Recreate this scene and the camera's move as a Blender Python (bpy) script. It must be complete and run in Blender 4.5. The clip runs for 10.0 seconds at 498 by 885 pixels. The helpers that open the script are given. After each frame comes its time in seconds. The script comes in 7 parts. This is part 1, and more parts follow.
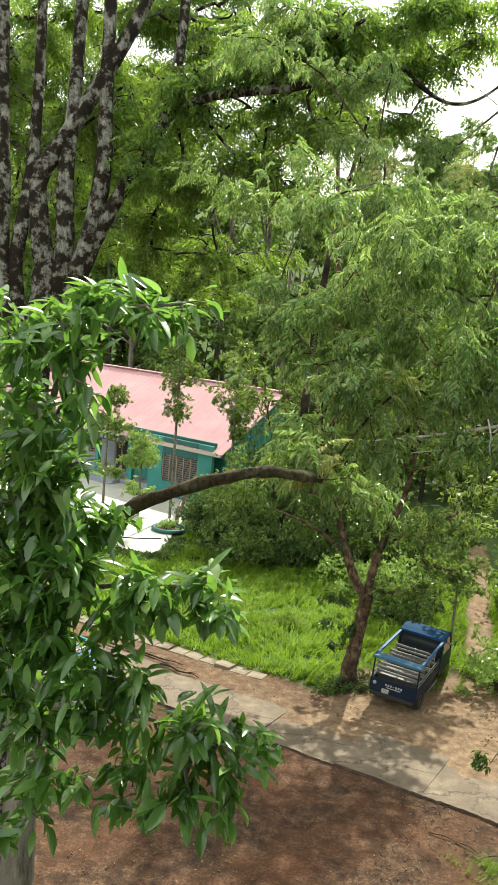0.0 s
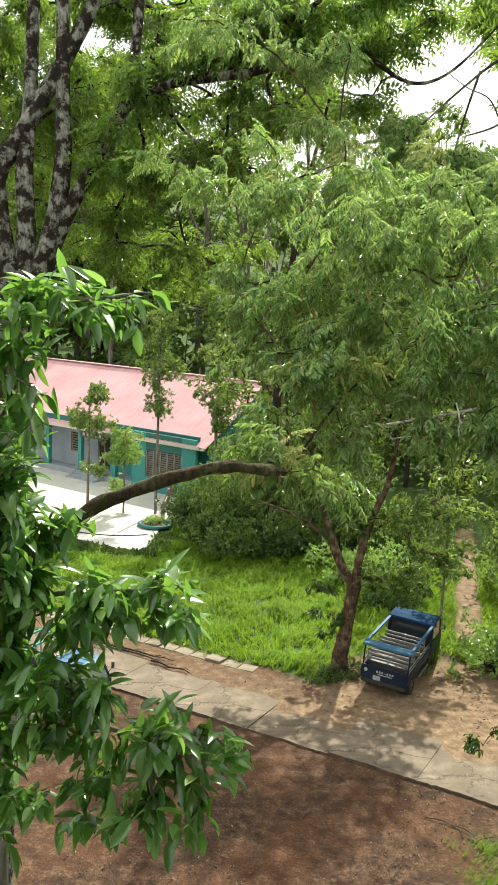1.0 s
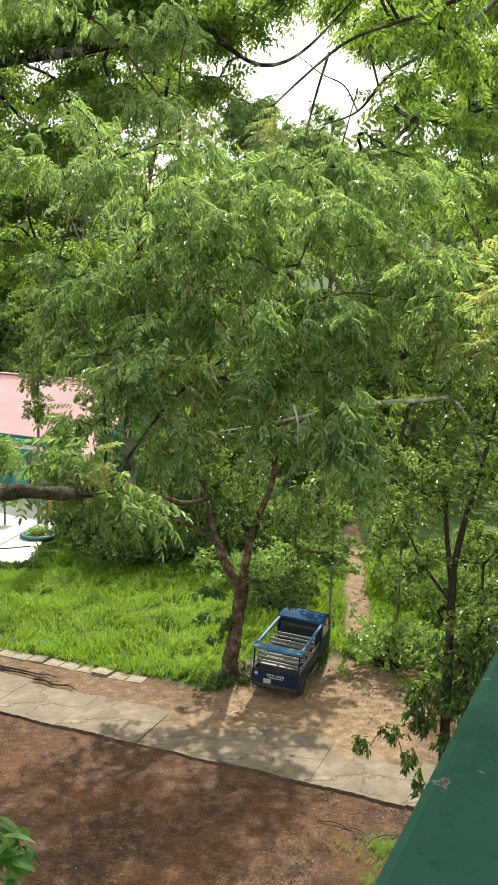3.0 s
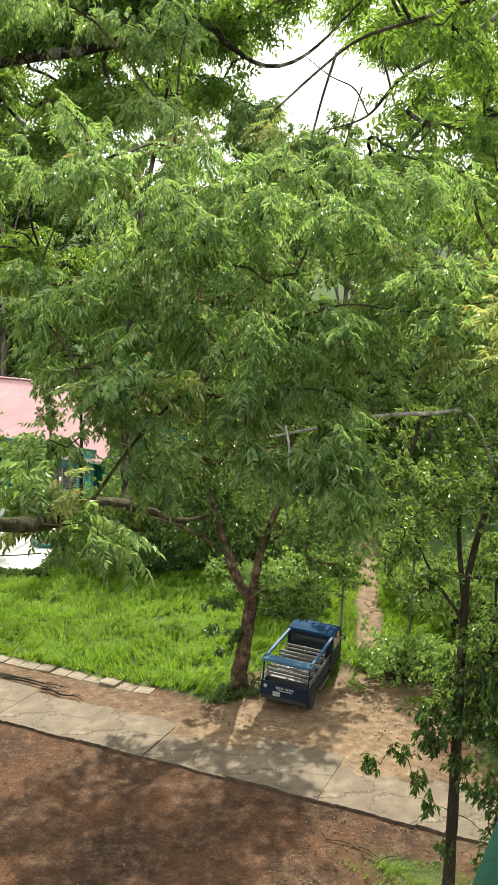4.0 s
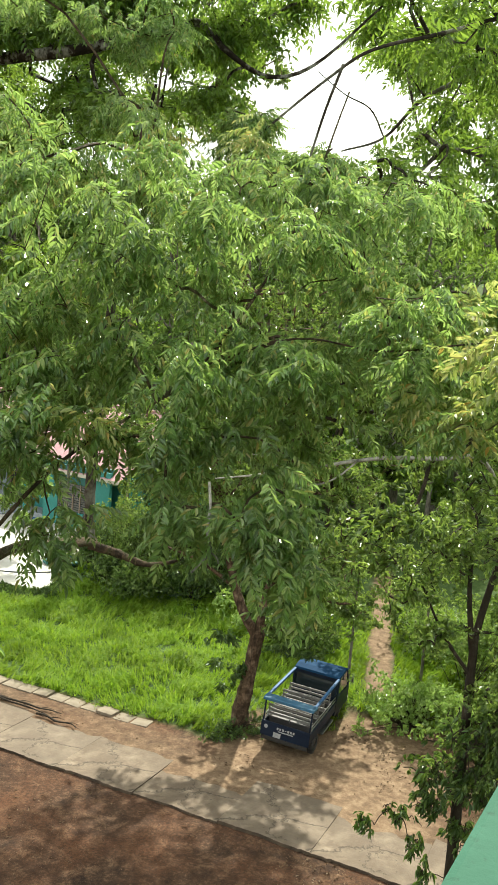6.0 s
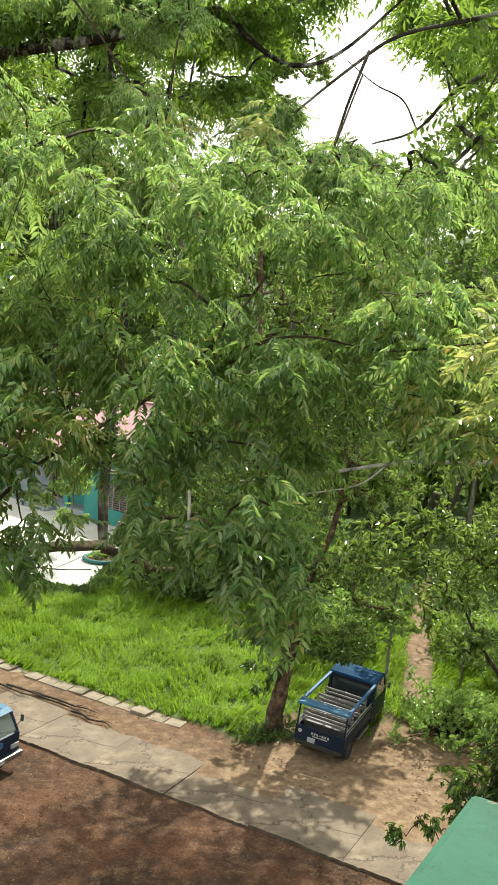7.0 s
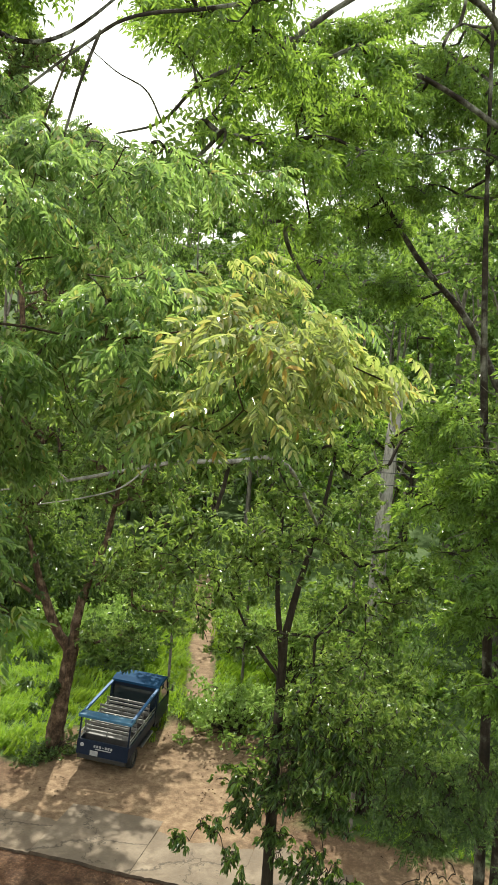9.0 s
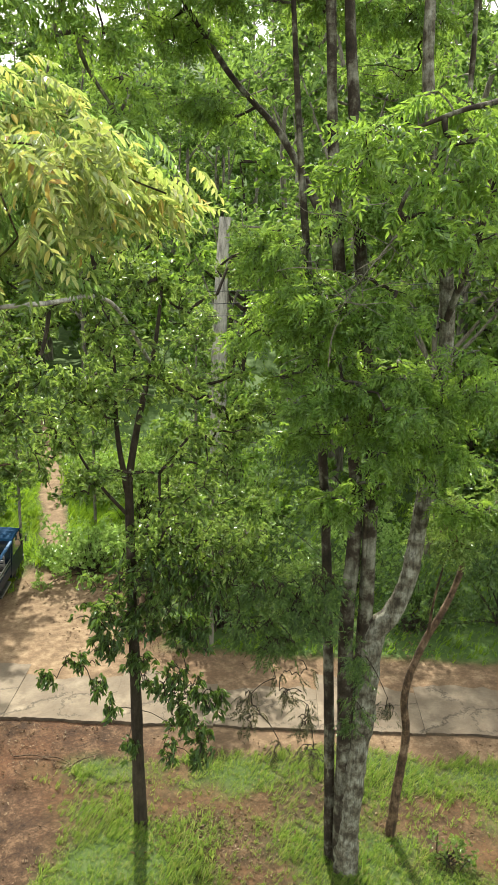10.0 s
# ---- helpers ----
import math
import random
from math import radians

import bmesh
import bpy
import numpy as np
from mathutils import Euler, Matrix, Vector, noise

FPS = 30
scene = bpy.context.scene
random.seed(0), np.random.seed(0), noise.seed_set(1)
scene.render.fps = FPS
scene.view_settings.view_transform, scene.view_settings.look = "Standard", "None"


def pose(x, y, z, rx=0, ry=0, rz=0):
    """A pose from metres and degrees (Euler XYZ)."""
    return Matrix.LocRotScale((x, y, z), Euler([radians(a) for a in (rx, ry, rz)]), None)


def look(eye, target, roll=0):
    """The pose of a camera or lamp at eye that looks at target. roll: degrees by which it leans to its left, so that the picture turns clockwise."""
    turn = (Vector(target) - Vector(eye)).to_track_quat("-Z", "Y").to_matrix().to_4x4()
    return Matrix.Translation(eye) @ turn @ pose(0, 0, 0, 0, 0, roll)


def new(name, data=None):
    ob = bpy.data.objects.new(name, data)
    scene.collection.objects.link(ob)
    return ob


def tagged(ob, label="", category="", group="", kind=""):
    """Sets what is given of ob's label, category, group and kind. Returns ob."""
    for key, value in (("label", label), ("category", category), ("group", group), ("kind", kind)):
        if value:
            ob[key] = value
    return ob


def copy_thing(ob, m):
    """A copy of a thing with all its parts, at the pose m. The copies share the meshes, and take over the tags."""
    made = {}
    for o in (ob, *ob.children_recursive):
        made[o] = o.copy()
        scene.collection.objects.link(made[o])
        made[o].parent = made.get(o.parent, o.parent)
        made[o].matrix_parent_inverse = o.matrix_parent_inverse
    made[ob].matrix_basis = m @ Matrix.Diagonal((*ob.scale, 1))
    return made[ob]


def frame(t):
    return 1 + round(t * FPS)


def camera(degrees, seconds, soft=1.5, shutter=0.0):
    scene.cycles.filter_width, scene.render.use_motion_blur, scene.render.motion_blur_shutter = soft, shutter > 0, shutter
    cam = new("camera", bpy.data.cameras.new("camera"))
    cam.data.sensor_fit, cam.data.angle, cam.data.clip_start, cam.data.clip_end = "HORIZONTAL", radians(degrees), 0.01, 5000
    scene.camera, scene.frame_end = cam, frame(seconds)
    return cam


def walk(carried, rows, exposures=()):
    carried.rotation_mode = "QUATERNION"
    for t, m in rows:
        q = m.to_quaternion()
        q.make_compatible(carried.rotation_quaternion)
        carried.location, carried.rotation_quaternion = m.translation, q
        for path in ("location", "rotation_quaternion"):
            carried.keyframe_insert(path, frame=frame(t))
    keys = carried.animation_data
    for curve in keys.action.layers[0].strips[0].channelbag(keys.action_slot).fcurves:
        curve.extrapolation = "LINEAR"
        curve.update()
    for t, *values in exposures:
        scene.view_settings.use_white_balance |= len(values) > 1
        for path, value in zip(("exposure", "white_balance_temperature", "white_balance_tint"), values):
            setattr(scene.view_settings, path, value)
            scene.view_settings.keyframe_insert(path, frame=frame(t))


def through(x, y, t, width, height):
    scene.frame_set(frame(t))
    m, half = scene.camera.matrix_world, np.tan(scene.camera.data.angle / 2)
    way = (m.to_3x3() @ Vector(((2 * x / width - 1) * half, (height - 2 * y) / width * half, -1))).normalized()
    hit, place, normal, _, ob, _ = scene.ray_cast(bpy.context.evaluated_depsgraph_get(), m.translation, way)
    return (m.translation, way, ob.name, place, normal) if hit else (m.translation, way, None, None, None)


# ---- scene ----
cam = camera(31.7, 10.0, 0.8)
PATH = [
    (0, (0.126, -0.778, 12.303), (0.015, 1.196, 12.002), 5.0),
    (0.5, (0.167, -0.736, 12.295), (0.09, 1.24, 11.995), 3.5),
    (1, (0.239, -0.624, 12.298), (0.163, 1.349, 11.981), 2.8),
    (1.5, (0.308, -0.528, 12.292), (0.262, 1.446, 11.976), 2.1),
    (2, (0.402, -0.347, 12.316), (0.565, 1.623, 12.012), 2.4),
    (2.5, (0.502, -0.172, 12.301), (0.731, 1.792, 11.998), 2.1),
    (3, (0.604, -0.012, 12.271), (0.773, 1.957, 11.966), 1.8),
    (4.5, (0.851, 0.456, 12.321), (0.939, 2.433, 12.035), 2.9),
    (5, (0.982, 0.607, 12.333), (0.939, 2.585, 12.043), 4.0),
    (5.5, (1.114, 0.852, 12.329), (1.138, 2.837, 12.082), 4.7),
    (5.7, (1.154, 0.909, 12.343), (1.224, 2.894, 12.108), 5.0),
    (6.8, (1.399, 1.269, 12.347), (1.389, 3.255, 12.105), 5.5),
    (7, (1.434, 1.279, 12.355), (1.399, 3.263, 12.11), 5.4),
    (7.5, (1.506, 1.364, 12.356), (1.481, 3.35, 12.121), 5.6),
    (8, (1.56, 1.499, 12.373), (1.632, 3.486, 12.154), 5.8),
    (8.5, (1.648, 1.547, 12.327), (1.954, 3.514, 12.135), 6.0),
    (9, (1.714, 1.606, 12.322), (2.171, 3.544, 12.128), 4.7),
    (9.5, (1.786, 1.632, 12.309), (2.405, 3.509, 11.999), 3.5),
    (10, (1.891, 1.672, 12.274), (2.683, 3.428, 11.736), 1.3),
]
EXPOSURES = [(0.0, 0.84, 6600, 0), (2.0, 0.88, 6600, 0), (5.5, 0.86, 6600, 0), (7.0, 0.84, 6600, 0), (7.6, 0.77, 6600, 0), (8.5, 0.76, 6600, 0), (9.1, 0.80, 6600, 0), (9.5, 0.93, 6600, 0), (10.0, 1.14, 6600, 0)]
walk(cam, [(t, look(eye, target, roll)) for t, eye, target, roll in PATH], EXPOSURES)

# ---- light ----
SUN_EL, SUN_AZ = 45.0, 16.0  # degrees above the horizon, degrees to the right of +y
world = bpy.data.worlds.new("sky")
scene.world = world
world.use_nodes = True
wn = world.node_tree.nodes
sky = wn.new("ShaderNodeTexSky")
sky.sky_type, sky.sun_disc = "NISHITA", False
sky.sun_elevation, sky.sun_rotation = radians(SUN_EL), radians(SUN_AZ)
sky.air_density, sky.dust_density, sky.ozone_density = 1.0, 6.0, 1.0
cloud = wn.new("ShaderNodeTexNoise")
cloud.inputs["Scale"].default_value, cloud.inputs["Detail"].default_value = 2.2, 6.0
cramp = wn.new("ShaderNodeValToRGB")
cramp.color_ramp.elements[0].position, cramp.color_ramp.elements[1].position = 0.30, 0.52
cramp.color_ramp.elements[0].color, cramp.color_ramp.elements[1].color = (0.55, 0.55, 0.55, 1), (1, 1, 1, 1)
skymix = wn.new("ShaderNodeMix")
skymix.data_type = "RGBA"
skymix.inputs["B"].default_value = (7.0, 7.0, 6.9, 1)
world.node_tree.links.new(cloud.outputs["Fac"], cramp.inputs["Fac"])
world.node_tree.links.new(cramp.outputs["Color"], skymix.inputs["Factor"])
world.node_tree.links.new(sky.outputs["Color"], skymix.inputs["A"])
bg = wn["Background"]
world.node_tree.links.new(skymix.outputs["Result"], bg.inputs["Color"])
bg.inputs["Strength"].default_value = 0.138
sun_data = bpy.data.lights.new("sun", "SUN")
sun_data.energy, sun_data.angle, sun_data.color = 5.0, radians(1.1), (1.0, 0.94, 0.84)
sun_dir = Vector((math.sin(radians(SUN_AZ)) * math.cos(radians(SUN_EL)), math.cos(radians(SUN_AZ)) * math.cos(radians(SUN_EL)), math.sin(radians(SUN_EL))))
sun = new("sun", sun_data)
sun.matrix_world = look(sun_dir * 200, (0, 0, 0))


# ---- materials ----
class Nodes:
    """A short way to write a node material."""

    def __init__(self, name, rough=0.7, metal=0.0, spec=0.5):
        self.mat = bpy.data.materials.new(name)
        self.mat.use_nodes = True
        self.tree = self.mat.node_tree
        self.bsdf = self.tree.nodes["Principled BSDF"]
        self.bsdf.inputs["Roughness"].default_value = rough
        self.bsdf.inputs["Metallic"].default_value = metal
        self.bsdf.inputs["Specular IOR Level"].default_value = spec
        self.coord = None

    def node(self, kind, **settings):
        n = self.tree.nodes.new(kind)
        for key, value in settings.items():
            n.inputs[key].default_value = value
        return n

    def link(self, a, b):
        self.tree.links.new(a, b)

    def where(self):
        if self.coord is None:
            self.coord = self.tree.nodes.new("ShaderNodeTexCoord").outputs["Object"]
        return self.coord

    def noise(self, scale, detail=6.0, rough=0.6, stretch=None):
        n = self.node("ShaderNodeTexNoise", Scale=scale, Detail=detail, Roughness=rough)
        if stretch:
            m = self.node("ShaderNodeMapping", Scale=stretch)
            self.link(self.where(), m.inputs["Vector"])
            self.link(m.outputs["Vector"], n.inputs["Vector"])
        else:
            self.link(self.where(), n.inputs["Vector"])
        return n.outputs["Fac"]

    def ramp(self, fac, stops):
        r = self.tree.nodes.new("ShaderNodeValToRGB")
        e = r.color_ramp.elements
        while len(e) < len(stops):
            e.new(0.5)
        for el, (p, c) in zip(e, stops):
            el.position, el.color = p, (*c, 1) if len(c) == 3 else c
        self.link(fac, r.inputs["Fac"])
        return r.outputs["Color"]

    def mix(self, fac, a, b, blend="MIX"):
        m = self.tree.nodes.new("ShaderNodeMix")
        m.data_type, m.blend_type = "RGBA", blend
        for sock, value in (("Factor", fac), ("A", a), ("B", b)):
            if isinstance(value, (int, float)):
                m.inputs[sock].default_value = value
            elif isinstance(value, tuple):
                m.inputs[sock].default_value = (*value, 1)
            else:
                self.link(value, m.inputs[sock])
        return m.outputs["Result"]

    def colour(self, c):
        if isinstance(c, tuple):
            self.bsdf.inputs["Base Color"].default_value = (*c, 1)
        else:
            self.link(c, self.bsdf.inputs["Base Color"])
        return self

    def bump(self, height, strength=0.3, distance=0.02):
        b = self.node("ShaderNodeBump", Strength=strength, Distance=distance)
        self.link(height, b.inputs["Height"])
        self.link(b.outputs["Normal"], self.bsdf.inputs["Normal"])
        return self


def grey(v):
    return (v, v, v)


def leaf_material(name, stops, through, rough=0.42, spec=0.5, amount=0.4, patches=1.3, dim=0.75):
    n = Nodes(name, rough, 0.0, spec)
    geo = n.tree.nodes.new("ShaderNodeNewGeometry")
    col = n.ramp(geo.outputs["Random Per Island"], stops)
    patch = n.noise(patches, 2.0)
    col = n.mix(n.ramp(patch, [(0.35, grey(dim)), (0.65, grey(1.25))]), (0, 0, 0), col)
    n.colour(col)
    tr = n.tree.nodes.new("ShaderNodeBsdfTranslucent")
    n.link(n.mix(0.5, col, through), tr.inputs["Color"])
    add = n.tree.nodes.new("ShaderNodeMixShader")
    add.inputs["Fac"].default_value = amount
    n.link(n.bsdf.outputs["BSDF"], add.inputs[1])
    n.link(tr.outputs["BSDF"], add.inputs[2])
    n.link(add.outputs["Shader"], n.tree.nodes["Material Output"].inputs["Surface"])
    return n.mat


LEAF_GLOSSY = leaf_material("glossy_leaf", [(0.0, (0.028, 0.09, 0.02)), (0.45, (0.085, 0.20, 0.044)), (0.85, (0.18, 0.34, 0.09)), (1.0, (0.34, 0.48, 0.18))], (0.34, 0.60, 0.07), 0.25, 1.0, 0.44)
LEAF_PINNATE = leaf_material("pinnate_leaf", [(0.0, (0.022, 0.066, 0.02)), (0.35, (0.105, 0.22, 0.06)), (0.7, (0.24, 0.385, 0.12)), (0.93, (0.40, 0.48, 0.20)), (1.0, (0.42, 0.31, 0.10))], (0.44, 0.60, 0.115), 0.29, 0.95, 0.5)
LEAF_YOUNG = leaf_material("young_leaf", [(0.0, (0.14, 0.23, 0.05)), (0.5, (0.30, 0.375, 0.12)), (0.82, (0.52, 0.52, 0.25)), (0.96, (0.54, 0.44, 0.14)), (1.0, (0.48, 0.22, 0.06))], (0.54, 0.60, 0.12), 0.28, 0.9, 0.46)
LEAF_FINE = leaf_material("fine_leaf", [(0.0, (0.018, 0.05, 0.011)), (0.45, (0.088, 0.182, 0.034)), (1.0, (0.22, 0.345, 0.078))], (0.42, 0.59, 0.058), 0.34, 0.7, 0.50)
LEAF_MID = leaf_material("woodland_leaf", [(0.0, (0.016, 0.042, 0.010)), (0.42, (0.08, 0.16, 0.034)), (0.85, (0.20, 0.30, 0.075)), (1.0, (0.32, 0.39, 0.13))], (0.40, 0.53, 0.07), 0.34, 0.7, 0.44)
LEAF_FAR = leaf_material("forest_leaf", [(0.0, (0.02, 0.05, 0.016)), (0.5, (0.09, 0.17, 0.045)), (1.0, (0.20, 0.30, 0.085))], (0.36, 0.51, 0.075), 0.6, 0.3, 0.44)
# Shrub leaf; its dark tone also stands in for shade on low boughs.
LEAF_DARK = leaf_material("shrub_and_shaded_leaf", [(0.0, (0.018, 0.044, 0.010)), (0.6, (0.054, 0.108, 0.022)), (1.0, (0.15, 0.225, 0.05))], (0.22, 0.34, 0.03), 0.40, 0.5, 0.27)
# Pale leaf; on wood-edge and roadside shrubs it also stands for sunlight.
LEAF_PALE = leaf_material("pale_leaf", [(0.0, (0.15, 0.26, 0.06)), (0.6, (0.26, 0.40, 0.10)), (1.0, (0.42, 0.54, 0.20))], (0.44, 0.60, 0.09), 0.36, 0.6, 0.45)
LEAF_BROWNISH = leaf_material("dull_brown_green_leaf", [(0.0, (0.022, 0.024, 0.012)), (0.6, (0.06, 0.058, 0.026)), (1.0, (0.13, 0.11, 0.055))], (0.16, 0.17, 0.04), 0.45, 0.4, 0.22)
# Broad dim patches put the lawn's shaded areas and swirls into its colour.
GRASS = leaf_material("grass_blade", [(0.0, (0.09, 0.19, 0.016)), (0.6, (0.17, 0.29, 0.03)), (1.0, (0.26, 0.36, 0.055))], (0.43, 0.61, 0.035), 0.6, 0.2, 0.52, 0.45, 0.55)
GRASS_DRY = leaf_material("sparse_grass_blade", [(0.0, (0.07, 0.15, 0.02)), (0.5, (0.14, 0.235, 0.04)), (0.8, (0.25, 0.27, 0.085)), (1.0, (0.36, 0.31, 0.15))], (0.38, 0.50, 0.06), 0.6, 0.2, 0.48, 0.6, 0.7)
LITTER = leaf_material("dry_leaf_litter", [(0.0, (0.06, 0.035, 0.02)), (0.5, (0.13, 0.08, 0.045)), (0.85, (0.19, 0.125, 0.075)), (1.0, (0.28, 0.21, 0.145))], (0.2, 0.12, 0.05), 0.7, 0.3, 0.15)


def bark_material(name, stops, scale, strength=0.6):
    n = Nodes(name, 0.9, 0.0, 0.2)
    big, fine = n.noise(scale, 5.0, 0.65), n.noise(scale * 9, 6.0, 0.7, (1, 1, 0.3))
    col = n.mix(0.35, n.ramp(big, stops), n.ramp(fine, [(0.3, (0.03, 0.025, 0.02)), (0.7, (0.35, 0.30, 0.24))]), "OVERLAY")
    groove = n.noise(scale * 4, 8.0, 0.75, (1, 1, 0.16))
    col = n.mix(n.ramp(groove, [(0.36, grey(0.75)), (0.54, grey(0.0))]), col, (0.018, 0.014, 0.011))
    n.colour(col).bump(n.mix(0.5, fine, groove), strength, 0.04)
    return n.mat


BARK_MOTTLED = bark_material("lichen_mottled_bark", [(0.44, (0.024, 0.018, 0.013)), (0.50, (0.06, 0.046, 0.033)), (0.54, (0.24, 0.24, 0.21)), (0.68, (0.46, 0.46, 0.42))], 7.5, 0.9)
BARK_BROWN = bark_material("brown_bark", [(0.34, (0.05, 0.032, 0.021)), (0.48, (0.12, 0.076, 0.048)), (0.56, (0.20, 0.135, 0.09)), (0.70, (0.32, 0.23, 0.165))], 4.5, 1.0)
BARK_DARK = bark_material("dark_bark", [(0.3, (0.03, 0.024, 0.018)), (0.6, (0.07, 0.055, 0.04)), (0.8, (0.18, 0.17, 0.14))], 3.0, 0.9)
BARK_GREY = bark_material("pale_grey_bark", [(0.3, (0.14, 0.125, 0.10)), (0.55, (0.27, 0.25, 0.21)), (0.75, (0.36, 0.34, 0.30))], 2.2, 0.5)
BARK_LICHEN = bark_material("dark_lichened_bark", [(0.36, (0.026, 0.02, 0.015)), (0.48, (0.06, 0.047, 0.035)), (0.55, (0.16, 0.155, 0.12)), (0.68, (0.34, 0.34, 0.29))], 2.6, 0.9)
BARK_PALE_LICHEN = bark_material("pale_lichened_bark", [(0.36, (0.07, 0.06, 0.045)), (0.47, (0.17, 0.155, 0.12)), (0.54, (0.25, 0.245, 0.20)), (0.68, (0.44, 0.44, 0.39))], 5.5, 1.0)
DEADWOOD = bark_material("bleached_deadwood", [(0.3, (0.34, 0.33, 0.30)), (0.55, (0.50, 0.48, 0.45)), (0.75, (0.60, 0.58, 0.55))], 2.2, 0.35)
BARK_MOSS = bark_material("mossy_bark", [(0.38, (0.06, 0.044, 0.03)), (0.47, (0.15, 0.105, 0.068)), (0.56, (0.075, 0.08, 0.03)), (0.64, (0.24, 0.185, 0.13)), (0.74, (0.42, 0.37, 0.30))], 7.0, 1.0)


def simple(name, a, b, scale, rough=0.6, metal=0.0, bump=0.15, spec=0.5):
    n = Nodes(name, rough, metal, spec)
    big, fine = n.noise(scale, 4.0), n.noise(scale * 12, 6.0, 0.7)
    col = n.mix(n.ramp(fine, [(0.35, grey(0.0)), (0.7, grey(0.35))]), n.mix(n.ramp(big, [(0.35, grey(0.0)), (0.7, grey(1.0))]), a, b), tuple(c * 0.55 for c in a))
    n.colour(col).bump(fine, bump, 0.01)
    return n.mat


def concrete_material():
    n = Nodes("weathered_concrete", 0.85, 0.0, 0.3)
    info = n.tree.nodes.new("ShaderNodeObjectInfo")
    big, fine, stain = n.noise(0.8, 5.0), n.noise(14, 8.0, 0.75), n.noise(2.6, 6.0, 0.7)
    col = n.ramp(big, [(0.3, (0.085, 0.062, 0.042)), (0.5, (0.165, 0.123, 0.086)), (0.7, (0.28, 0.22, 0.16))])
    col = n.mix(n.ramp(stain, [(0.40, grey(0)), (0.62, grey(0.8))]), col, (0.105, 0.072, 0.047))
    col = n.mix(n.ramp(fine, [(0.3, grey(0.35)), (0.6, grey(0.0))]), col, (0.13, 0.11, 0.09))
    col = n.mix(n.ramp(info.outputs["Random"], [(0.0, grey(0.0)), (1.0, grey(0.25))]), col, (0.17, 0.14, 0.11))
    vor = n.node("ShaderNodeTexVoronoi", Scale=0.36)
    vor.feature = "DISTANCE_TO_EDGE"
    warp = n.noise(1.8, 5.0, 0.7)
    add = n.tree.nodes.new("ShaderNodeVectorMath")
    add.operation = "ADD"
    n.link(n.where(), add.inputs[0])
    n.link(warp, add.inputs[1])
    n.link(add.outputs["Vector"], vor.inputs["Vector"])
    crack = n.ramp(vor.outputs["Distance"], [(0.0, grey(0.9)), (0.006, grey(0.6)), (0.014, grey(0.0))])
    n.colour(n.mix(crack, col, (0.05, 0.038, 0.028)))
    n.bump(n.mix(0.6, fine, crack, "SUBTRACT"), 0.5, 0.02)
    return n.mat


CONCRETE = concrete_material()
# Slab sides coloured darker than the top, painting in their shade.
SLAB_EDGE = simple("shaded_slab_edge", (0.05, 0.036, 0.025), (0.12, 0.085, 0.055), 3.0, 0.95, 0, 0.6)
TERRACE = simple("pale_terrace_concrete", (0.50, 0.48, 0.44), (0.40, 0.38, 0.33), 0.7, 0.8)


def earth_material():
    n = Nodes("earth_and_turf", 0.95, 0.0, 0.2)
    at = n.tree.nodes.new("ShaderNodeAttribute")
    at.attribute_name = "turf"
    wet = n.tree.nodes.new("ShaderNodeAttribute")
    wet.attribute_name = "pale"
    big, mid, fine, grit = n.noise(0.45, 5.0), n.noise(2.6, 8.0, 0.8), n.noise(13, 8.0, 0.8), n.noise(38, 4.0, 0.8)
    dirt = n.ramp(mid, [(0.38, (0.019, 0.0105, 0.007)), (0.5, (0.062, 0.034, 0.0195)), (0.62, (0.15, 0.088, 0.052))])
    dirt = n.mix(n.ramp(big, [(0.4, grey(0.0)), (0.65, grey(0.6))]), dirt, (0.125, 0.052, 0.024))
    dirt = n.mix(n.ramp(fine, [(0.40, grey(0.75)), (0.54, grey(0.0))]), dirt, (0.026, 0.015, 0.010))
    dirt = n.mix(n.ramp(grit, [(0.62, grey(0.0)), (0.70, grey(0.75))]), dirt, (0.27, 0.20, 0.145))
    dirt = n.mix(n.mix(0.85, grey(0.0), wet.outputs["Color"]), dirt, n.ramp(mid, [(0.3, (0.085, 0.054, 0.033)), (0.5, (0.19, 0.126, 0.078)), (0.68, (0.34, 0.245, 0.16))]))
    turf = n.ramp(mid, [(0.3, (0.028, 0.055, 0.013)), (0.55, (0.062, 0.10, 0.026)), (0.75, (0.12, 0.125, 0.055))])
    edge = n.mix(n.ramp(fine, [(0.3, grey(0.0)), (0.7, grey(1.0))]), at.outputs["Color"], at.outputs["Color"], "OVERLAY")
    n.colour(n.mix(edge, dirt, turf))
    n.bump(n.mix(0.5, fine, grit), 0.7, 0.03)
    return n.mat


EARTH = earth_material()
KERB = simple("kerb_slab_concrete", (0.25, 0.205, 0.15), (0.15, 0.115, 0.08), 2.5, 0.9, 0, 0.4)
NAVY = simple("navy_truck_paint", (0.004, 0.010, 0.026), (0.007, 0.016, 0.038), 2.0, 0.5, 0.0, 0.15, 0.25)
BLUE = simple("bright_blue_paint", (0.014, 0.07, 0.19), (0.026, 0.105, 0.25), 1.5, 0.6, 0.0, 0.15, 0.3)
LIGHT_BLUE = simple("faded_blue_paint", (0.03, 0.105, 0.20), (0.065, 0.16, 0.26), 1.5, 0.6, 0.0, 0.15, 0.3)
NAVY_ROOF = simple("deep_blue_roof_paint", (0.008, 0.038, 0.095), (0.014, 0.055, 0.125), 1.5, 0.8, 0.0, 0.15, 0.08)
SLAT = simple("pale_bench_slat", (0.20, 0.19, 0.18), (0.10, 0.095, 0.09), 3.0, 0.6)
SEAT = simple("dark_bench_seat", (0.045, 0.04, 0.04), (0.08, 0.07, 0.065), 3.0, 0.6)
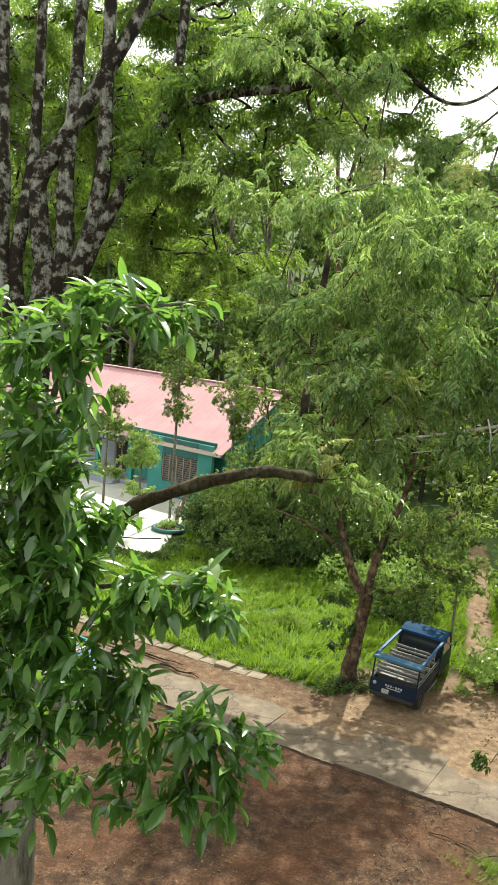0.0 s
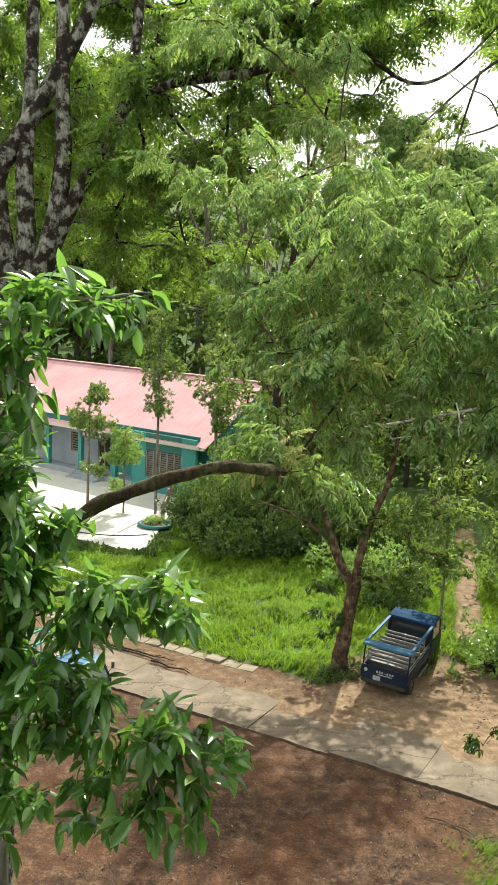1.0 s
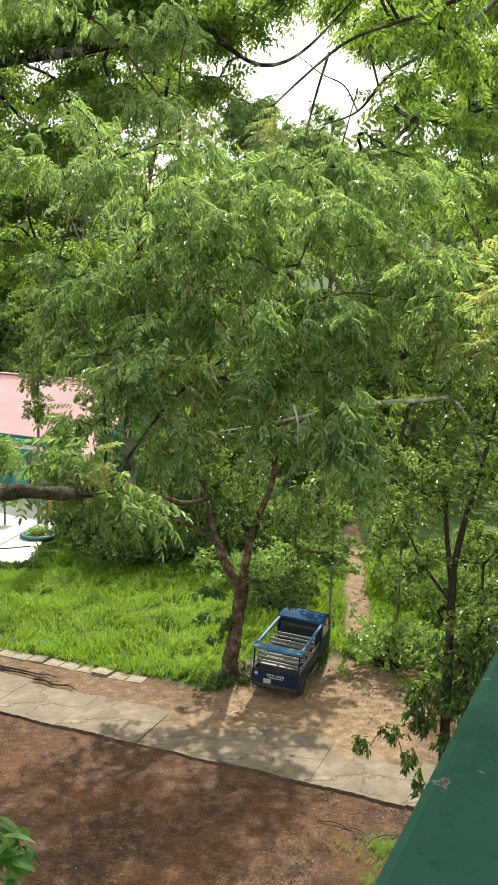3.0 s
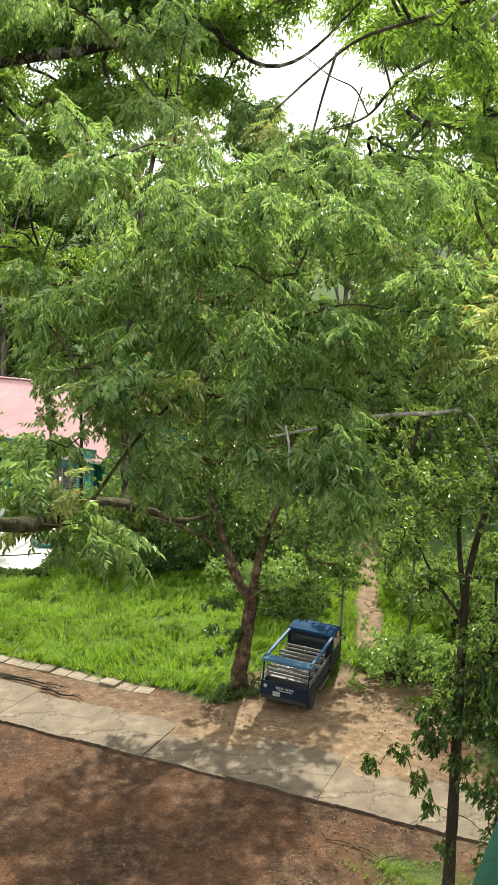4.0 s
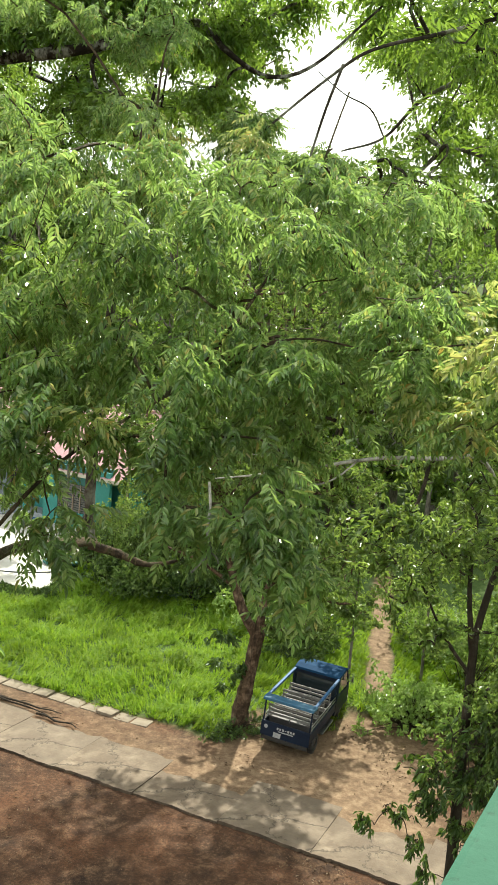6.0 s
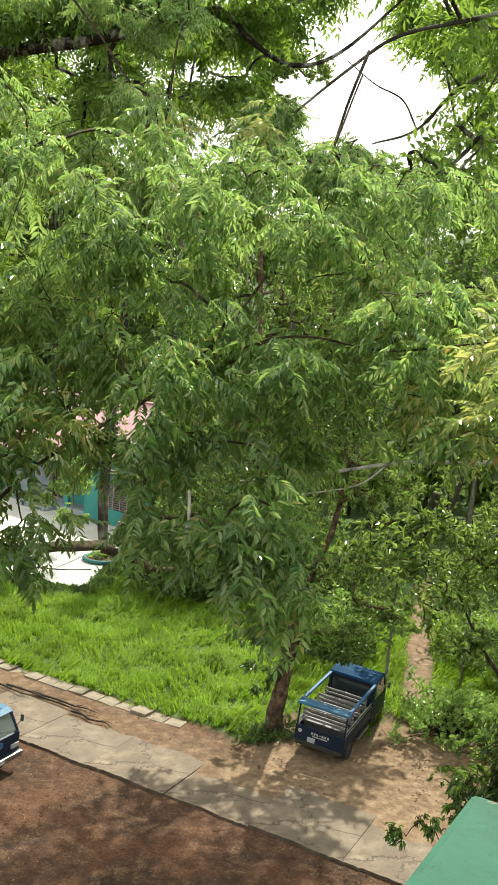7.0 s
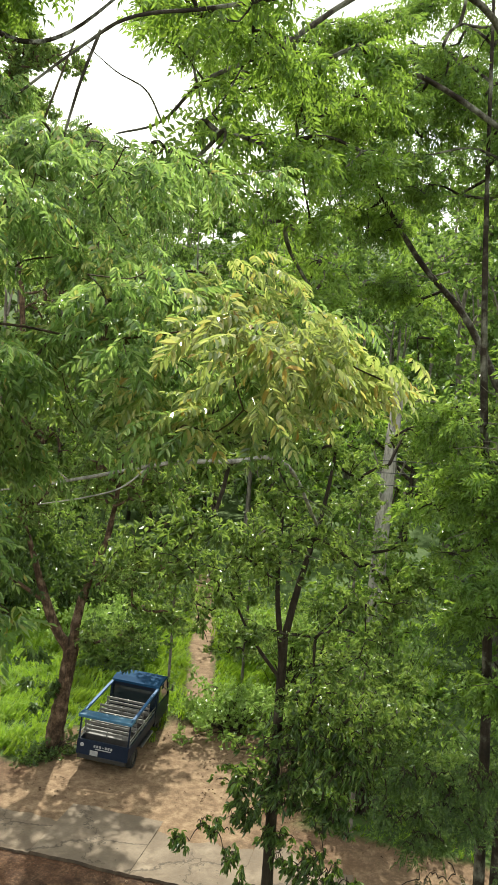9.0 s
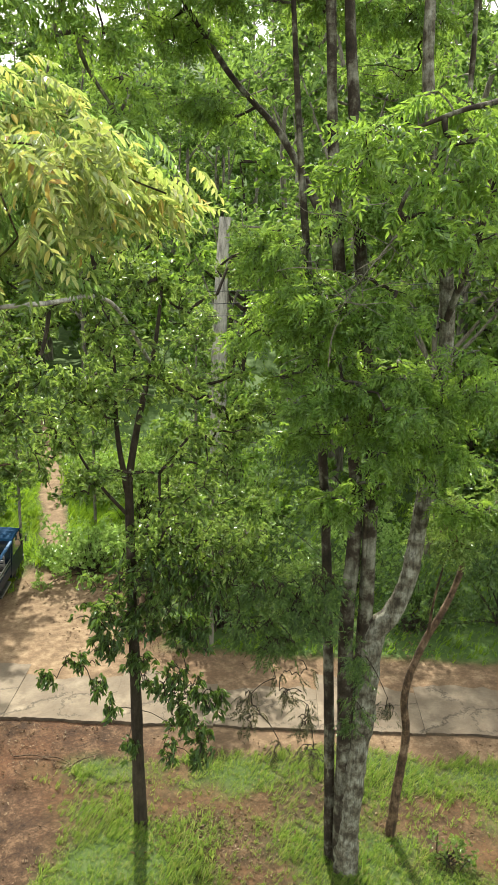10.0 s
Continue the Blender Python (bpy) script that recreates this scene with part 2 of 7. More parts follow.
STEEL = simple("grey_steel", (0.30, 0.30, 0.30), (0.18, 0.18, 0.18), 4.0, 0.35, 0.9)
RUBBER = simple("tyre_rubber", (0.02, 0.02, 0.02), (0.045, 0.04, 0.035), 6.0, 0.85)
WHITE_MARK = simple("faded_white_lettering", (0.38, 0.38, 0.38), (0.24, 0.24, 0.26), 6.0, 0.6)
TURQUOISE = simple("turquoise_wall_paint", (0.03, 0.21, 0.19), (0.05, 0.25, 0.225), 0.8, 0.75)
# Planter teal; on the house its darkness paints in shade under the eave.
TEAL_DARK = simple("teal_paint_and_eave_shade", (0.015, 0.10, 0.092), (0.025, 0.13, 0.118), 0.8, 0.7)
GREY_WALL = simple("grey_wall_paint", (0.22, 0.25, 0.29), (0.30, 0.32, 0.34), 1.0, 0.8)
CREAM = simple("cream_trim_paint", (0.55, 0.50, 0.42), (0.45, 0.41, 0.34), 1.5, 0.7)
FRAME_BROWN = simple("brown_shutter_paint", (0.22, 0.16, 0.12), (0.30, 0.23, 0.18), 2.0, 0.7)
DARK_IN = simple("dark_interior", (0.02, 0.018, 0.016), (0.035, 0.03, 0.028), 1.0, 0.9)
WIRE = simple("black_cable", (0.02, 0.02, 0.02), (0.03, 0.03, 0.03), 9.0, 0.7)


def glass_material(name, tint=(0.02, 0.03, 0.035)):
    n = Nodes(name, 0.06, 0.0, 0.8)
    n.colour(tint)
    return n.mat


GLASS = glass_material("dark_window_glass")


def roof_material():
    n = Nodes("faded_pink_roof_sheet", 0.7, 0.0, 0.3)
    big, fine = n.noise(0.5, 5.0), n.noise(6, 6.0, 0.7, (1, 6, 1))
    col = n.ramp(big, [(0.3, (0.42, 0.225, 0.245)), (0.55, (0.48, 0.275, 0.30)), (0.75, (0.52, 0.33, 0.35))])
    col = n.mix(n.ramp(fine, [(0.35, grey(0.35)), (0.6, grey(0.0))]), col, (0.36, 0.17, 0.15))
    n.colour(col).bump(fine, 0.2, 0.02)
    return n.mat


ROOF = roof_material()


def parapet_material():
    n = Nodes("chipped_green_paint", 0.75, 0.0, 0.18)
    big, fine, chip = n.noise(6, 5.0), n.noise(60, 6.0, 0.7), n.noise(13, 5.0, 0.6)
    col = n.ramp(big, [(0.3, (0.024, 0.10, 0.064)), (0.7, (0.041, 0.14, 0.092))])
    col = n.mix(n.ramp(fine, [(0.30, grey(0.7)), (0.42, grey(0.0))]), col, (0.02, 0.06, 0.04))
    grime = n.noise(2.2, 8.0, 0.75)
    col = n.mix(n.ramp(grime, [(0.50, grey(0.0)), (0.62, grey(0.65))]), col, (0.014, 0.045, 0.03))
    rim = n.ramp(chip, [(0.625, grey(0.0)), (0.635, grey(0.8)), (0.65, grey(0.0))])
    col = n.mix(rim, col, (0.26, 0.33, 0.28))
    bare = n.ramp(chip, [(0.637, grey(0.0)), (0.65, grey(1.0))])
    n.colour(n.mix(bare, col, n.ramp(fine, [(0.3, (0.10, 0.05, 0.04)), (0.7, (0.20, 0.12, 0.10))])))
    n.bump(n.mix(0.7, fine, bare, "SUBTRACT"), 0.3, 0.004)
    return n.mat


PARAPET = parapet_material()
# Pale tone chosen so the unseen building throws sunlight onto the near trees.
WALL_RENDER = simple("pale_mint_render", (0.52, 0.60, 0.53), (0.60, 0.66, 0.60), 0.8, 0.8)


# ---- geometry helpers ----
def empty(name, at=(0, 0, 0), turn=0.0, **tags):
    ob = new(name)
    ob.matrix_basis = pose(*at, 0, 0, turn)
    return tagged(ob, **tags)


def link_mesh(name, me, mat, parent=None, label="", m=None):
    if mat is not None:
        me.materials.append(mat)
    ob = new(name, me)
    if parent is not None:
        ob.parent = parent
    if m is not None:
        ob.matrix_basis = m
    return tagged(ob, label=label)


def part(name, bm, mat, parent=None, label="", m=None, smooth=False):
    me = bpy.data.meshes.new(name)
    bm.to_mesh(me)
    bm.free()
    if smooth:
        me.polygons.foreach_set("use_smooth", np.ones(len(me.polygons), bool))
    return link_mesh(name, me, mat, parent, label, m)


def tri_mesh(name, verts, tris, smooth=False):
    me = bpy.data.meshes.new(name)
    verts, tris = np.ascontiguousarray(verts, np.float32), np.ascontiguousarray(tris, np.int32)
    me.vertices.add(len(verts))
    me.vertices.foreach_set("co", verts.ravel())
    me.loops.add(tris.size)
    me.loops.foreach_set("vertex_index", tris.ravel())
    me.polygons.add(len(tris))
    me.polygons.foreach_set("loop_start", np.arange(0, tris.size, 3, dtype=np.int32))
    me.polygons.foreach_set("use_smooth", np.full(len(tris), smooth))
    me.update(calc_edges=True)
    return me


def box(size, centre=(0, 0, 0), bevel=0.0, bm=None, turn=None):
    bm = bm or bmesh.new()
    m = Matrix.Translation(centre) @ (turn or Matrix.Identity(4)) @ Matrix.Diagonal((*size, 1))
    made = bmesh.ops.create_cube(bm, size=1.0, matrix=m)["verts"]
    if bevel:
        edges = {e for v in made for e in v.link_edges}
        bmesh.ops.bevel(bm, geom=list(edges), offset=bevel, segments=2, affect="EDGES", profile=0.6)
    return bm


def prism(outline, depth, axis="y", bm=None):
    """A plate with the given outline (u, v) pulled out by depth along an axis."""
    bm = bm or bmesh.new()
    place = {"y": lambda u, v, d: (u, d, v), "x": lambda u, v, d: (d, u, v), "z": lambda u, v, d: (u, v, d)}[axis]
    a = [bm.verts.new(place(u, v, depth[0])) for u, v in outline]
    b = [bm.verts.new(place(u, v, depth[1])) for u, v in outline]
    bm.faces.new(a)
    bm.faces.new(b[::-1])
    for i in range(len(a)):
        j = (i + 1) % len(a)
        bm.faces.new((a[j], a[i], b[i], b[j]))
    bmesh.ops.recalc_face_normals(bm, faces=bm.faces)
    return bm


def rod(a, b, r, bm=None, sides=8):
    bm = bm or bmesh.new()
    a, b = Vector(a), Vector(b)
    m = Matrix.Translation((a + b) / 2) @ (b - a).to_track_quat("Z", "Y").to_matrix().to_4x4()
    bmesh.ops.create_cone(bm, cap_ends=True, segments=sides, radius1=r, radius2=r, depth=(b - a).length, matrix=m)
    return bm


def smooth_path(points, steps=5):
    """A Catmull-Rom line through the points."""
    p = np.array(points, float)
    p = np.vstack([2 * p[0] - p[1], p, 2 * p[-1] - p[-2]])
    out = []
    for i in range(1, len(p) - 2):
        for t in np.linspace(0, 1, steps, endpoint=False):
            out.append(0.5 * (2 * p[i] + (p[i + 1] - p[i - 1]) * t + (2 * p[i - 1] - 5 * p[i] + 4 * p[i + 1] - p[i + 2]) * t * t + (3 * p[i] - p[i - 1] - 3 * p[i + 1] + p[i + 2]) * t**3))
    out.append(p[-2])
    return np.array(out)


def tube(points, radii, sides=8, wobble=0.0, rng=None):
    """Vertices and triangles of a tapered tube along points."""
    p = np.asarray(points, float)
    r = np.interp(np.linspace(0, 1, len(p)), np.linspace(0, 1, len(radii)), radii)
    d = np.gradient(p, axis=0)
    d /= np.linalg.norm(d, axis=1, keepdims=True) + 1e-9
    u = np.zeros_like(p)
    side = np.cross(d[0], (1.0, 0, 0) if abs(d[0, 2]) > 0.9 else (0, 0, 1.0))
    for i in range(len(p)):
        side = side - d[i] * (side @ d[i])
        side /= np.linalg.norm(side) + 1e-9
        u[i] = side
    v = np.cross(d, u)
    a = np.linspace(0, 2 * np.pi, sides, endpoint=False)
    k = np.ones((len(p), sides))
    if wobble and rng is not None:
        k += wobble * rng.normal(size=(len(p), sides))
    ring = p[:, None] + (r[:, None] * k)[..., None] * (np.cos(a)[None, :, None] * u[:, None] + np.sin(a)[None, :, None] * v[:, None])
    n = len(p)
    i = np.arange(n - 1)[:, None] * sides
    j = np.arange(sides)[None]
    j2 = (j + 1) % sides
    q = np.stack([i + j, i + j2, i + sides + j2, i + sides + j], -1).reshape(-1, 4)
    tris = np.concatenate([q[:, [0, 1, 2]], q[:, [0, 2, 3]]])
    return ring.reshape(-1, 3), tris


def merged(pieces):
    verts, tris, n = [], [], 0
    for v, t in pieces:
        verts.append(v)
        tris.append(t + n)
        n += len(v)
    return np.concatenate(verts), np.concatenate(tris)


def leaf(length, width, droop=0.15, fold=0.25, segments=3):
    """A pointed leaf along +y with a folded midrib and a drooping tip."""
    if segments == 1:
        w, h = width * 0.5, fold * width * 0.5
        return np.array([(0, 0, 0), (-w, 0.45 * length, h), (0, length, -droop * length), (w, 0.45 * length, h)]), np.array([[0, 2, 1], [0, 3, 2]])
    if segments == 0:
        w, h = width * 0.5, fold * width * 0.5
        v = [(0, 0, 0), (-0.85 * w, 0.28 * length, h), (-0.9 * w, 0.62 * length, h - 0.3 * droop * length), (0, length, -droop * length), (0.9 * w, 0.62 * length, h - 0.3 * droop * length), (0.85 * w, 0.28 * length, h)]
        return np.array(v), np.array([[0, 3, 1], [1, 3, 2], [0, 5, 3], [5, 4, 3]])
    s = np.linspace(0, 1, segments + 1)
    spine = np.stack([0 * s, s * length, -droop * length * s**2], 1)
    w = width * 0.5 * np.sin(np.pi * s**0.8) ** 0.75
    left = spine[1:-1] + np.stack([-w[1:-1], 0 * s[1:-1], fold * w[1:-1]], 1)
    right = spine[1:-1] + np.stack([w[1:-1], 0 * s[1:-1], fold * w[1:-1]], 1)
    v = np.vstack([spine, left, right])
    k, n = segments + 1, segments - 1
    t = []
    for side, off in ((0, k), (1, k + n)):
        face = [[0, 1, off], [k - 2, k - 1, off + n - 1]]
        for i in range(n - 1):
            face += [[1 + i, 2 + i, off + i], [2 + i, off + i + 1, off + i]]
        t += face if side else [f[::-1] for f in face]
    return v, np.array(t)


def turn_z(a):
    c, s = math.cos(a), math.sin(a)
    return np.array([[c, -s, 0], [s, c, 0], [0, 0, 1.0]])


def turn_x(a):
    c, s = math.cos(a), math.sin(a)
    return np.array([[1.0, 0, 0], [0, c, -s], [0, s, c]])


def turn_y(a):
    c, s = math.cos(a), math.sin(a)
    return np.array([[c, 0, s], [0, 1.0, 0], [-s, 0, c]])


def frond(pairs, size, width, length, droop, rng, segments=2, hang=0.25):
    """A feather of leaflets on both sides of a drooping rachis along +y."""
    pieces = []
    rach = np.array([(x, length * s, -droop * length * s**2) for s in (0, 0.5, 1) for x in (-0.003 * length, 0.003 * length)])
    pieces.append((rach, np.array([[0, 1, 3], [0, 3, 2], [2, 3, 5], [2, 5, 4]])))
    for i in range(pairs):
        s = 0.22 + 0.74 * i / (pairs - 1)
        at = np.array([0, length * s, -droop * length * s * s])
        k = size * (0.75 + 0.5 * math.sin(math.pi * min(1, s))) * rng.uniform(0.85, 1.12)
        for side in (-1, 1):
            v, t = leaf(k, width * k / size, 0.25, 0.3, segments)
            r = turn_z(-side * rng.uniform(0.85, 1.15)) @ turn_x(-hang + rng.normal(0, 0.2)) @ turn_y(rng.normal(0, 0.25))
            pieces.append((v @ r.T + at, t))
    v, t = leaf(size, width, 0.3, 0.3, segments)
    pieces.append((v @ turn_x(-droop).T + np.array([0, length, -droop * length]), t))
    return merged(pieces)


def bouquet(count, size, width, rng, spread=0.9, droop=0.3, segments=3):
    """A tuft of single leaves round the end of a twig along +y."""
    pieces = []
    for i in range(count):
        v, t = leaf(size * rng.uniform(0.7, 1.15), width * rng.uniform(0.8, 1.1), droop * rng.uniform(0.5, 1.6), 0.22, segments)
        a = i * 2.4 + rng.normal(0, 0.3)
        r = turn_y(a) @ turn_x(rng.uniform(0.15, spread)) @ turn_y(rng.normal(0, 0.5))
        pieces.append((v @ r.T + np.array([0, -size * 0.9 * rng.random(), 0]), t))
    return merged(pieces)


def axes_from(d, rng, level=0.6):
    """Turns whose y axis is d and whose z axis leans to the sky."""
    n = len(d)
    d = d / (np.linalg.norm(d, axis=1, keepdims=True) + 1e-9)
    z = np.array([[0, 0, 1.0]]) * level + rng.normal(size=(n, 3)) * (1 - level)
    x = np.cross(d, z)
    x /= np.linalg.norm(x, axis=1, keepdims=True) + 1e-9
    z = np.cross(x, d)
    return np.stack([x, d, z], -1)


def strewn(templates, at, d, size, rng, level=0.6):
    """Many copies of the templates in one set of vertices and triangles."""
    pick = rng.integers(0, len(templates), len(at))
    r = axes_from(d, rng, level) * size[:, None, None]
    pieces = []
    for k, (tv, tt) in enumerate(templates):
        sel = np.nonzero(pick == k)[0]
        if len(sel) == 0:
            continue
        v = np.einsum("nij,kj->nki", r[sel], tv) + at[sel][:, None]
        t = tt[None] + (np.arange(len(sel)) * len(tv))[:, None, None]
        pieces.append((v.reshape(-1, 3), t.reshape(-1, 3)))
    return merged(pieces)


def in_lobes(lobes, rng, clump=6, loose=0.26):
    """Tips in ellipsoids (x, y, z, rx, ry, rz, count), gathered in flat clumps."""
    out, mid = [], []
    for x, y, z, rx, ry, rz, n in lobes:
        k = max(3, n // clump)
        d = rng.normal(size=(k, 3))
        d /= np.linalg.norm(d, axis=1, keepdims=True)
        heart = d * rng.random(k)[:, None] ** 0.4
        near = heart[rng.integers(0, k, n)] + rng.normal(size=(n, 3)) * np.array([loose, loose, loose * 0.58]) * (clump > 1)
        out.append(np.array([x, y, z]) + near * np.array([rx, ry, rz]))
        mid.append(np.repeat([[x, y, z]], n, 0))
    return np.concatenate(out), np.concatenate(mid)


def thinned(lobes, k):
    """The same ellipsoids with a share of their tips."""
    return [(*lobe[:6], max(3, round(lobe[6] * k))) for lobe in lobes]


def shoot(out, d0, count, fall, rng):
    """Directions of the feathers that fan out, nearly level, round the end of a twig."""
    h = out * np.array([1, 1, 0]) / (np.linalg.norm(out) + 1e-6) + 0.7 * d0 + rng.normal(0, 0.35, 3)
    a0 = math.atan2(h[1], h[0])
    a = a0 + rng.uniform(0.0, 1.5, count) * np.where(np.arange(count) % 2, 1, -1)
    return np.stack([np.cos(a), np.sin(a), rng.normal(-fall, 0.36, count)], 1)


def tree(at, stems, lobes, templates, leafmat, barkmat, seed, size=(0.85, 1.2), per_tip=5, reach=0.25, fall=0.35, twig_r=0.006, sides=8, label="", category="tree", group="", wobble=0.04, level=0.6, rough_twigs=False, smooth=False, spray=False, clump=6, loose=0.26):
    """A tree: stems as tapered tubes, twigs from the nearest stem to tips in the lobes, leaves along the twig ends."""
    rng = np.random.default_rng(seed)
    root = empty("tree", at, label=label, category=category, group=group)
    base = np.array(at, float)
    samples = []
    for i, (points, radii) in enumerate(stems):
        p = smooth_path(points, 6)
        v, t = tube(p - base, radii, sides, wobble, rng)
        link_mesh("trunk" if i == 0 else "limb", tri_mesh("trunk", v, t, True), barkmat, root)
        samples.append(p[len(p) // 3 :] if i == 0 and len(stems) > 1 else p[len(p) // 5 :])
    samples = np.concatenate(samples)
    tips, mids = in_lobes(lobes, rng, clump, loose)
    # each tip joins the nearest stem or earlier tip, so that twigs branch from one another
    far = np.min(((tips[:, None] - samples[None]) ** 2).sum(-1), 1)
    order = np.argsort(far)
    tips, mids = tips[order], mids[order]
    n0, n = len(samples), len(tips)
    nodes = np.concatenate([samples, tips])
    mother, weight = np.zeros(n, int), np.ones(n)
    for i in range(n):
        gap = ((nodes[: n0 + i] - tips[i]) ** 2).sum(1)
        mother[i] = np.argmin(gap * rng.uniform(0.7, 1.4, n0 + i))
    for i in range(n - 1, -1, -1):
        if mother[i] >= n0:
            weight[mother[i] - n0] += weight[i]
    pieces = []
    leaves_at, leaves_d = [], []
    for i, tip in enumerate(tips):
        start = nodes[mother[i]]
        span = np.linalg.norm(tip - start) + 1e-6
        bend = start * 0.5 + tip * 0.5 + rng.normal(0, 0.10, 3) * span + np.array([0, 0, 0.08 * span])
        thick = twig_r * min(4.0, weight[i] ** 0.42)
        path = np.array([start, tip]) if rough_twigs else smooth_path([start, bend, tip], 2)
        pieces.append(tube(path - base, [thick, thick * 0.7], 3 if thick < 0.02 else 5))
        d0 = (tip - bend) / (np.linalg.norm(tip - bend) + 1e-6)
        s = rng.random(per_tip)
        if spray:
            leaves_at.append(tip - base - d0 * min(reach, span) * s[:, None] + rng.normal(0, reach * 0.12, (per_tip, 3)))
            leaves_d.append(shoot(tip - mids[i], d0, per_tip, fall, rng))
            continue
        leaves_at.append(tip - base - d0 * min(reach, span) * s[:, None] + rng.normal(0, reach * 0.28, (per_tip, 3)))
        leaves_d.append(d0 * 0.6 + rng.normal(0, 0.6, (per_tip, 3)) + np.array([0, 0, -fall]))
    v, t = merged(pieces)
    tagged(link_mesh("branchwork", tri_mesh("branchwork", v, t), barkmat, root), kind="stuff")
    la, ld = np.concatenate(leaves_at), np.concatenate(leaves_d)
    v, t = strewn(templates, la, ld, rng.uniform(*size, len(la)), rng, level)
    tagged(link_mesh("crown", tri_mesh("crown", v, t, smooth), leafmat, root), kind="stuff")
    return root


# ---- the road's own axes: s along it, w across it, away from the balcony ----
U, V, ORIGIN = Vector((0.90, -0.436, 0)), Vector((0.436, 0.90, 0)), Vector((1.95, 22.1, 0))
ROAD_TURN = math.degrees(math.atan2(U.y, U.x))


def on_road(s, w, z=0.0):
    return ORIGIN + s * U + w * V + Vector((0, 0, z))


def bumps(x, y, scale, seed):
    return np.array([noise.noise(Vector((a * scale + seed, b * scale - seed, seed))) for a, b in zip(x, y)])


# ---- ground ----
def step(x, a, b):
    t = np.clip((x - a) / (b - a), 0, 1)
    return t * t * (3 - 2 * t)


def ground_masks(x, y):
    dx, dy = x - ORIGIN.x, y - ORIGIN.y
    s, w = dx * U.x + dy * U.y, dx * V.x + dy * V.y
    n = bumps(x, y, 0.45, 3.1) * 0.9 + bumps(x, y, 1.7, 7.7) * 0.35
    lawn = step(w + n * 0.3, 3.9, 4.4) * step(-s + n * 0.6, 1.6, 2.4)
    lawn = np.maximum(lawn, step(w + n * 0.4, 6.5, 7.4) * step(-s + n, -1.2, -0.4))
    bank = step(w + n * 0.3, 3.3, 3.9) * step(s + n, 5.2, 6.6)
    bank = np.maximum(bank, step(w + n * 0.6, 8.2, 9.6))
    near = step(-w + n * 1.1 - 0.12 * np.maximum(0, 9 - s), 0.6, 1.6) * step(s + n * 0.9, 3.7, 5.4) * (0.12 + 0.72 * step(n + 0.15, -0.2, 0.45))
    path = step(0.62 - np.abs(x - (7.3 + 0.19 * (y - 29.3)) + n * 0.2), -0.1, 0.25) * step(y, 30.5, 31.5) * step(52 - y, 0, 4)
    turf = np.maximum(np.maximum(lawn, bank), near) * (1 - path)
    pad = step(w, 1.2, 1.6) * step(9.5 - w, 0, 1.5) * step(s + 2.5 + n * 0.5, 0, 1) * step(5.2 + n - s, 0, 1)
    shoulder = step(w, 1.0, 1.4) * step(4.2 - w, 0, 0.6)
    right = step(s, 5, 8) * step(w + 1.2 + 0.3 * n, 0, 0.6) * step(3.9 - w, 0, 0.6) * 0.7
    return turf, np.maximum(np.maximum(np.maximum(pad, shoulder * (0.45 + 0.3 * n)), path), right) * (1 - turf)


def build_ground():
    def axis(lo, hi, fine, far_lo, far_hi):
        mid = np.arange(lo, hi, fine)
        out = np.geomspace(1, abs(far_hi - hi), 26)
        left = np.geomspace(1, abs(lo - far_lo), 20)
        return np.concatenate([(lo - left)[::-1], mid, hi + out])

    xs, ys = axis(-22, 22, 0.3, -500, 500), axis(8, 48, 0.3, -200, 900)
    gx, gy = np.meshgrid(xs, ys)
    x, y = gx.ravel(), gy.ravel()
    z = 0.016 * bumps(x, y, 0.5, 1.3) + 0.010 * bumps(x, y, 2.2, 5.1)
    hill = step(y + 0.15 * np.abs(x), 66, 260)
    z = z + 42 * hill + 6 * step(x, 24, 80) * step(y, 20, 60)
    nx, ny = len(xs), len(ys)
    i = np.arange(ny - 1)[:, None] * nx + np.arange(nx - 1)[None]
    i = i.ravel()
    tris = np.concatenate([np.stack([i, i + 1, i + nx + 1], 1), np.stack([i, i + nx + 1, i + nx], 1)])
    me = tri_mesh("ground", np.stack([x, y, z], 1), tris, True)
    turf, pale = ground_masks(x, y)
    for name, values in (("turf", turf), ("pale", pale)):
        layer = me.attributes.new(name, "FLOAT", "POINT")
        layer.data.foreach_set("value", values.astype(np.float32))
    tagged(link_mesh("ground", me, EARTH), label="red-brown earth yard with turf and leaf litter", category="ground", kind="structure")


build_ground()


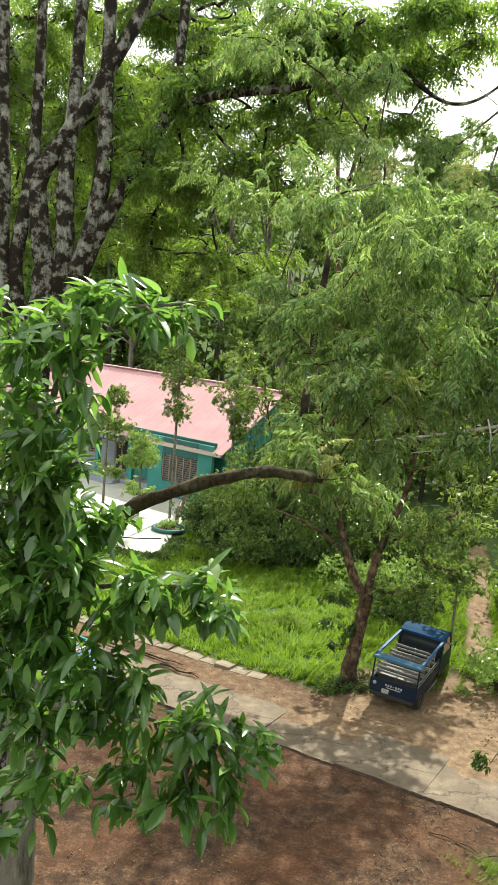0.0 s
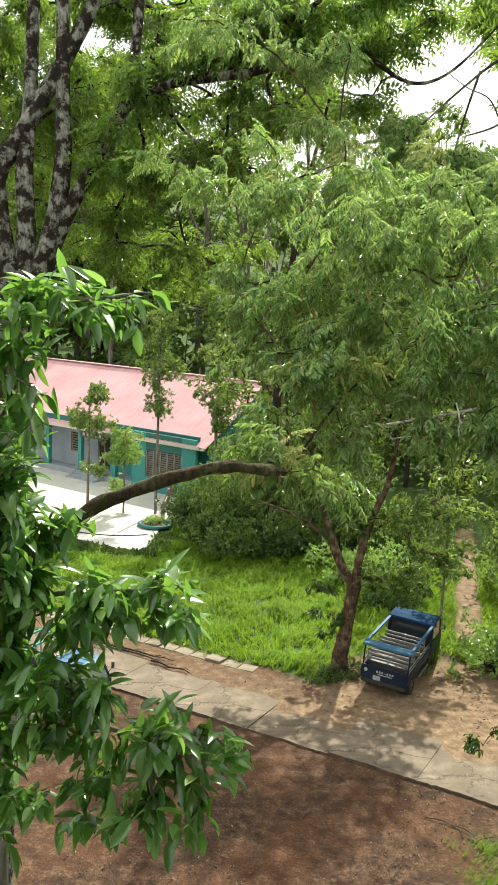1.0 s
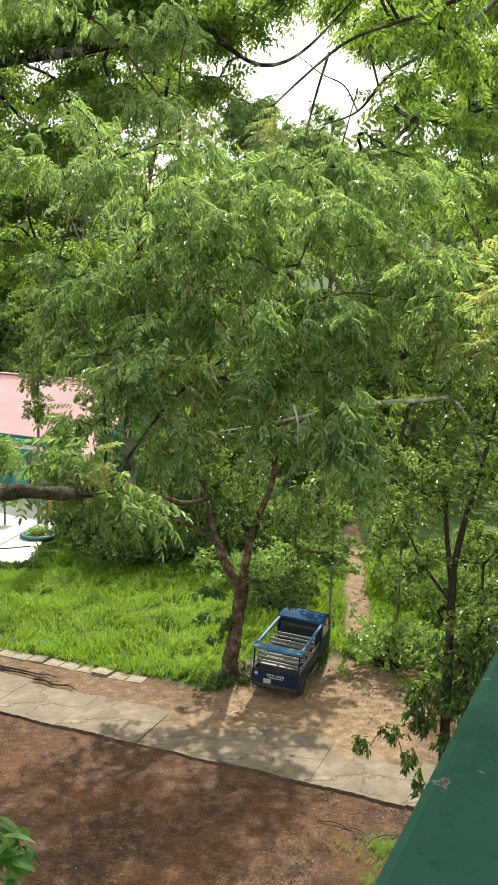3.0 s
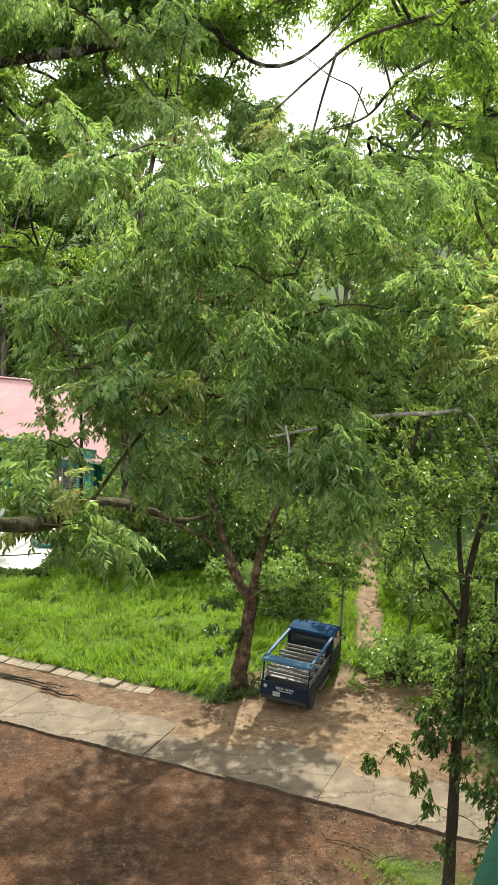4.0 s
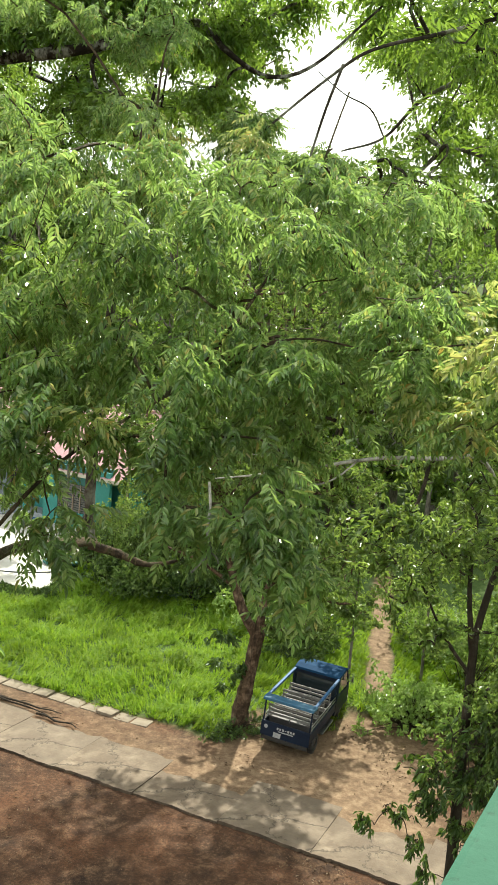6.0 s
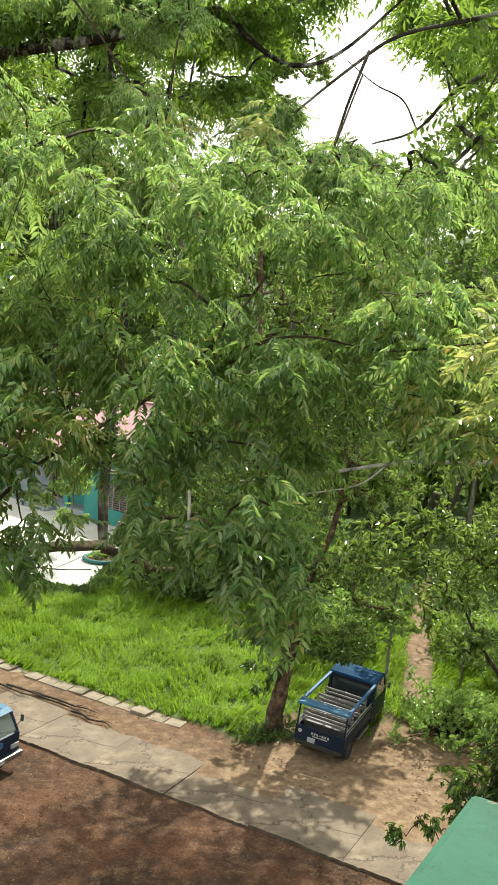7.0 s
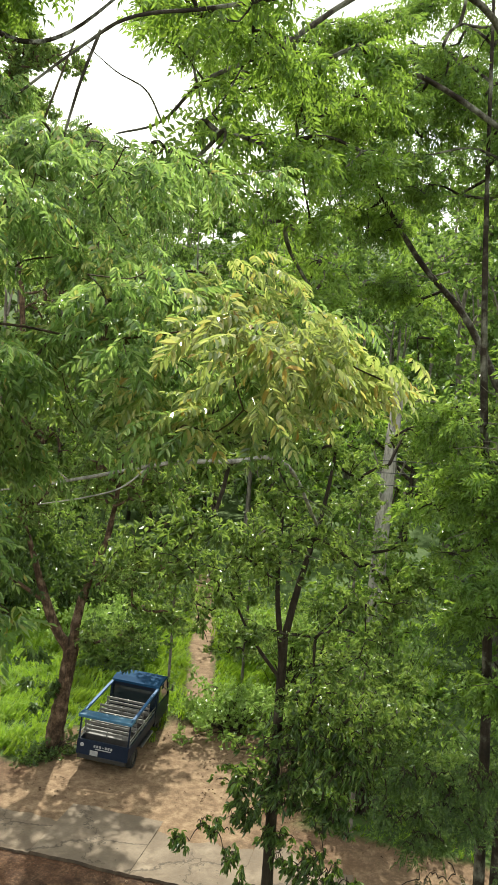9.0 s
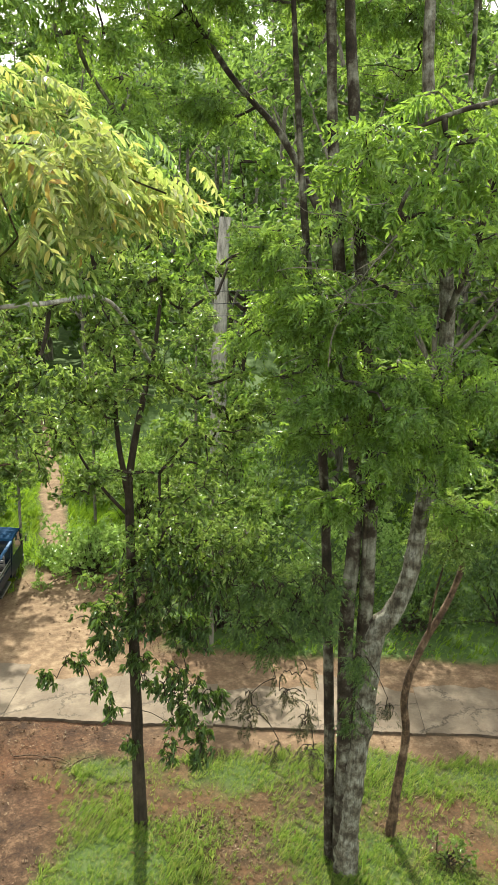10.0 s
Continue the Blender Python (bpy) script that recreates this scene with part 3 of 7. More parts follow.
# ---- the balcony that the camera walks along ----
def build_balcony():
    top, corner, along = 11.97, Vector((1.644, 2.016, 0)), Vector((0.501, 0.865, 0))
    turn = math.degrees(math.atan2(along.y, along.x))
    thick, drop = 0.16, 1.05
    wall = tagged(new("balcony_parapet"), "chipped mint-green painted balcony parapet", "parapet", "", "structure")
    wall.matrix_basis = Matrix.Translation(corner + Vector((0, 0, top))) @ pose(0, 0, 0, 0, 0, turn)
    part("side_wall", box((7.6, thick - 0.02, drop), (-3.8, -thick / 2, -drop / 2 - 0.04), 0.01), PARAPET, wall)
    part("coping", box((7.62, thick, 0.05), (-3.80, -thick / 2, -0.025), 0.008), PARAPET, wall)
    part("end_wall", box((thick - 0.02, 1.3, drop), (-thick / 2, -thick - 0.65, -drop / 2 - 0.04), 0.01), PARAPET, wall)
    part("end_coping", box((thick, 1.3, 0.05), (-thick / 2 + 0.01, -thick - 0.652, -0.025), 0.008), PARAPET, wall)
    slab = tagged(new("balcony_floor"), "plain concrete balcony floor", "floor", "", "structure")
    slab.matrix_basis = wall.matrix_basis.copy()
    part("slab", box((7.6, 1.5, 0.18), (-3.8, -0.75, -drop - 0.14), 0.01), TERRACE, slab)
    # Unseen wall behind the balcony, kept pale as a bounce surface.
    house = tagged(new("wall_balcony"), "unseen pale green building wall that bounces sun onto the trees", "wall", "", "structure")
    house.matrix_basis = wall.matrix_basis.copy()
    part("wall_face", box((10.0, 0.3, 15.5), (-5.0, -1.66, -4.0), 0.0), WALL_RENDER, house)
    part("wall_lower", box((7.6, 0.3, 10.4), (-3.8, -0.40, -6.5), 0.0), WALL_RENDER, house)
    # Unseen overhang, added and sized so its shadow falls on the parapet.
    roof = tagged(new("ceiling_balcony"), "unseen slab added over the balcony to shade the parapet", "ceiling", "", "structure")
    roof.matrix_basis = wall.matrix_basis.copy()
    part("shade_slab", box((9.6, 2.75, 0.2), (-2.95, -0.43, 2.75), 0.0), WALL_RENDER, roof)


build_balcony()


# ---- road slabs, kerb ----
def build_road():
    rng = np.random.default_rng(11)
    road = tagged(empty("road", on_road(0, 0), ROAD_TURN), "cracked pale concrete slab road", "road", "", "structure")
    shapes = []
    for k in range(5):
        bm = bmesh.new()
        half = 1.2705
        outline = []
        drift = np.interp(np.linspace(0, 4, 25), range(5), 0.022 * rng.normal(size=5))
        for i in range(25):
            outline.append((-half + 2 * half * i / 24, drift[i] + 0.016 * rng.normal() - 0.01))
        outline += [(half, 1.3), (half - 0.01, 2.62 + 0.04 * rng.normal())]
        for i in range(1, 8):
            outline.append((half - 2 * half * i / 8, 2.62 + 0.04 * rng.normal()))
        outline += [(-half, 2.62 + 0.04 * rng.normal()), (-half, 1.3)]
        prism(outline, (-0.12, 0.085), "z", bm)
        me = bpy.data.meshes.new("slab")
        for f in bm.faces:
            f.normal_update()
            # upward faces plain concrete, all others the painted-shade edge
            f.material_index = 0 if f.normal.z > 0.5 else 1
        bm.to_mesh(me)
        bm.free()
        me.materials.append(CONCRETE)
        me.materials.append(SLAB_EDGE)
        shapes.append(me)
    for i in range(-9, 17):
        ob = new("slab", shapes[int(rng.integers(0, 5))])
        ob.parent = road
        ob.matrix_basis = pose(i * 2.545 - 1.272, 0, -0.01 + 0.010 * rng.normal(), -1.85 + 0.12 * rng.normal(), 0.25 * rng.normal(), 0)
    kerb = tagged(empty("kerb", on_road(0, 0), ROAD_TURN), "row of old concrete paving slabs edging the lawn", "kerb", "", "structure")
    stones = []
    for k in range(4):
        bm = box((0.585, 0.50 + 0.03 * rng.normal(), 0.14), (0, 0, 0), 0.022)
        me = bpy.data.meshes.new("kerb_slab")
        bm.to_mesh(me)
        bm.free()
        me.materials.append(KERB)
        stones.append(me)
    for i in range(30):
        ob = new("kerb_slab", stones[int(rng.integers(0, 4))])
        ob.parent = kerb
        ob.matrix_basis = pose(-4.6 - 0.635 * i, 3.86 + 0.02 * rng.normal(), -0.028 + 0.012 * rng.normal(), 2.0 * rng.normal(), 1.2 * rng.normal(), 2.2 * rng.normal())


build_road()


# ---- grass ----
def tuft(blades, height, spread, rng):
    pieces = []
    for _ in range(blades):
        h = height * rng.uniform(0.6, 1.2)
        a, lean = rng.uniform(0, 2 * np.pi), rng.uniform(0.15, 0.8)
        out = np.array([math.cos(a), math.sin(a), 0])
        side = np.array([-math.sin(a), math.cos(a), 0]) * h * 0.03
        base = rng.normal(0, spread, 3) * np.array([1, 1, 0])
        mid = base + out * h * 0.3 * lean + np.array([0, 0, h * 0.62])
        tip = base + out * h * 0.95 * lean + np.array([0, 0, h * (0.95 - 0.45 * lean)])
        pieces.append((np.array([base - side, base + side, mid + side * 0.8, mid - side * 0.8, tip]), np.array([[0, 1, 2], [0, 2, 3], [3, 2, 4]])))
    v, t = merged(pieces)
    return v[:, [0, 2, 1]] * np.array([1, 1, -1]), t  # y up, as the strewn templates grow along +y


def build_grass(name, count, xr, yr, height, blades, mat, seed, keep, label, lo=0.25, hi=0.95):
    rng = np.random.default_rng(seed)
    x, y = rng.uniform(*xr, count), rng.uniform(*yr, count)
    turf, _ = ground_masks(x, y)
    ok = (turf > rng.uniform(lo, hi, count)) & keep(x, y)
    x, y = x[ok], y[ok]
    patch = 0.75 + 0.6 * bumps(x, y, 0.8, seed)
    templates = [tuft(blades, 1.0, 0.10, rng) for _ in range(6)]
    sway = 0.9 * bumps(x, y, 0.35, seed + 0.5)
    up = np.stack([rng.normal(0.25, 0.2, len(x)) + sway, rng.normal(-0.25, 0.2, len(x)) + 0.5 * sway, np.ones(len(x))], 1)
    v, t = strewn(templates, np.stack([x, y, np.full(len(x), -0.01)], 1), up, height * patch * rng.uniform(0.6, 1.3, len(x)), rng, 0.0)
    tagged(link_mesh(name, tri_mesh(name, v, t), mat), label, "grass", "", "stuff")


def road_sw(x, y):
    dx, dy = x - ORIGIN.x, y - ORIGIN.y
    return dx * U.x + dy * U.y, dx * V.x + dy * V.y


def lawn_area(x, y):
    s, w = road_sw(x, y)
    edge = np.interp(x, [-28, -16, -10.6, -8.0, -6.4, -5.5, -5.2], [48.2, 43.0, 41.0, 39.7, 39.1, 39.6, 60])
    return (w > 3.9) & (y < edge) & (w < 19.5 + 0.1 * s) & (s < 4) & (x > -16)


def near_area(x, y):
    s, w = road_sw(x, y)
    return (w < 0) & (x > 3)


def bank_area(x, y):
    s, w = road_sw(x, y)
    return (w > 3.2) & (s > -3.5) & (x > 5.6)


build_grass("lawn_grass", 27000, (-16, 6), (25, 48), 0.55, 7, GRASS, 21, lawn_area, "long bright green lawn grass blown flat in patches")
build_grass("yard_grass", 23000, (3.5, 16), (10.5, 18.5), 0.21, 6, GRASS_DRY, 22, near_area, "thin short grass over dry earth", 0.04, 0.5)
build_grass("bank_grass", 10000, (4, 24), (16, 44), 0.32, 6, GRASS, 23, bank_area, "rough green grass on the road bank")
build_grass("path_grass", 10000, (4, 13), (26, 42), 0.5, 6, GRASS, 25, bank_area, "rough green grass beside the footpath")


def build_litter():
    rng = np.random.default_rng(24)
    n = 26000
    x, y = rng.uniform(-4, 16, n), rng.uniform(13, 34, n)
    s, w = road_sw(x, y)
    clump = bumps(x, y, 0.6, 4.4) + 0.5 * bumps(x, y, 2.0, 9.1)
    ok = ((w < -0.1) | (w > 2.7)) & (rng.normal(0.35, 0.3, n) < clump + 0.35 * (s > 2.5))
    x = np.concatenate([x[ok], rng.normal(7.0, 0.4, 700), rng.normal(8.3, 0.9, 500)])  # heaps under the young trees
    y = np.concatenate([y[ok], rng.normal(15.6, 0.3, 700), rng.normal(14.6, 0.6, 500)])
    d = np.stack([rng.normal(size=len(x)), rng.normal(size=len(x)), rng.normal(0.1, 0.25, len(x))], 1)
    v, t = strewn([leaf(0.11, 0.05, 0.3, 0.4, 1), leaf(0.08, 0.035, -0.2, 0.3, 1)], np.stack([x, y, np.full(len(x), 0.025)], 1), d, rng.uniform(0.45, 1.0, len(x)), rng, 0.8)
    tagged(link_mesh("leaf_litter", tri_mesh("leaf_litter", v, t), LITTER), "dry brown fallen leaves strewn over the earth", "leaf litter", "", "stuff")


build_litter()

# ---- the pink-roofed building and its terrace ----
def build_house():
    at, turn = Vector((-9.7, 56.5, 0)), -33.0
    b = tagged(empty("house", at, turn), "turquoise single-storey school-like building with a faded pink sheet roof", "house")
    L, D, EAVE, RIDGE = 27.0, 10.0, 4.2, 7.05
    bl, br = -L + 6.5, 6.5
    floor = 0.45
    part("plinth", box((L, D, floor), ((bl + br) / 2, D / 2, floor / 2), 0.02), GREY_WALL, b)
    # front wall in piers, with openings between them
    openings = [(bl + 2.0, 1.4, 0), (bl + 5.0, 1.4, 0), (bl + 8.0, 1.1, 1), (bl + 11.0, 1.4, 0), (-5.2, 1.3, 0), (-2.6, 1.2, 1), (0.4, 1.3, 0)]
    edge = bl
    for cx, wid, door in openings:
        paint = GREY_WALL if cx < -1 else TURQUOISE
        lo, hi = cx - wid / 2, cx + wid / 2
        part("wall", box((lo - edge, 0.24, EAVE - floor), ((lo + edge) / 2, 0.12, (EAVE + floor) / 2)), paint, b)
        sill, head = (floor, 2.75) if door else (1.35, 2.75)
        part("wall", box((wid, 0.236, EAVE - head), (cx, 0.12, (EAVE + head) / 2)), paint, b)
        if not door:
            part("wall", box((wid, 0.236, sill - floor), (cx, 0.12, (sill + floor) / 2)), paint, b)
        kind = "door" if door else "window"
        w = part(kind, box((wid, 0.05, head - sill), (cx, 0.17, (head + sill) / 2)), DARK_IN if door else GLASS, b)
        for dx in (-wid / 2 + 0.04, 0, wid / 2 - 0.04):
            part("frame", box((0.07, 0.09, head - sill - 0.16), (cx + dx, 0.11, (head + sill) / 2), 0.006), FRAME_BROWN, w)
        for dz in (sill + 0.04, head - 0.04):
            part("frame", box((wid, 0.092, 0.08), (cx, 0.11, dz), 0.006), FRAME_BROWN, w)
        if not door:
            for k in range(7):
                part("slat", box((wid / 2 - 0.1, 0.03, 0.10), (cx - wid / 4, 0.09, sill + 0.18 + k * (head - sill - 0.3) / 6.5), 0.0, None, Matrix.Rotation(0.5, 4, "X")), FRAME_BROWN, w)
        edge = hi
    part("wall", box((br - edge, 0.24, EAVE - floor), ((br + edge) / 2, 0.12, (EAVE + floor) / 2)), TURQUOISE, b)
    part("wall", box((L, 0.24, EAVE - floor), ((bl + br) / 2, D - 0.12, (EAVE + floor) / 2)), TURQUOISE, b)
    for x in (bl + 0.12, br - 0.12):
        part("gable", prism([(0.24, floor), (D - 0.24, floor), (D - 0.24, EAVE), (D / 2, RIDGE - 0.15), (0.24, EAVE)], (x - 0.12, x + 0.12), "x"), TURQUOISE, b)
    part("wing_wall", box((1.15, 0.24, EAVE - 0.4), (1.85, -1.25, (EAVE - 0.4) / 2), 0.01), TURQUOISE, b)
    part("wing_wall", box((1.1, 0.24, EAVE - 0.4), (5.95, -1.25, (EAVE - 0.4) / 2), 0.01), TURQUOISE, b)
    part("wing_wall", box((2.97, 0.236, 1.0), (3.91, -1.25, 0.5), 0.0), TURQUOISE, b)
    # Wing wall top darker than the rest: eave shade put into the paint.
    part("wing_wall", box((2.97, 0.236, EAVE - 0.4 - 2.75), (3.91, -1.25, (EAVE - 0.4 + 2.75) / 2), 0.0), TEAL_DARK, b)
    w = part("window", box((2.97, 0.04, 1.75), (3.91, -1.2, 1.875)), GLASS, b)
    for k in range(6):
        part("frame", box((0.09, 0.1, 1.75), (2.47 + 0.576 * k, -1.27, 1.875), 0.006), FRAME_BROWN, w)
    for k in range(12):
        part("slat", box((2.9, 0.03, 0.10), (3.91, -1.27, 1.08 + 0.143 * k), 0.0, None, Matrix.Rotation(0.5, 4, "X")), SLAT, w)
    sign = tagged(empty("sign_board", b.matrix_basis @ Vector((-2.6, -1.16, 2.95)), turn), "small dark sign board with pale unreadable lettering", "sign")
    part("board", box((2.2, 0.05, 0.42), (0, 0, 0), 0.008), SEAT, sign)
    for k in range(5):
        part("lettering_bar", box((0.2, 0.01, 0.2), (-0.76 + 0.38 * k, -0.03, 0)), WHITE_MARK, sign)
    # Beam colour darkened likewise for the shade under the eave.
    part("beam", box((L, 0.16, 0.4), ((bl + br) / 2, -1.02, EAVE - 0.42), 0.01), TEAL_DARK, b)
    for k in range(9):
        x = bl + 0.6 + k * (L - 1.2) / 8
        part("column", box((0.3, 0.3, EAVE - 0.62), (x, -1.0, (EAVE - 0.62) / 2), 0.02), TURQUOISE, b)
    part("porch", box((L, 1.25, 0.42), ((bl + br) / 2, -0.62, 0.21), 0.02), GREY_WALL, b)
    # roof: ribbed sheets
    over, lift = 1.5, (RIDGE - EAVE) / (D / 2)
    for side in (-1, 1):
        bm = bmesh.new()
        n = int((L + 1.6) / 0.25)
        low, high = (-over, D / 2) if side < 0 else (D + over, D / 2)
        rows = []
        for i in range(n + 1):
            x = bl - 0.8 + i * (L + 1.6) / n
            up = 0.035 if i % 2 else 0.0
            zl = EAVE - over * lift + 0.05
            rows.append((bm.verts.new((x, low, zl + up)), bm.verts.new((x, high, RIDGE + up)), bm.verts.new((x, low, zl + up - 0.05)), bm.verts.new((x, high, RIDGE + up - 0.05))))
        for a, c in zip(rows, rows[1:]):
            bm.faces.new((a[0], c[0], c[1], a[1]))
            bm.faces.new((a[2], a[3], c[3], c[2]))
            bm.faces.new((a[0], a[2], c[2], c[0]))
        bmesh.ops.recalc_face_normals(bm, faces=bm.faces)
        part("roof", bm, ROOF, b)
    part("ridge_cap", box((L + 1.6, 0.4, 0.07), ((bl + br) / 2, D / 2, RIDGE + 0.05), 0.02), ROOF, b)
    part("fascia", box((L + 1.6, 0.03, 0.2), ((bl + br) / 2, -over - 0.02, EAVE - over * lift + 0.0), 0.004), CREAM, b)
    steps = tagged(empty("steps", b.matrix_basis @ Vector((-2.6, -1.25, 0)), turn), "three grey concrete entrance steps", "steps")
    for k in range(3):
        part("step", box((2.6, 0.34, 0.14 * (3 - k)), (0, -0.17 - 0.34 * k, 0.07 * (3 - k)), 0.01), GREY_WALL, steps)


build_house()


def build_terrace():
    t = tagged(empty("terrace", (0, 0, 0)), "bright pale concrete forecourt", "pavement", "", "structure")
    outline = [(-28, 49.0), (-16, 43.9), (-10.6, 41.9), (-8.0, 40.7), (-7.1, 40.35), (-6.5, 40.5), (-6.15, 41.2), (-6.1, 42.8), (-6.1, 46.0), (-5.7, 53.0), (-9.4, 55.4), (-20, 62.3), (-28, 67.5)]
    part("surface", prism(outline, (-0.1, 0.06), "z"), TERRACE, t)
    # hedge along the front edge
    rng = np.random.default_rng(31)
    h = tagged(empty("hedge", (0, 0, 0)), "low clipped dark green hedge along the forecourt", "hedge")
    line = smooth_path([(-19, 44.6, 0), (-13, 42.2, 0), (-10.4, 41.1, 0), (-8.2, 40.0, 0), (-6.9, 39.5, 0), (-6.0, 39.8, 0), (-5.6, 41.0, 0), (-5.6, 43.2, 0)], 12)
    k = rng.uniform(0, len(line) - 1.001, 4600)
    tips = line[k.astype(int)] * (1 - k % 1)[:, None] + line[k.astype(int) + 1] * (k % 1)[:, None]
    tips = tips + np.stack([rng.normal(0, 0.2, len(k)), rng.normal(0, 0.2, len(k)), rng.uniform(0.02, 0.30, len(k))], 1)
    tm = [bouquet(8, 0.13, 0.06, rng, 1.4, 0.2, 1) for _ in range(4)]
    v, tt = strewn(tm, tips, rng.normal(size=tips.shape) * 0.6 + [0, 0, 0.8], rng.uniform(0.8, 1.3, len(tips)), rng, 0.3)
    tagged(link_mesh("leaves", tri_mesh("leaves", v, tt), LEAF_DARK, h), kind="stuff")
    # picket fence and planter rings
    f = tagged(empty("fence", (-6.2, 46.3, 0), 3.0), "grey-brown wooden picket fence at the forecourt corner", "fence")
    for k in range(18):
        part("picket", box((0.05, 0.13, 0.95), (0, 0.37 * k, 0.56), 0.008), SLAT, f)
    for k in range(3):
        part("post", box((0.14, 0.14, 1.25), (0.1, 3.15 * k, 0.63), 0.015), FRAME_BROWN, f)
    for z in (0.3, 0.86):
        part("rail", box((0.05, 6.4, 0.07), (0.055, 3.15, z), 0.006), FRAME_BROWN, f)
    for x, y, r in ((-6.4, 45.3, 0.85), (-14.6, 49.3, 0.9)):
        ring = tagged(empty("planter", (x, y, 0.05)), "round teal painted concrete planter edge", "planter", "planter rings")
        v, tt = tube([(r * math.cos(a), r * math.sin(a), 0.12) for a in np.linspace(0, 2 * math.pi, 25)], [0.11], 8)
        link_mesh("rim", tri_mesh("rim", v, tt, True), TEAL_DARK, ring)
        v, tt = tube([(0, 0, 0.02), (0, 0, 0.14)], [r], 20)
        c = np.array([(0, 0, 0.15)])
        tt = np.concatenate([tt, [[20 + i, 20 + (i + 1) % 20, 40] for i in range(20)]])
        link_mesh("soil", tri_mesh("soil", np.concatenate([v, c]), tt), BARK_BROWN, ring)
        tips = np.stack([rng.normal(0, 0.3 * r, 60), rng.normal(0, 0.3 * r, 60), rng.uniform(0.2, 0.55, 60)], 1)
        v, tt = strewn(tm, tips, rng.normal(size=tips.shape) * 0.6 + [0, 0, 0.6], rng.uniform(0.9, 1.5, 60), rng, 0.3)
        link_mesh("foliage", tri_mesh("foliage", v, tt), LEAF_PALE, ring)
    hose = tagged(empty("garden_hose", (0, 0, 0)), "thin dark garden hose lying on the forecourt", "hose")
    v, tt = tube(smooth_path([(-15, 46.2, 0.08), (-12.5, 44.2, 0.08), (-10, 43.1, 0.08), (-8, 42.9, 0.08), (-6.5, 43.4, 0.08)], 6), [0.03], 6)
    link_mesh("tubing", tri_mesh("tubing", v, tt, True), WIRE, hose)
    coil = tagged(empty("water_pipe", (-9.6, 53.4, 0.05), -33.0), "coil of bright blue plastic pipe beside the steps", "pipe")
    for k in range(5):
        r = 0.5 + 0.05 * k
        v, tt = tube([(r * math.cos(a), 0.7 * r * math.sin(a), 0.05 + 0.06 * k) for a in np.linspace(0, 2 * math.pi, 17)], [0.03], 6)
        link_mesh("loop", tri_mesh("loop", v, tt, True), BLUE, coil)


build_terrace()


# ---- vehicles ----
def wheel(parent, x, y, r, width):
    w = empty("wheel", (x, y, r))
    w.parent = parent
    bm = bmesh.new()
    ring = [(r * 0.62, -width / 2), (r * 0.92, -width / 2), (r, -width * 0.32), (r, width * 0.32), (r * 0.92, width / 2), (r * 0.62, width / 2)]
    rows = []
    for i in range(24):
        a = i * math.pi / 12
        rows.append([bm.verts.new((px, q * math.cos(a), q * math.sin(a))) for q, px in ring])
    for i in range(24):
        a, c = rows[i], rows[(i + 1) % 24]
        for k in range(len(ring)):
            m = (k + 1) % len(ring)
            bm.faces.new((a[k], a[m], c[m], c[k]))
    bmesh.ops.recalc_face_normals(bm, faces=bm.faces)
    part("tyre", bm, RUBBER, w)
    bm = rod((-width * 0.3, 0, 0), (width * 0.3, 0, 0), r * 0.63, None, 20)
    rod((-width * 0.45, 0, 0), (width * 0.45, 0, 0), r * 0.2, bm, 10)
    part("rim", bm, STEEL, w)
    return w


RED_LENS = simple("dull_red_lens", (0.10, 0.012, 0.01), (0.07, 0.01, 0.01), 5.0, 0.3)


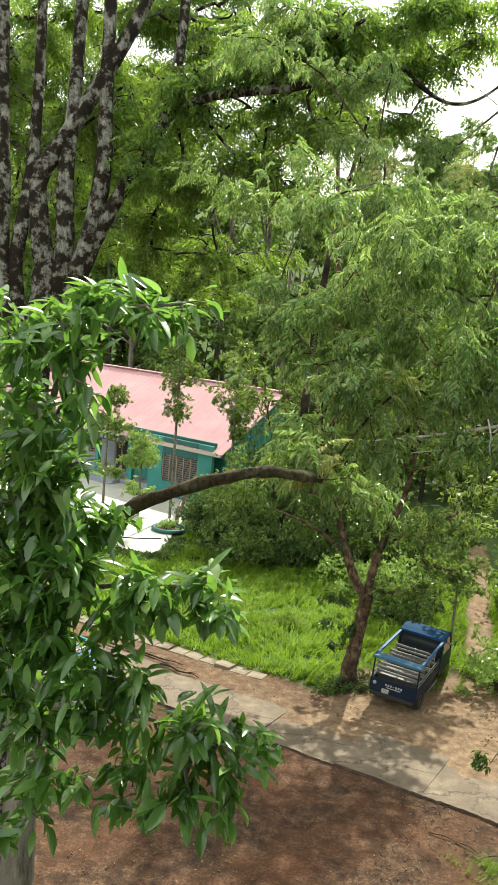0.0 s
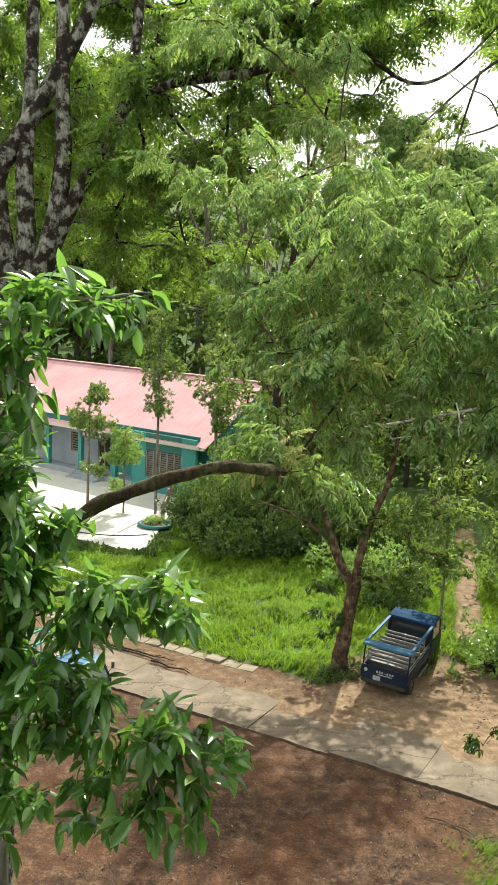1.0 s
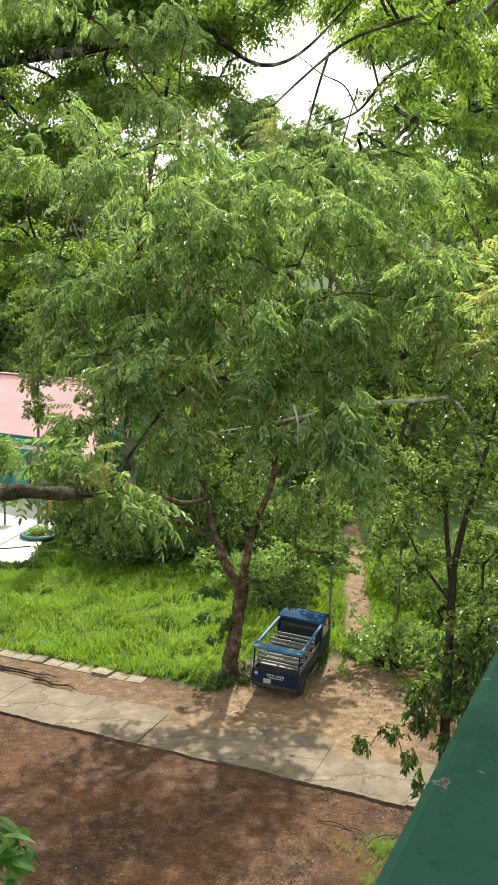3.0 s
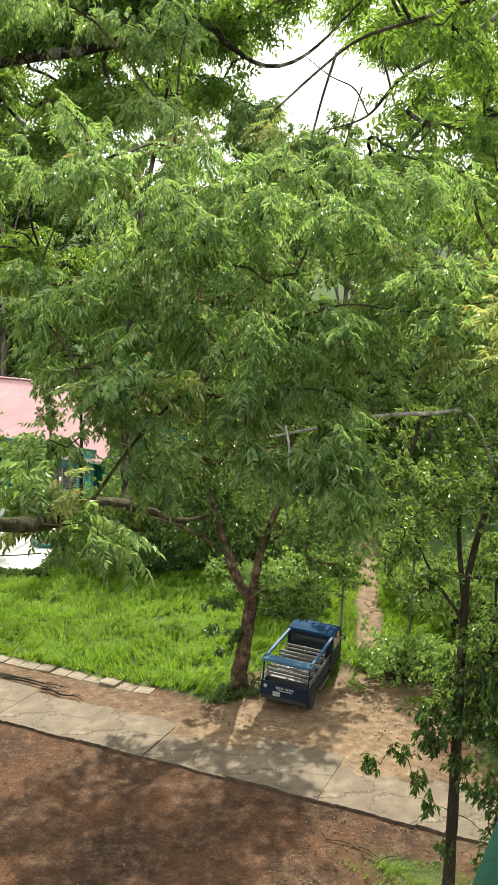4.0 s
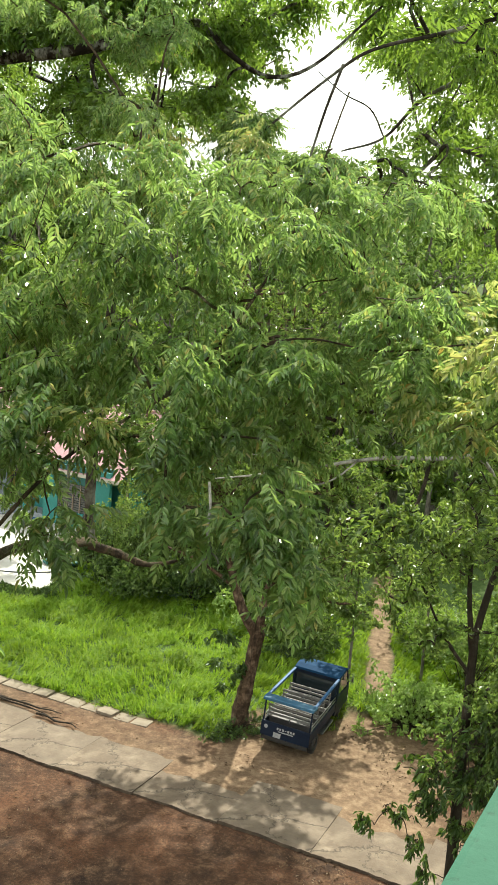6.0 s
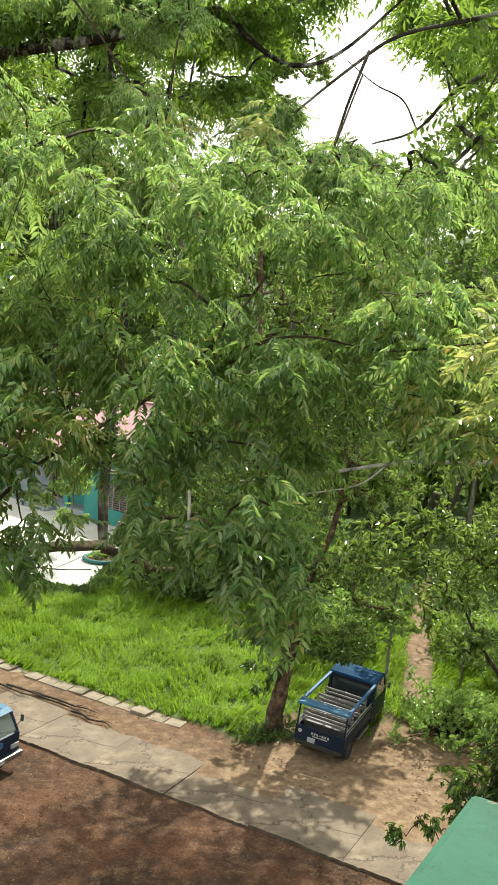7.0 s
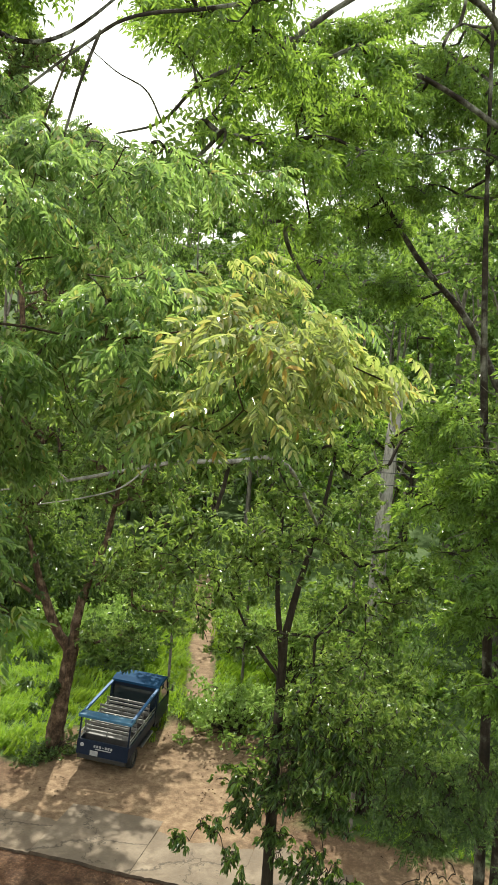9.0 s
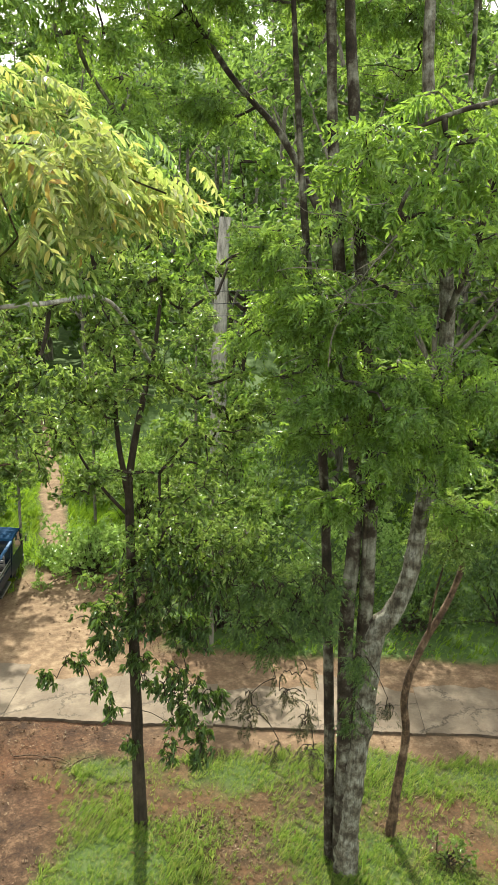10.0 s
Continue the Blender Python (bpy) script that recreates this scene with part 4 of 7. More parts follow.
def build_bench_truck():
    t = tagged(empty("bench_truck", (3.85, 26.05, -0.01), -23.0), "small navy blue open truck with slatted passenger benches", "truck")
    W, H = 1.56, 1.66
    t.matrix_basis = t.matrix_basis @ pose(0, 0, 0, 0, 3.0, 0)
    part("chassis", box((0.8, 4.1, 0.16), (0, 2.1, 0.46), 0.02), SEAT, t)
    part("bed_floor", box((W, 2.75, 0.07), (0, 1.4, 0.62), 0.01), NAVY, t)
    tail = part("tailgate", box((W, 0.05, 0.46), (0, 0.03, 0.72), 0.015), NAVY, t, "dark navy tailgate with a white plate and lettering")
    # unreadable lettering and the plate as plain bars
    for k in range(7):
        part("lettering_bar", box((0.055, 0.006, 0.07 if k != 3 else 0.02), (-0.24 + 0.085 * k, 0.0, 0.80)), WHITE_MARK, tail)
    part("lettering_bar", box((0.48, 0.006, 0.03), (0.02, 0.0, 0.72)), WHITE_MARK, tail)
    part("plate", box((0.24, 0.012, 0.15), (-0.24, -0.004, 0.59), 0.004), WHITE_MARK, tail)
    part("badge", rod((-0.62, 0.004, 0.79), (-0.62, -0.006, 0.79), 0.06, None, 14), WHITE_MARK, tail)
    part("rear_bumper", box((W - 0.1, 0.10, 0.12), (0, 0.02, 0.44), 0.02), DARK_IN, t)
    for x in (-0.66, 0.66):
        part("tail_light", box((0.1, 0.04, 0.07), (x, 0.0, 0.46), 0.012), RED_LENS, t)
    for sx in (-1, 1):
        part("side_panel", box((0.05, 2.72, 0.26), (sx * (W / 2 - 0.025), 1.4, 0.77), 0.012), NAVY, t)
        for z in (0.98, 1.1):
            part("side_rail", rod((sx * (W / 2 - 0.03), 0.08, z), (sx * (W / 2 - 0.03), 2.72, z), 0.018), STEEL, t)
        for y in (0.08, 0.95, 1.85, 2.72):
            part("stanchion", rod((sx * (W / 2 - 0.03), y, 0.88), (sx * (W / 2 - 0.03), y, 1.12), 0.016), STEEL, t)
        part("roof_post", box((0.045, 0.045, H - 0.9), (sx * (W / 2 - 0.04), 0.06, 0.9 + (H - 0.9) / 2), 0.006), NAVY, t)
        part("roof_post", box((0.045, 0.045, H - 0.9), (sx * (W / 2 - 0.04), 2.70, 0.9 + (H - 0.9) / 2), 0.006), NAVY, t)
        part("roof_rail", box((0.085, 2.75, 0.07), (sx * (W / 2 - 0.03), 1.42, H + 0.01), 0.012), BLUE, t, "bright blue roof rail")
        part("fender", box((0.22, 0.85, 0.10), (sx * (W / 2 - 0.12), 0.78, 0.60), 0.03), NAVY, t)
        part("running_board", box((0.16, 1.2, 0.05), (sx * (W / 2 - 0.04), 2.0, 0.38), 0.012), STEEL, t)
    part("rear_roof_panel", box((W + 0.06, 0.36, 0.09), (0, 0.12, H), 0.02), LIGHT_BLUE, t, "faded light blue roof panel over the tail")
    for k, y in enumerate((0.34, 0.98, 1.62, 2.26)):
        bench = empty("bench", (0, y, 0.65))
        bench.parent = t
        part("seat", box((W - 0.16, 0.34, 0.05), (0, 0.16, 0.32), 0.012), SEAT, bench)
        part("seat_box", box((W - 0.24, 0.26, 0.28), (0, 0.17, 0.15), 0.01), SEAT, bench)
        for z in (0.45, 0.58, 0.71):
            part("back_slat", box((W - 0.16, 0.03, 0.075), (0, -0.03 - 0.08 * (z - 0.4), z), 0.008), SLAT, bench)
        for sx in (-1, 0, 1):
            part("back_post", rod((sx * (W / 2 - 0.1), 0.0, 0.28), (sx * (W / 2 - 0.1), -0.06, 0.76), 0.016), STEEL, bench)
    # cab
    cab = empty("cab", (0, 2.82, 0))
    cab.parent = t
    for sx in (-1, 1):
        d = sx * (W / 2 - 0.03)
        part("side_shell", prism([(0.0, 0.42), (0.0, 1.05), (1.44, 1.02), (1.52, 0.9), (1.52, 0.42)], (d - 0.03, d + 0.03), "x"), NAVY, cab)
        part("side_pillar", prism([(0.0, 1.05), (0.0, 1.7), (0.16, 1.7), (0.16, 1.05)], (d - 0.03, d + 0.03), "x"), NAVY, cab)
        part("side_pillar", prism([(1.36, 1.02), (1.44, 1.02), (1.15, 1.64), (1.05, 1.66)], (d - 0.03, d + 0.03), "x"), NAVY, cab)
        part("side_window", prism([(0.16, 1.05), (0.16, 1.66), (1.06, 1.66), (1.36, 1.02)], (d - 0.008, d + 0.008), "x"), GLASS, cab)
        m = part("mirror", box((0.05, 0.10, 0.2), (sx * (W / 2 + 0.14), 1.3, 1.28), 0.02), SEAT, cab)
        part("arm", rod((sx * (W / 2 - 0.02), 1.32, 1.15), (sx * (W / 2 + 0.14), 1.3, 1.24), 0.012), SEAT, m)
        part("head_light", rod((sx * 0.58, 1.5, 0.75), (sx * 0.58, 1.56, 0.75), 0.1, None, 16), WHITE_MARK, cab)
    part("back_panel", box((W - 0.1, 0.05, 0.62), (0, 0.02, 0.74), 0.01), NAVY, cab)
    part("back_frame", box((W - 0.1, 0.05, 0.14), (0, 0.02, 1.64), 0.01), NAVY, cab)
    part("rear_window", box((W - 0.16, 0.012, 0.52), (0, 0.02, 1.31)), GLASS, cab)
    part("roof", prism([(-0.03, 1.68), (0.0, 1.74), (0.3, 1.79), (0.9, 1.77), (1.2, 1.66), (1.16, 1.62), (0.9, 1.70), (0.1, 1.68)], (-W / 2 + 0.0, W / 2 - 0.0), "x"), NAVY_ROOF, cab, "deep blue cab roof")
    part("windscreen", prism([(1.36, 1.03), (1.38, 1.03), (1.13, 1.66), (1.11, 1.66)], (-W / 2 + 0.08, W / 2 - 0.08), "x"), GLASS, cab)
    part("front_panel", box((W - 0.06, 0.06, 0.62), (0, 1.5, 0.72), 0.03), NAVY, cab)
    part("front_bumper", box((W + 0.02, 0.14, 0.16), (0, 1.58, 0.46), 0.03), STEEL, cab)
    part("dashboard", box((W - 0.14, 0.3, 0.3), (0, 1.2, 0.92), 0.03), DARK_IN, cab)
    part("cab_floor", box((W - 0.1, 1.46, 0.05), (0, 0.76, 0.45), 0.0), DARK_IN, cab)
    part("cab_seat", box((W - 0.2, 0.5, 0.5), (0, 0.4, 0.75), 0.04), SEAT, cab)
    for x in (-W / 2 + 0.1, W / 2 - 0.1):
        wheel(t, x, 0.78, 0.30, 0.19)
        wheel(t, x, 3.62, 0.30, 0.19)


def build_cab_truck():
    at = on_road(-6.6, -1.83)
    t = tagged(empty("cab_truck", at, ROAD_TURN - 90.0), "small dark blue cab-over truck with green canopy frame", "truck")
    # nose at y = 0, tail towards -y
    W = 1.52
    cab = empty("cab", (0, 0, 0))
    cab.parent = t
    part("lower_body", box((W, 1.42, 0.62), (0, -0.72, 0.72), 0.06), NAVY, cab)
    for sx in (-1, 1):
        d = sx * (W / 2 - 0.03)
        part("side_pillar", prism([(-1.40, 1.0), (-1.40, 1.52), (-1.24, 1.54), (-1.24, 1.0)], (d - 0.03, d + 0.03), "x"), NAVY, cab)
        part("side_pillar", prism([(-0.16, 1.0), (-0.06, 1.0), (-0.36, 1.52), (-0.46, 1.52)], (d - 0.03, d + 0.03), "x"), NAVY, cab)
        part("side_window", prism([(-1.24, 1.03), (-0.17, 1.03), (-0.46, 1.48), (-1.24, 1.48)], (d - 0.006, d + 0.006), "x"), GLASS, cab)
        m = part("mirror", box((0.06, 0.09, 0.2), (sx * (W / 2 + 0.17), -0.12, 1.30), 0.02), SEAT, cab)
        part("arm", rod((sx * (W / 2 - 0.02), -0.15, 1.12), (sx * (W / 2 + 0.17), -0.12, 1.26), 0.012), SEAT, m)
        part("head_light", box((0.3, 0.05, 0.13), (sx * 0.55, 0.0, 0.68), 0.02), WHITE_MARK, cab)
        part("wiper", rod((sx * 0.3 - 0.25, -0.07, 1.06), (sx * 0.3 + 0.15, -0.13, 1.2), 0.008), SEAT, cab)
    part("roof", prism([(-1.44, 1.48), (-1.42, 1.56), (-1.2, 1.60), (-0.5, 1.58), (-0.32, 1.50), (-0.40, 1.46), (-1.2, 1.52)], (-W / 2, W / 2), "x"), LIGHT_BLUE, cab, "faded light blue cab roof")
    for k in range(5):
        part("roof_rib", box((0.05, 0.8, 0.02), (-0.5 + 0.25 * k, -0.9, 1.595), 0.006), LIGHT_BLUE, cab)
    # Pale, mostly metallic colour stands in for sky reflected in the windscreen.
    part("windscreen", prism([(-0.10, 1.02), (-0.08, 1.02), (-0.37, 1.48), (-0.39, 1.48)], (-W / 2 + 0.08, W / 2 - 0.08), "x"), simple("painted_sky_glass", (0.40, 0.44, 0.46), (0.34, 0.38, 0.40), 2.0, 0.08, 0.75, 0.02), cab)
    part("back_panel", box((W - 0.08, 0.04, 0.82), (0, -1.42, 1.11)), NAVY, cab)
    part("bumper", box((W + 0.04, 0.14, 0.17), (0, 0.04, 0.42), 0.04), STEEL, cab)
    part("plate", box((0.34, 0.012, 0.12), (0.1, 0.12, 0.43), 0.003), WHITE_MARK, cab)
    part("emblem", rod((0.0, 0.0, 0.86), (0.0, 0.015, 0.86), 0.09, None, 18), LIGHT_BLUE, cab)
    part("bed_floor", box((W + 0.06, 2.6, 0.08), (0, -2.85, 0.68), 0.01), NAVY, t)
    part("chassis", box((0.7, 4.0, 0.14), (0, -2.1, 0.5), 0.02), SEAT, t)
    for sx in (-1, 1):
        part("side_panel", box((0.05, 2.6, 0.34), (sx * (W / 2 + 0.01), -2.85, 0.9), 0.012), NAVY, t)
        part("canopy_rail", box((0.07, 2.9, 0.06), (sx * (W / 2 + 0.02), -2.75, 1.83), 0.012), TURQUOISE, t, "green canopy rail")
        for y in (-1.56, -2.8, -4.1):
            part("canopy_post", rod((sx * (W / 2 + 0.01), y, 0.9), (sx * (W / 2 + 0.01), y, 1.83), 0.02), TURQUOISE, t)
    for y in (-1.36, -2.1, -2.8, -3.5, -4.18):
        part("canopy_bow", box((W + 0.1, 0.06, 0.05), (0, y, 1.86), 0.01), TURQUOISE, t)
    part("roof_rack", box((1.1, 0.05, 0.05), (0, -1.3, 1.72), 0.01), STEEL, t)
    for k, y in enumerate((-2.0, -2.7, -3.4)):
        bench = empty("bench", (0, y, 0.72))
        bench.parent = t
        part("seat", box((W - 0.2, 0.34, 0.06), (0, 0, 0.34), 0.012), SLAT, bench)
        part("backrest", box((W - 0.2, 0.05, 0.3), (0, -0.2, 0.6), 0.012), SEAT, bench)
    for x in (-W / 2 + 0.1, W / 2 - 0.1):
        wheel(t, x, -0.62, 0.29, 0.18)
        wheel(t, x, -3.2, 0.29, 0.18)


build_bench_truck()
build_cab_truck()


# ---- trees ----
RNG = np.random.default_rng(5)
FROND_NEAR = [frond(7, 0.041, 0.0142, 0.165, 0.4, RNG, 0, 0.45) for _ in range(12)]
FROND_MID = [frond(6, 0.076, 0.027, 0.30, 0.3, RNG, 1, 0.3) for _ in range(5)]
FROND_FINE = [frond(6, 0.056, 0.021, 0.24, 0.3, RNG, 1, 0.3) for _ in range(5)]
GLOSSY_LEAVES = [leaf(RNG.uniform(0.09, 0.14), RNG.uniform(0.035, 0.047), RNG.uniform(0.05, 0.35), RNG.uniform(0.2, 0.6), 5) for _ in range(12)]
TUFT_MID = [bouquet(6, 0.13, 0.05, RNG, 1.2, 0.3, 1) for _ in range(6)]
TUFT_WHORL = [bouquet(6, 0.19, 0.07, RNG, 1.35, 0.5, 0) for _ in range(6)]
TUFT_FAR = [bouquet(5, 0.32, 0.16, RNG, 1.5, 0.3, 1) for _ in range(5)]
TUFT_VERYFAR = [bouquet(7, 0.5, 0.26, RNG, 1.5, 0.3, 1) for _ in range(5)]

# broad-leaved tree beside the balcony
BROADLEAF_CLUMPS_A = [(-0.93, 2.85, 12.17, 0.34, 0.25, 0.2, 50), (-0.52, 2.83, 12.27, 0.28, 0.2, 0.12, 30), (-0.97, 2.8, 11.78, 0.32, 0.25, 0.26, 46), (-0.98, 2.75, 11.42, 0.26, 0.25, 0.26, 36), (-0.72, 2.66, 11.06, 0.36, 0.22, 0.2, 46), (-0.30, 2.68, 11.13, 0.28, 0.2, 0.12, 40), (-0.9, 2.6, 10.66, 0.26, 0.22, 0.34, 46), (-0.55, 2.58, 10.52, 0.24, 0.2, 0.26, 30), (-0.10, 2.58, 10.55, 0.28, 0.2, 0.17, 36), (-0.08, 2.55, 10.28, 0.15, 0.15, 0.12, 14), (-0.85, 2.55, 10.25, 0.22, 0.2, 0.2, 22), (-0.86, 2.72, 11.62, 0.22, 0.18, 0.16, 24)]
BROADLEAF_CLUMPS_B = [(-0.80, 2.7, 11.5, 0.16, 0.16, 0.12, 14), (-0.93, 2.7, 11.38, 0.2, 0.18, 0.14, 20), (-0.80, 2.7, 11.26, 0.16, 0.16, 0.12, 14), (-0.88, 2.7, 11.1, 0.18, 0.16, 0.12, 16), (-1.0, 2.7, 11.15, 0.3, 0.22, 0.3, 44), (-0.75, 2.7, 11.35, 0.22, 0.2, 0.14, 20), (-0.62, 2.62, 10.8, 0.26, 0.2, 0.12, 24), (-0.95, 2.6, 10.85, 0.26, 0.2, 0.2, 30), (-0.40, 2.55, 10.32, 0.14, 0.15, 0.12, 12), (-1.5, 3.6, 11.4, 0.4, 0.5, 1.0, 60)]
tree((-1.35, 3.9, 0), [
    ([(-1.35, 3.9, 0), (-1.24, 3.75, 5), (-1.24, 3.72, 9), (-1.30, 3.9, 10.4), (-1.3, 3.8, 11.5), (-1.2, 3.4, 12.2)], [0.13, 0.085, 0.02]),
    ([(-1.27, 3.8, 9.8), (-0.95, 3.2, 10.3), (-0.5, 2.75, 10.55), (-0.1, 2.6, 10.5)], [0.022, 0.007]),
    ([(-1.3, 3.85, 10.5), (-1.0, 3.1, 10.9), (-0.6, 2.75, 11.1), (-0.25, 2.7, 11.15)], [0.022, 0.006]),
    ([(-1.3, 3.85, 11.3), (-1.0, 3.1, 11.8), (-0.8, 2.85, 12.2), (-0.4, 2.85, 12.3)], [0.022, 0.006]),
    ([(-1.27, 3.8, 9.6), (-1.0, 3.0, 10.0), (-0.8, 2.6, 10.3)], [0.018, 0.006]),
], thinned(BROADLEAF_CLUMPS_A + BROADLEAF_CLUMPS_B, 0.78),
    GLOSSY_LEAVES, LEAF_GLOSSY, BARK_GREY, 101, (0.7, 1.15), 8, 0.11, 0.42, 0.0035, 10, "slim pale-trunked tree with large glossy pointed leaves", level=0.8, smooth=True, clump=1)

# leaning pinnate tree in front of the balcony
LEANING_LIMBS_A = [([(-2.3, 3.9, 0), (-2.2, 3.8, 6), (-1.7, 3.6, 10.2), (-0.79, 3.48, 11.16), (-0.46, 3.36, 11.39), (-0.07, 3.36, 11.53), (0.18, 3.42, 11.52), (0.28, 4.2, 11.38), (0.12, 6.2, 11.0), (0.2, 8.4, 10.5)], [0.11, 0.09, 0.055, 0.038, 0.032, 0.028, 0.026, 0.026, 0.03, 0.045]), ([(0.2, 8.3, 10.5), (0.45, 8.2, 10.47), (0.7, 8.1, 10.42), (0.95, 8.0, 10.5)], [0.045, 0.03, 0.012]), ([(0.28, 4.2, 11.38), (0.6, 4.5, 11.8), (1.1, 4.9, 12.2), (1.5, 5.6, 12.9), (1.75, 5.9, 13.7)], [0.008, 0.007, 0.004])]
LEANING_LIMBS_B = [([(1.1, 4.9, 12.2), (1.5, 4.75, 12.36), (1.9, 4.8, 12.34), (2.4, 4.55, 12.42), (2.8, 4.35, 12.28)], [0.005, 0.003]), ([(0.28, 4.2, 11.4), (0.2, 4.6, 12.0), (-0.1, 5.2, 12.4), (0.1, 5.8, 13.2)], [0.008, 0.004])]
LEANING_CLUMPS_A = [(1.3, 5.1, 12.3, 1.0, 0.7, 0.55, 59), (0.9, 5.9, 13.0, 1.1, 0.8, 0.5, 68), (2.0, 6.2, 13.0, 0.8, 0.8, 0.6, 52), (1.9, 8.0, 13.5, 0.4, 0.4, 0.2, 18), (1.3, 8.0, 13.5, 0.45, 0.4, 0.22, 20), (1.75, 8.0, 13.15, 0.45, 0.4, 0.22, 20), (2.2, 8.0, 13.4, 0.4, 0.4, 0.2, 16), (0.15, 8.0, 14.4, 0.55, 0.7, 0.4, 32), (-0.3, 7.6, 14.6, 0.9, 0.9, 0.5, 50), (0.45, 4.5, 11.85, 0.25, 0.2, 0.18, 10), (0.62, 4.35, 11.62, 0.14, 0.15, 0.10, 6), (0.27, 3.8, 11.5, 0.16, 0.2, 0.2, 11)]
LEANING_CLUMPS_B = [(0.2, 4.1, 11.74, 0.14, 0.15, 0.08, 7), (0.40, 3.4, 11.42, 0.17, 0.15, 0.17, 6), (0.22, 5.0, 12.2, 0.37, 0.25, 0.21, 14), (0.6, 4.5, 12.08, 0.3, 0.25, 0.17, 13), (0.84, 4.4, 12.0, 0.16, 0.2, 0.10, 6), (1.3, 5.05, 12.25, 0.39, 0.3, 0.23, 16), (1.6, 4.45, 11.74, 0.25, 0.25, 0.17, 12), (1.3, 4.45, 11.6, 0.3, 0.25, 0.17, 13), (0.75, 5.1, 12.84, 0.41, 0.3, 0.23, 16), (1.5, 4.9, 12.1, 0.34, 0.3, 0.21, 14), (1.95, 5.05, 12.5, 0.34, 0.3, 0.2, 13), (1.0, 5.2, 12.55, 0.39, 0.3, 0.21, 16)]
LEANING_CLUMPS_C = [(2.4, 4.4, 12.08, 0.28, 0.2, 0.16, 9), (2.2, 5.4, 12.44, 0.39, 0.3, 0.21, 16), (1.33, 4.1, 11.7, 0.23, 0.2, 0.16, 9), (2.0, 6.0, 12.5, 0.41, 0.35, 0.23, 16), (1.7, 4.3, 11.42, 0.18, 0.16, 0.14, 6), (0.65, 4.95, 12.75, 0.3, 0.25, 0.21, 12), (1.75, 4.8, 12.28, 0.3, 0.25, 0.17, 12), (2.1, 4.9, 12.32, 0.3, 0.25, 0.17, 12), (1.05, 4.75, 12.0, 0.34, 0.25, 0.21, 13), (1.0, 4.7, 12.3, 0.34, 0.25, 0.21, 13), (1.6, 5.2, 12.65, 0.37, 0.3, 0.21, 13), (0.35, 5.2, 12.55, 0.34, 0.3, 0.21, 13)]
LEANING_CLUMPS_D = [(0.35, 5.2, 12.0, 0.23, 0.25, 0.17, 7), (1.4, 4.6, 11.9, 0.28, 0.25, 0.17, 10), (2.0, 5.4, 12.4, 0.34, 0.3, 0.21, 10), (2.6, 5.3, 12.5, 0.34, 0.3, 0.21, 10), (0.0, 5.3, 12.55, 0.46, 0.4, 0.24, 16), (0.2, 5.6, 12.95, 0.52, 0.4, 0.28, 17), (1.3, 5.7, 12.95, 0.57, 0.5, 0.31, 15), (1.4, 6.3, 13.2, 0.57, 0.5, 0.24, 19), (0.6, 6.0, 13.3, 0.57, 0.5, 0.31, 17), (-0.4, 6.2, 13.3, 0.57, 0.6, 0.34, 17), (1.9, 6.9, 13.0, 0.63, 0.6, 0.34, 19), (1.5, 5.7, 12.15, 0.52, 0.4, 0.34, 10)]
LEANING_CLUMPS_E = [(1.05, 8.5, 14.05, 0.4, 0.4, 0.2, 26), (1.35, 8.5, 13.95, 0.4, 0.4, 0.2, 26), (1.65, 8.5, 13.8, 0.4, 0.4, 0.22, 26), (1.95, 8.5, 13.85, 0.35, 0.4, 0.25, 24), (0.9, 5.5, 12.1, 0.52, 0.4, 0.34, 8), (2.3, 6.2, 12.35, 0.45, 0.5, 0.2, 14), (0.3, 7.2, 13.7, 0.45, 0.6, 0.3, 14)]
PINNATE = tree((-2.3, 3.9, 0), LEANING_LIMBS_A + LEANING_LIMBS_B, thinned(LEANING_CLUMPS_A + LEANING_CLUMPS_B + LEANING_CLUMPS_C + LEANING_CLUMPS_D + LEANING_CLUMPS_E, 0.70),
    FROND_NEAR, LEAF_PINNATE, BARK_MOSS, 102, (0.65, 1.15), 10, 0.26, 0.38, 0.0025, 10, "leaning tree with a mossy limb and drooping feathered leaves", wobble=0.12, level=0.75, spray=True, clump=8, loose=0.24)


v, t = tube(smooth_path([(0.2, 8.3, 10.5), (0.17, 8.32, 10.8), (0.16, 8.35, 11.3), (0.2, 8.4, 12.2), (0.3, 8.3, 13.2), (0.5, 8.0, 14.2)], 6) - np.array((-2.3, 3.9, 0)), [0.042, 0.045, 0.035, 0.012], 10, 0.05, np.random.default_rng(33))
link_mesh("limb", tri_mesh("limb", v, t, True), BARK_LICHEN, PINNATE, "upright pale grey limb")


for p, r in (([(1.191, 4.268, 11.797), (1.203, 4.200, 11.713), (1.200, 4.161, 11.633), (1.218, 4.114, 11.569), (1.188, 4.082, 11.537), (1.156, 4.058, 11.502)], [0.0055, 0.006, 0.003]), ([(1.218, 4.114, 11.569), (1.243, 4.100, 11.550), (1.252, 4.092, 11.521)], [0.004, 0.002])):
    v, t = tube(smooth_path(p, 4) - np.array((-2.3, 3.9, 0)), r, 6)
    link_mesh("dead_twig", tri_mesh("dead_twig", v, t, True), DEADWOOD, PINNATE, "bare bleached dead twig")


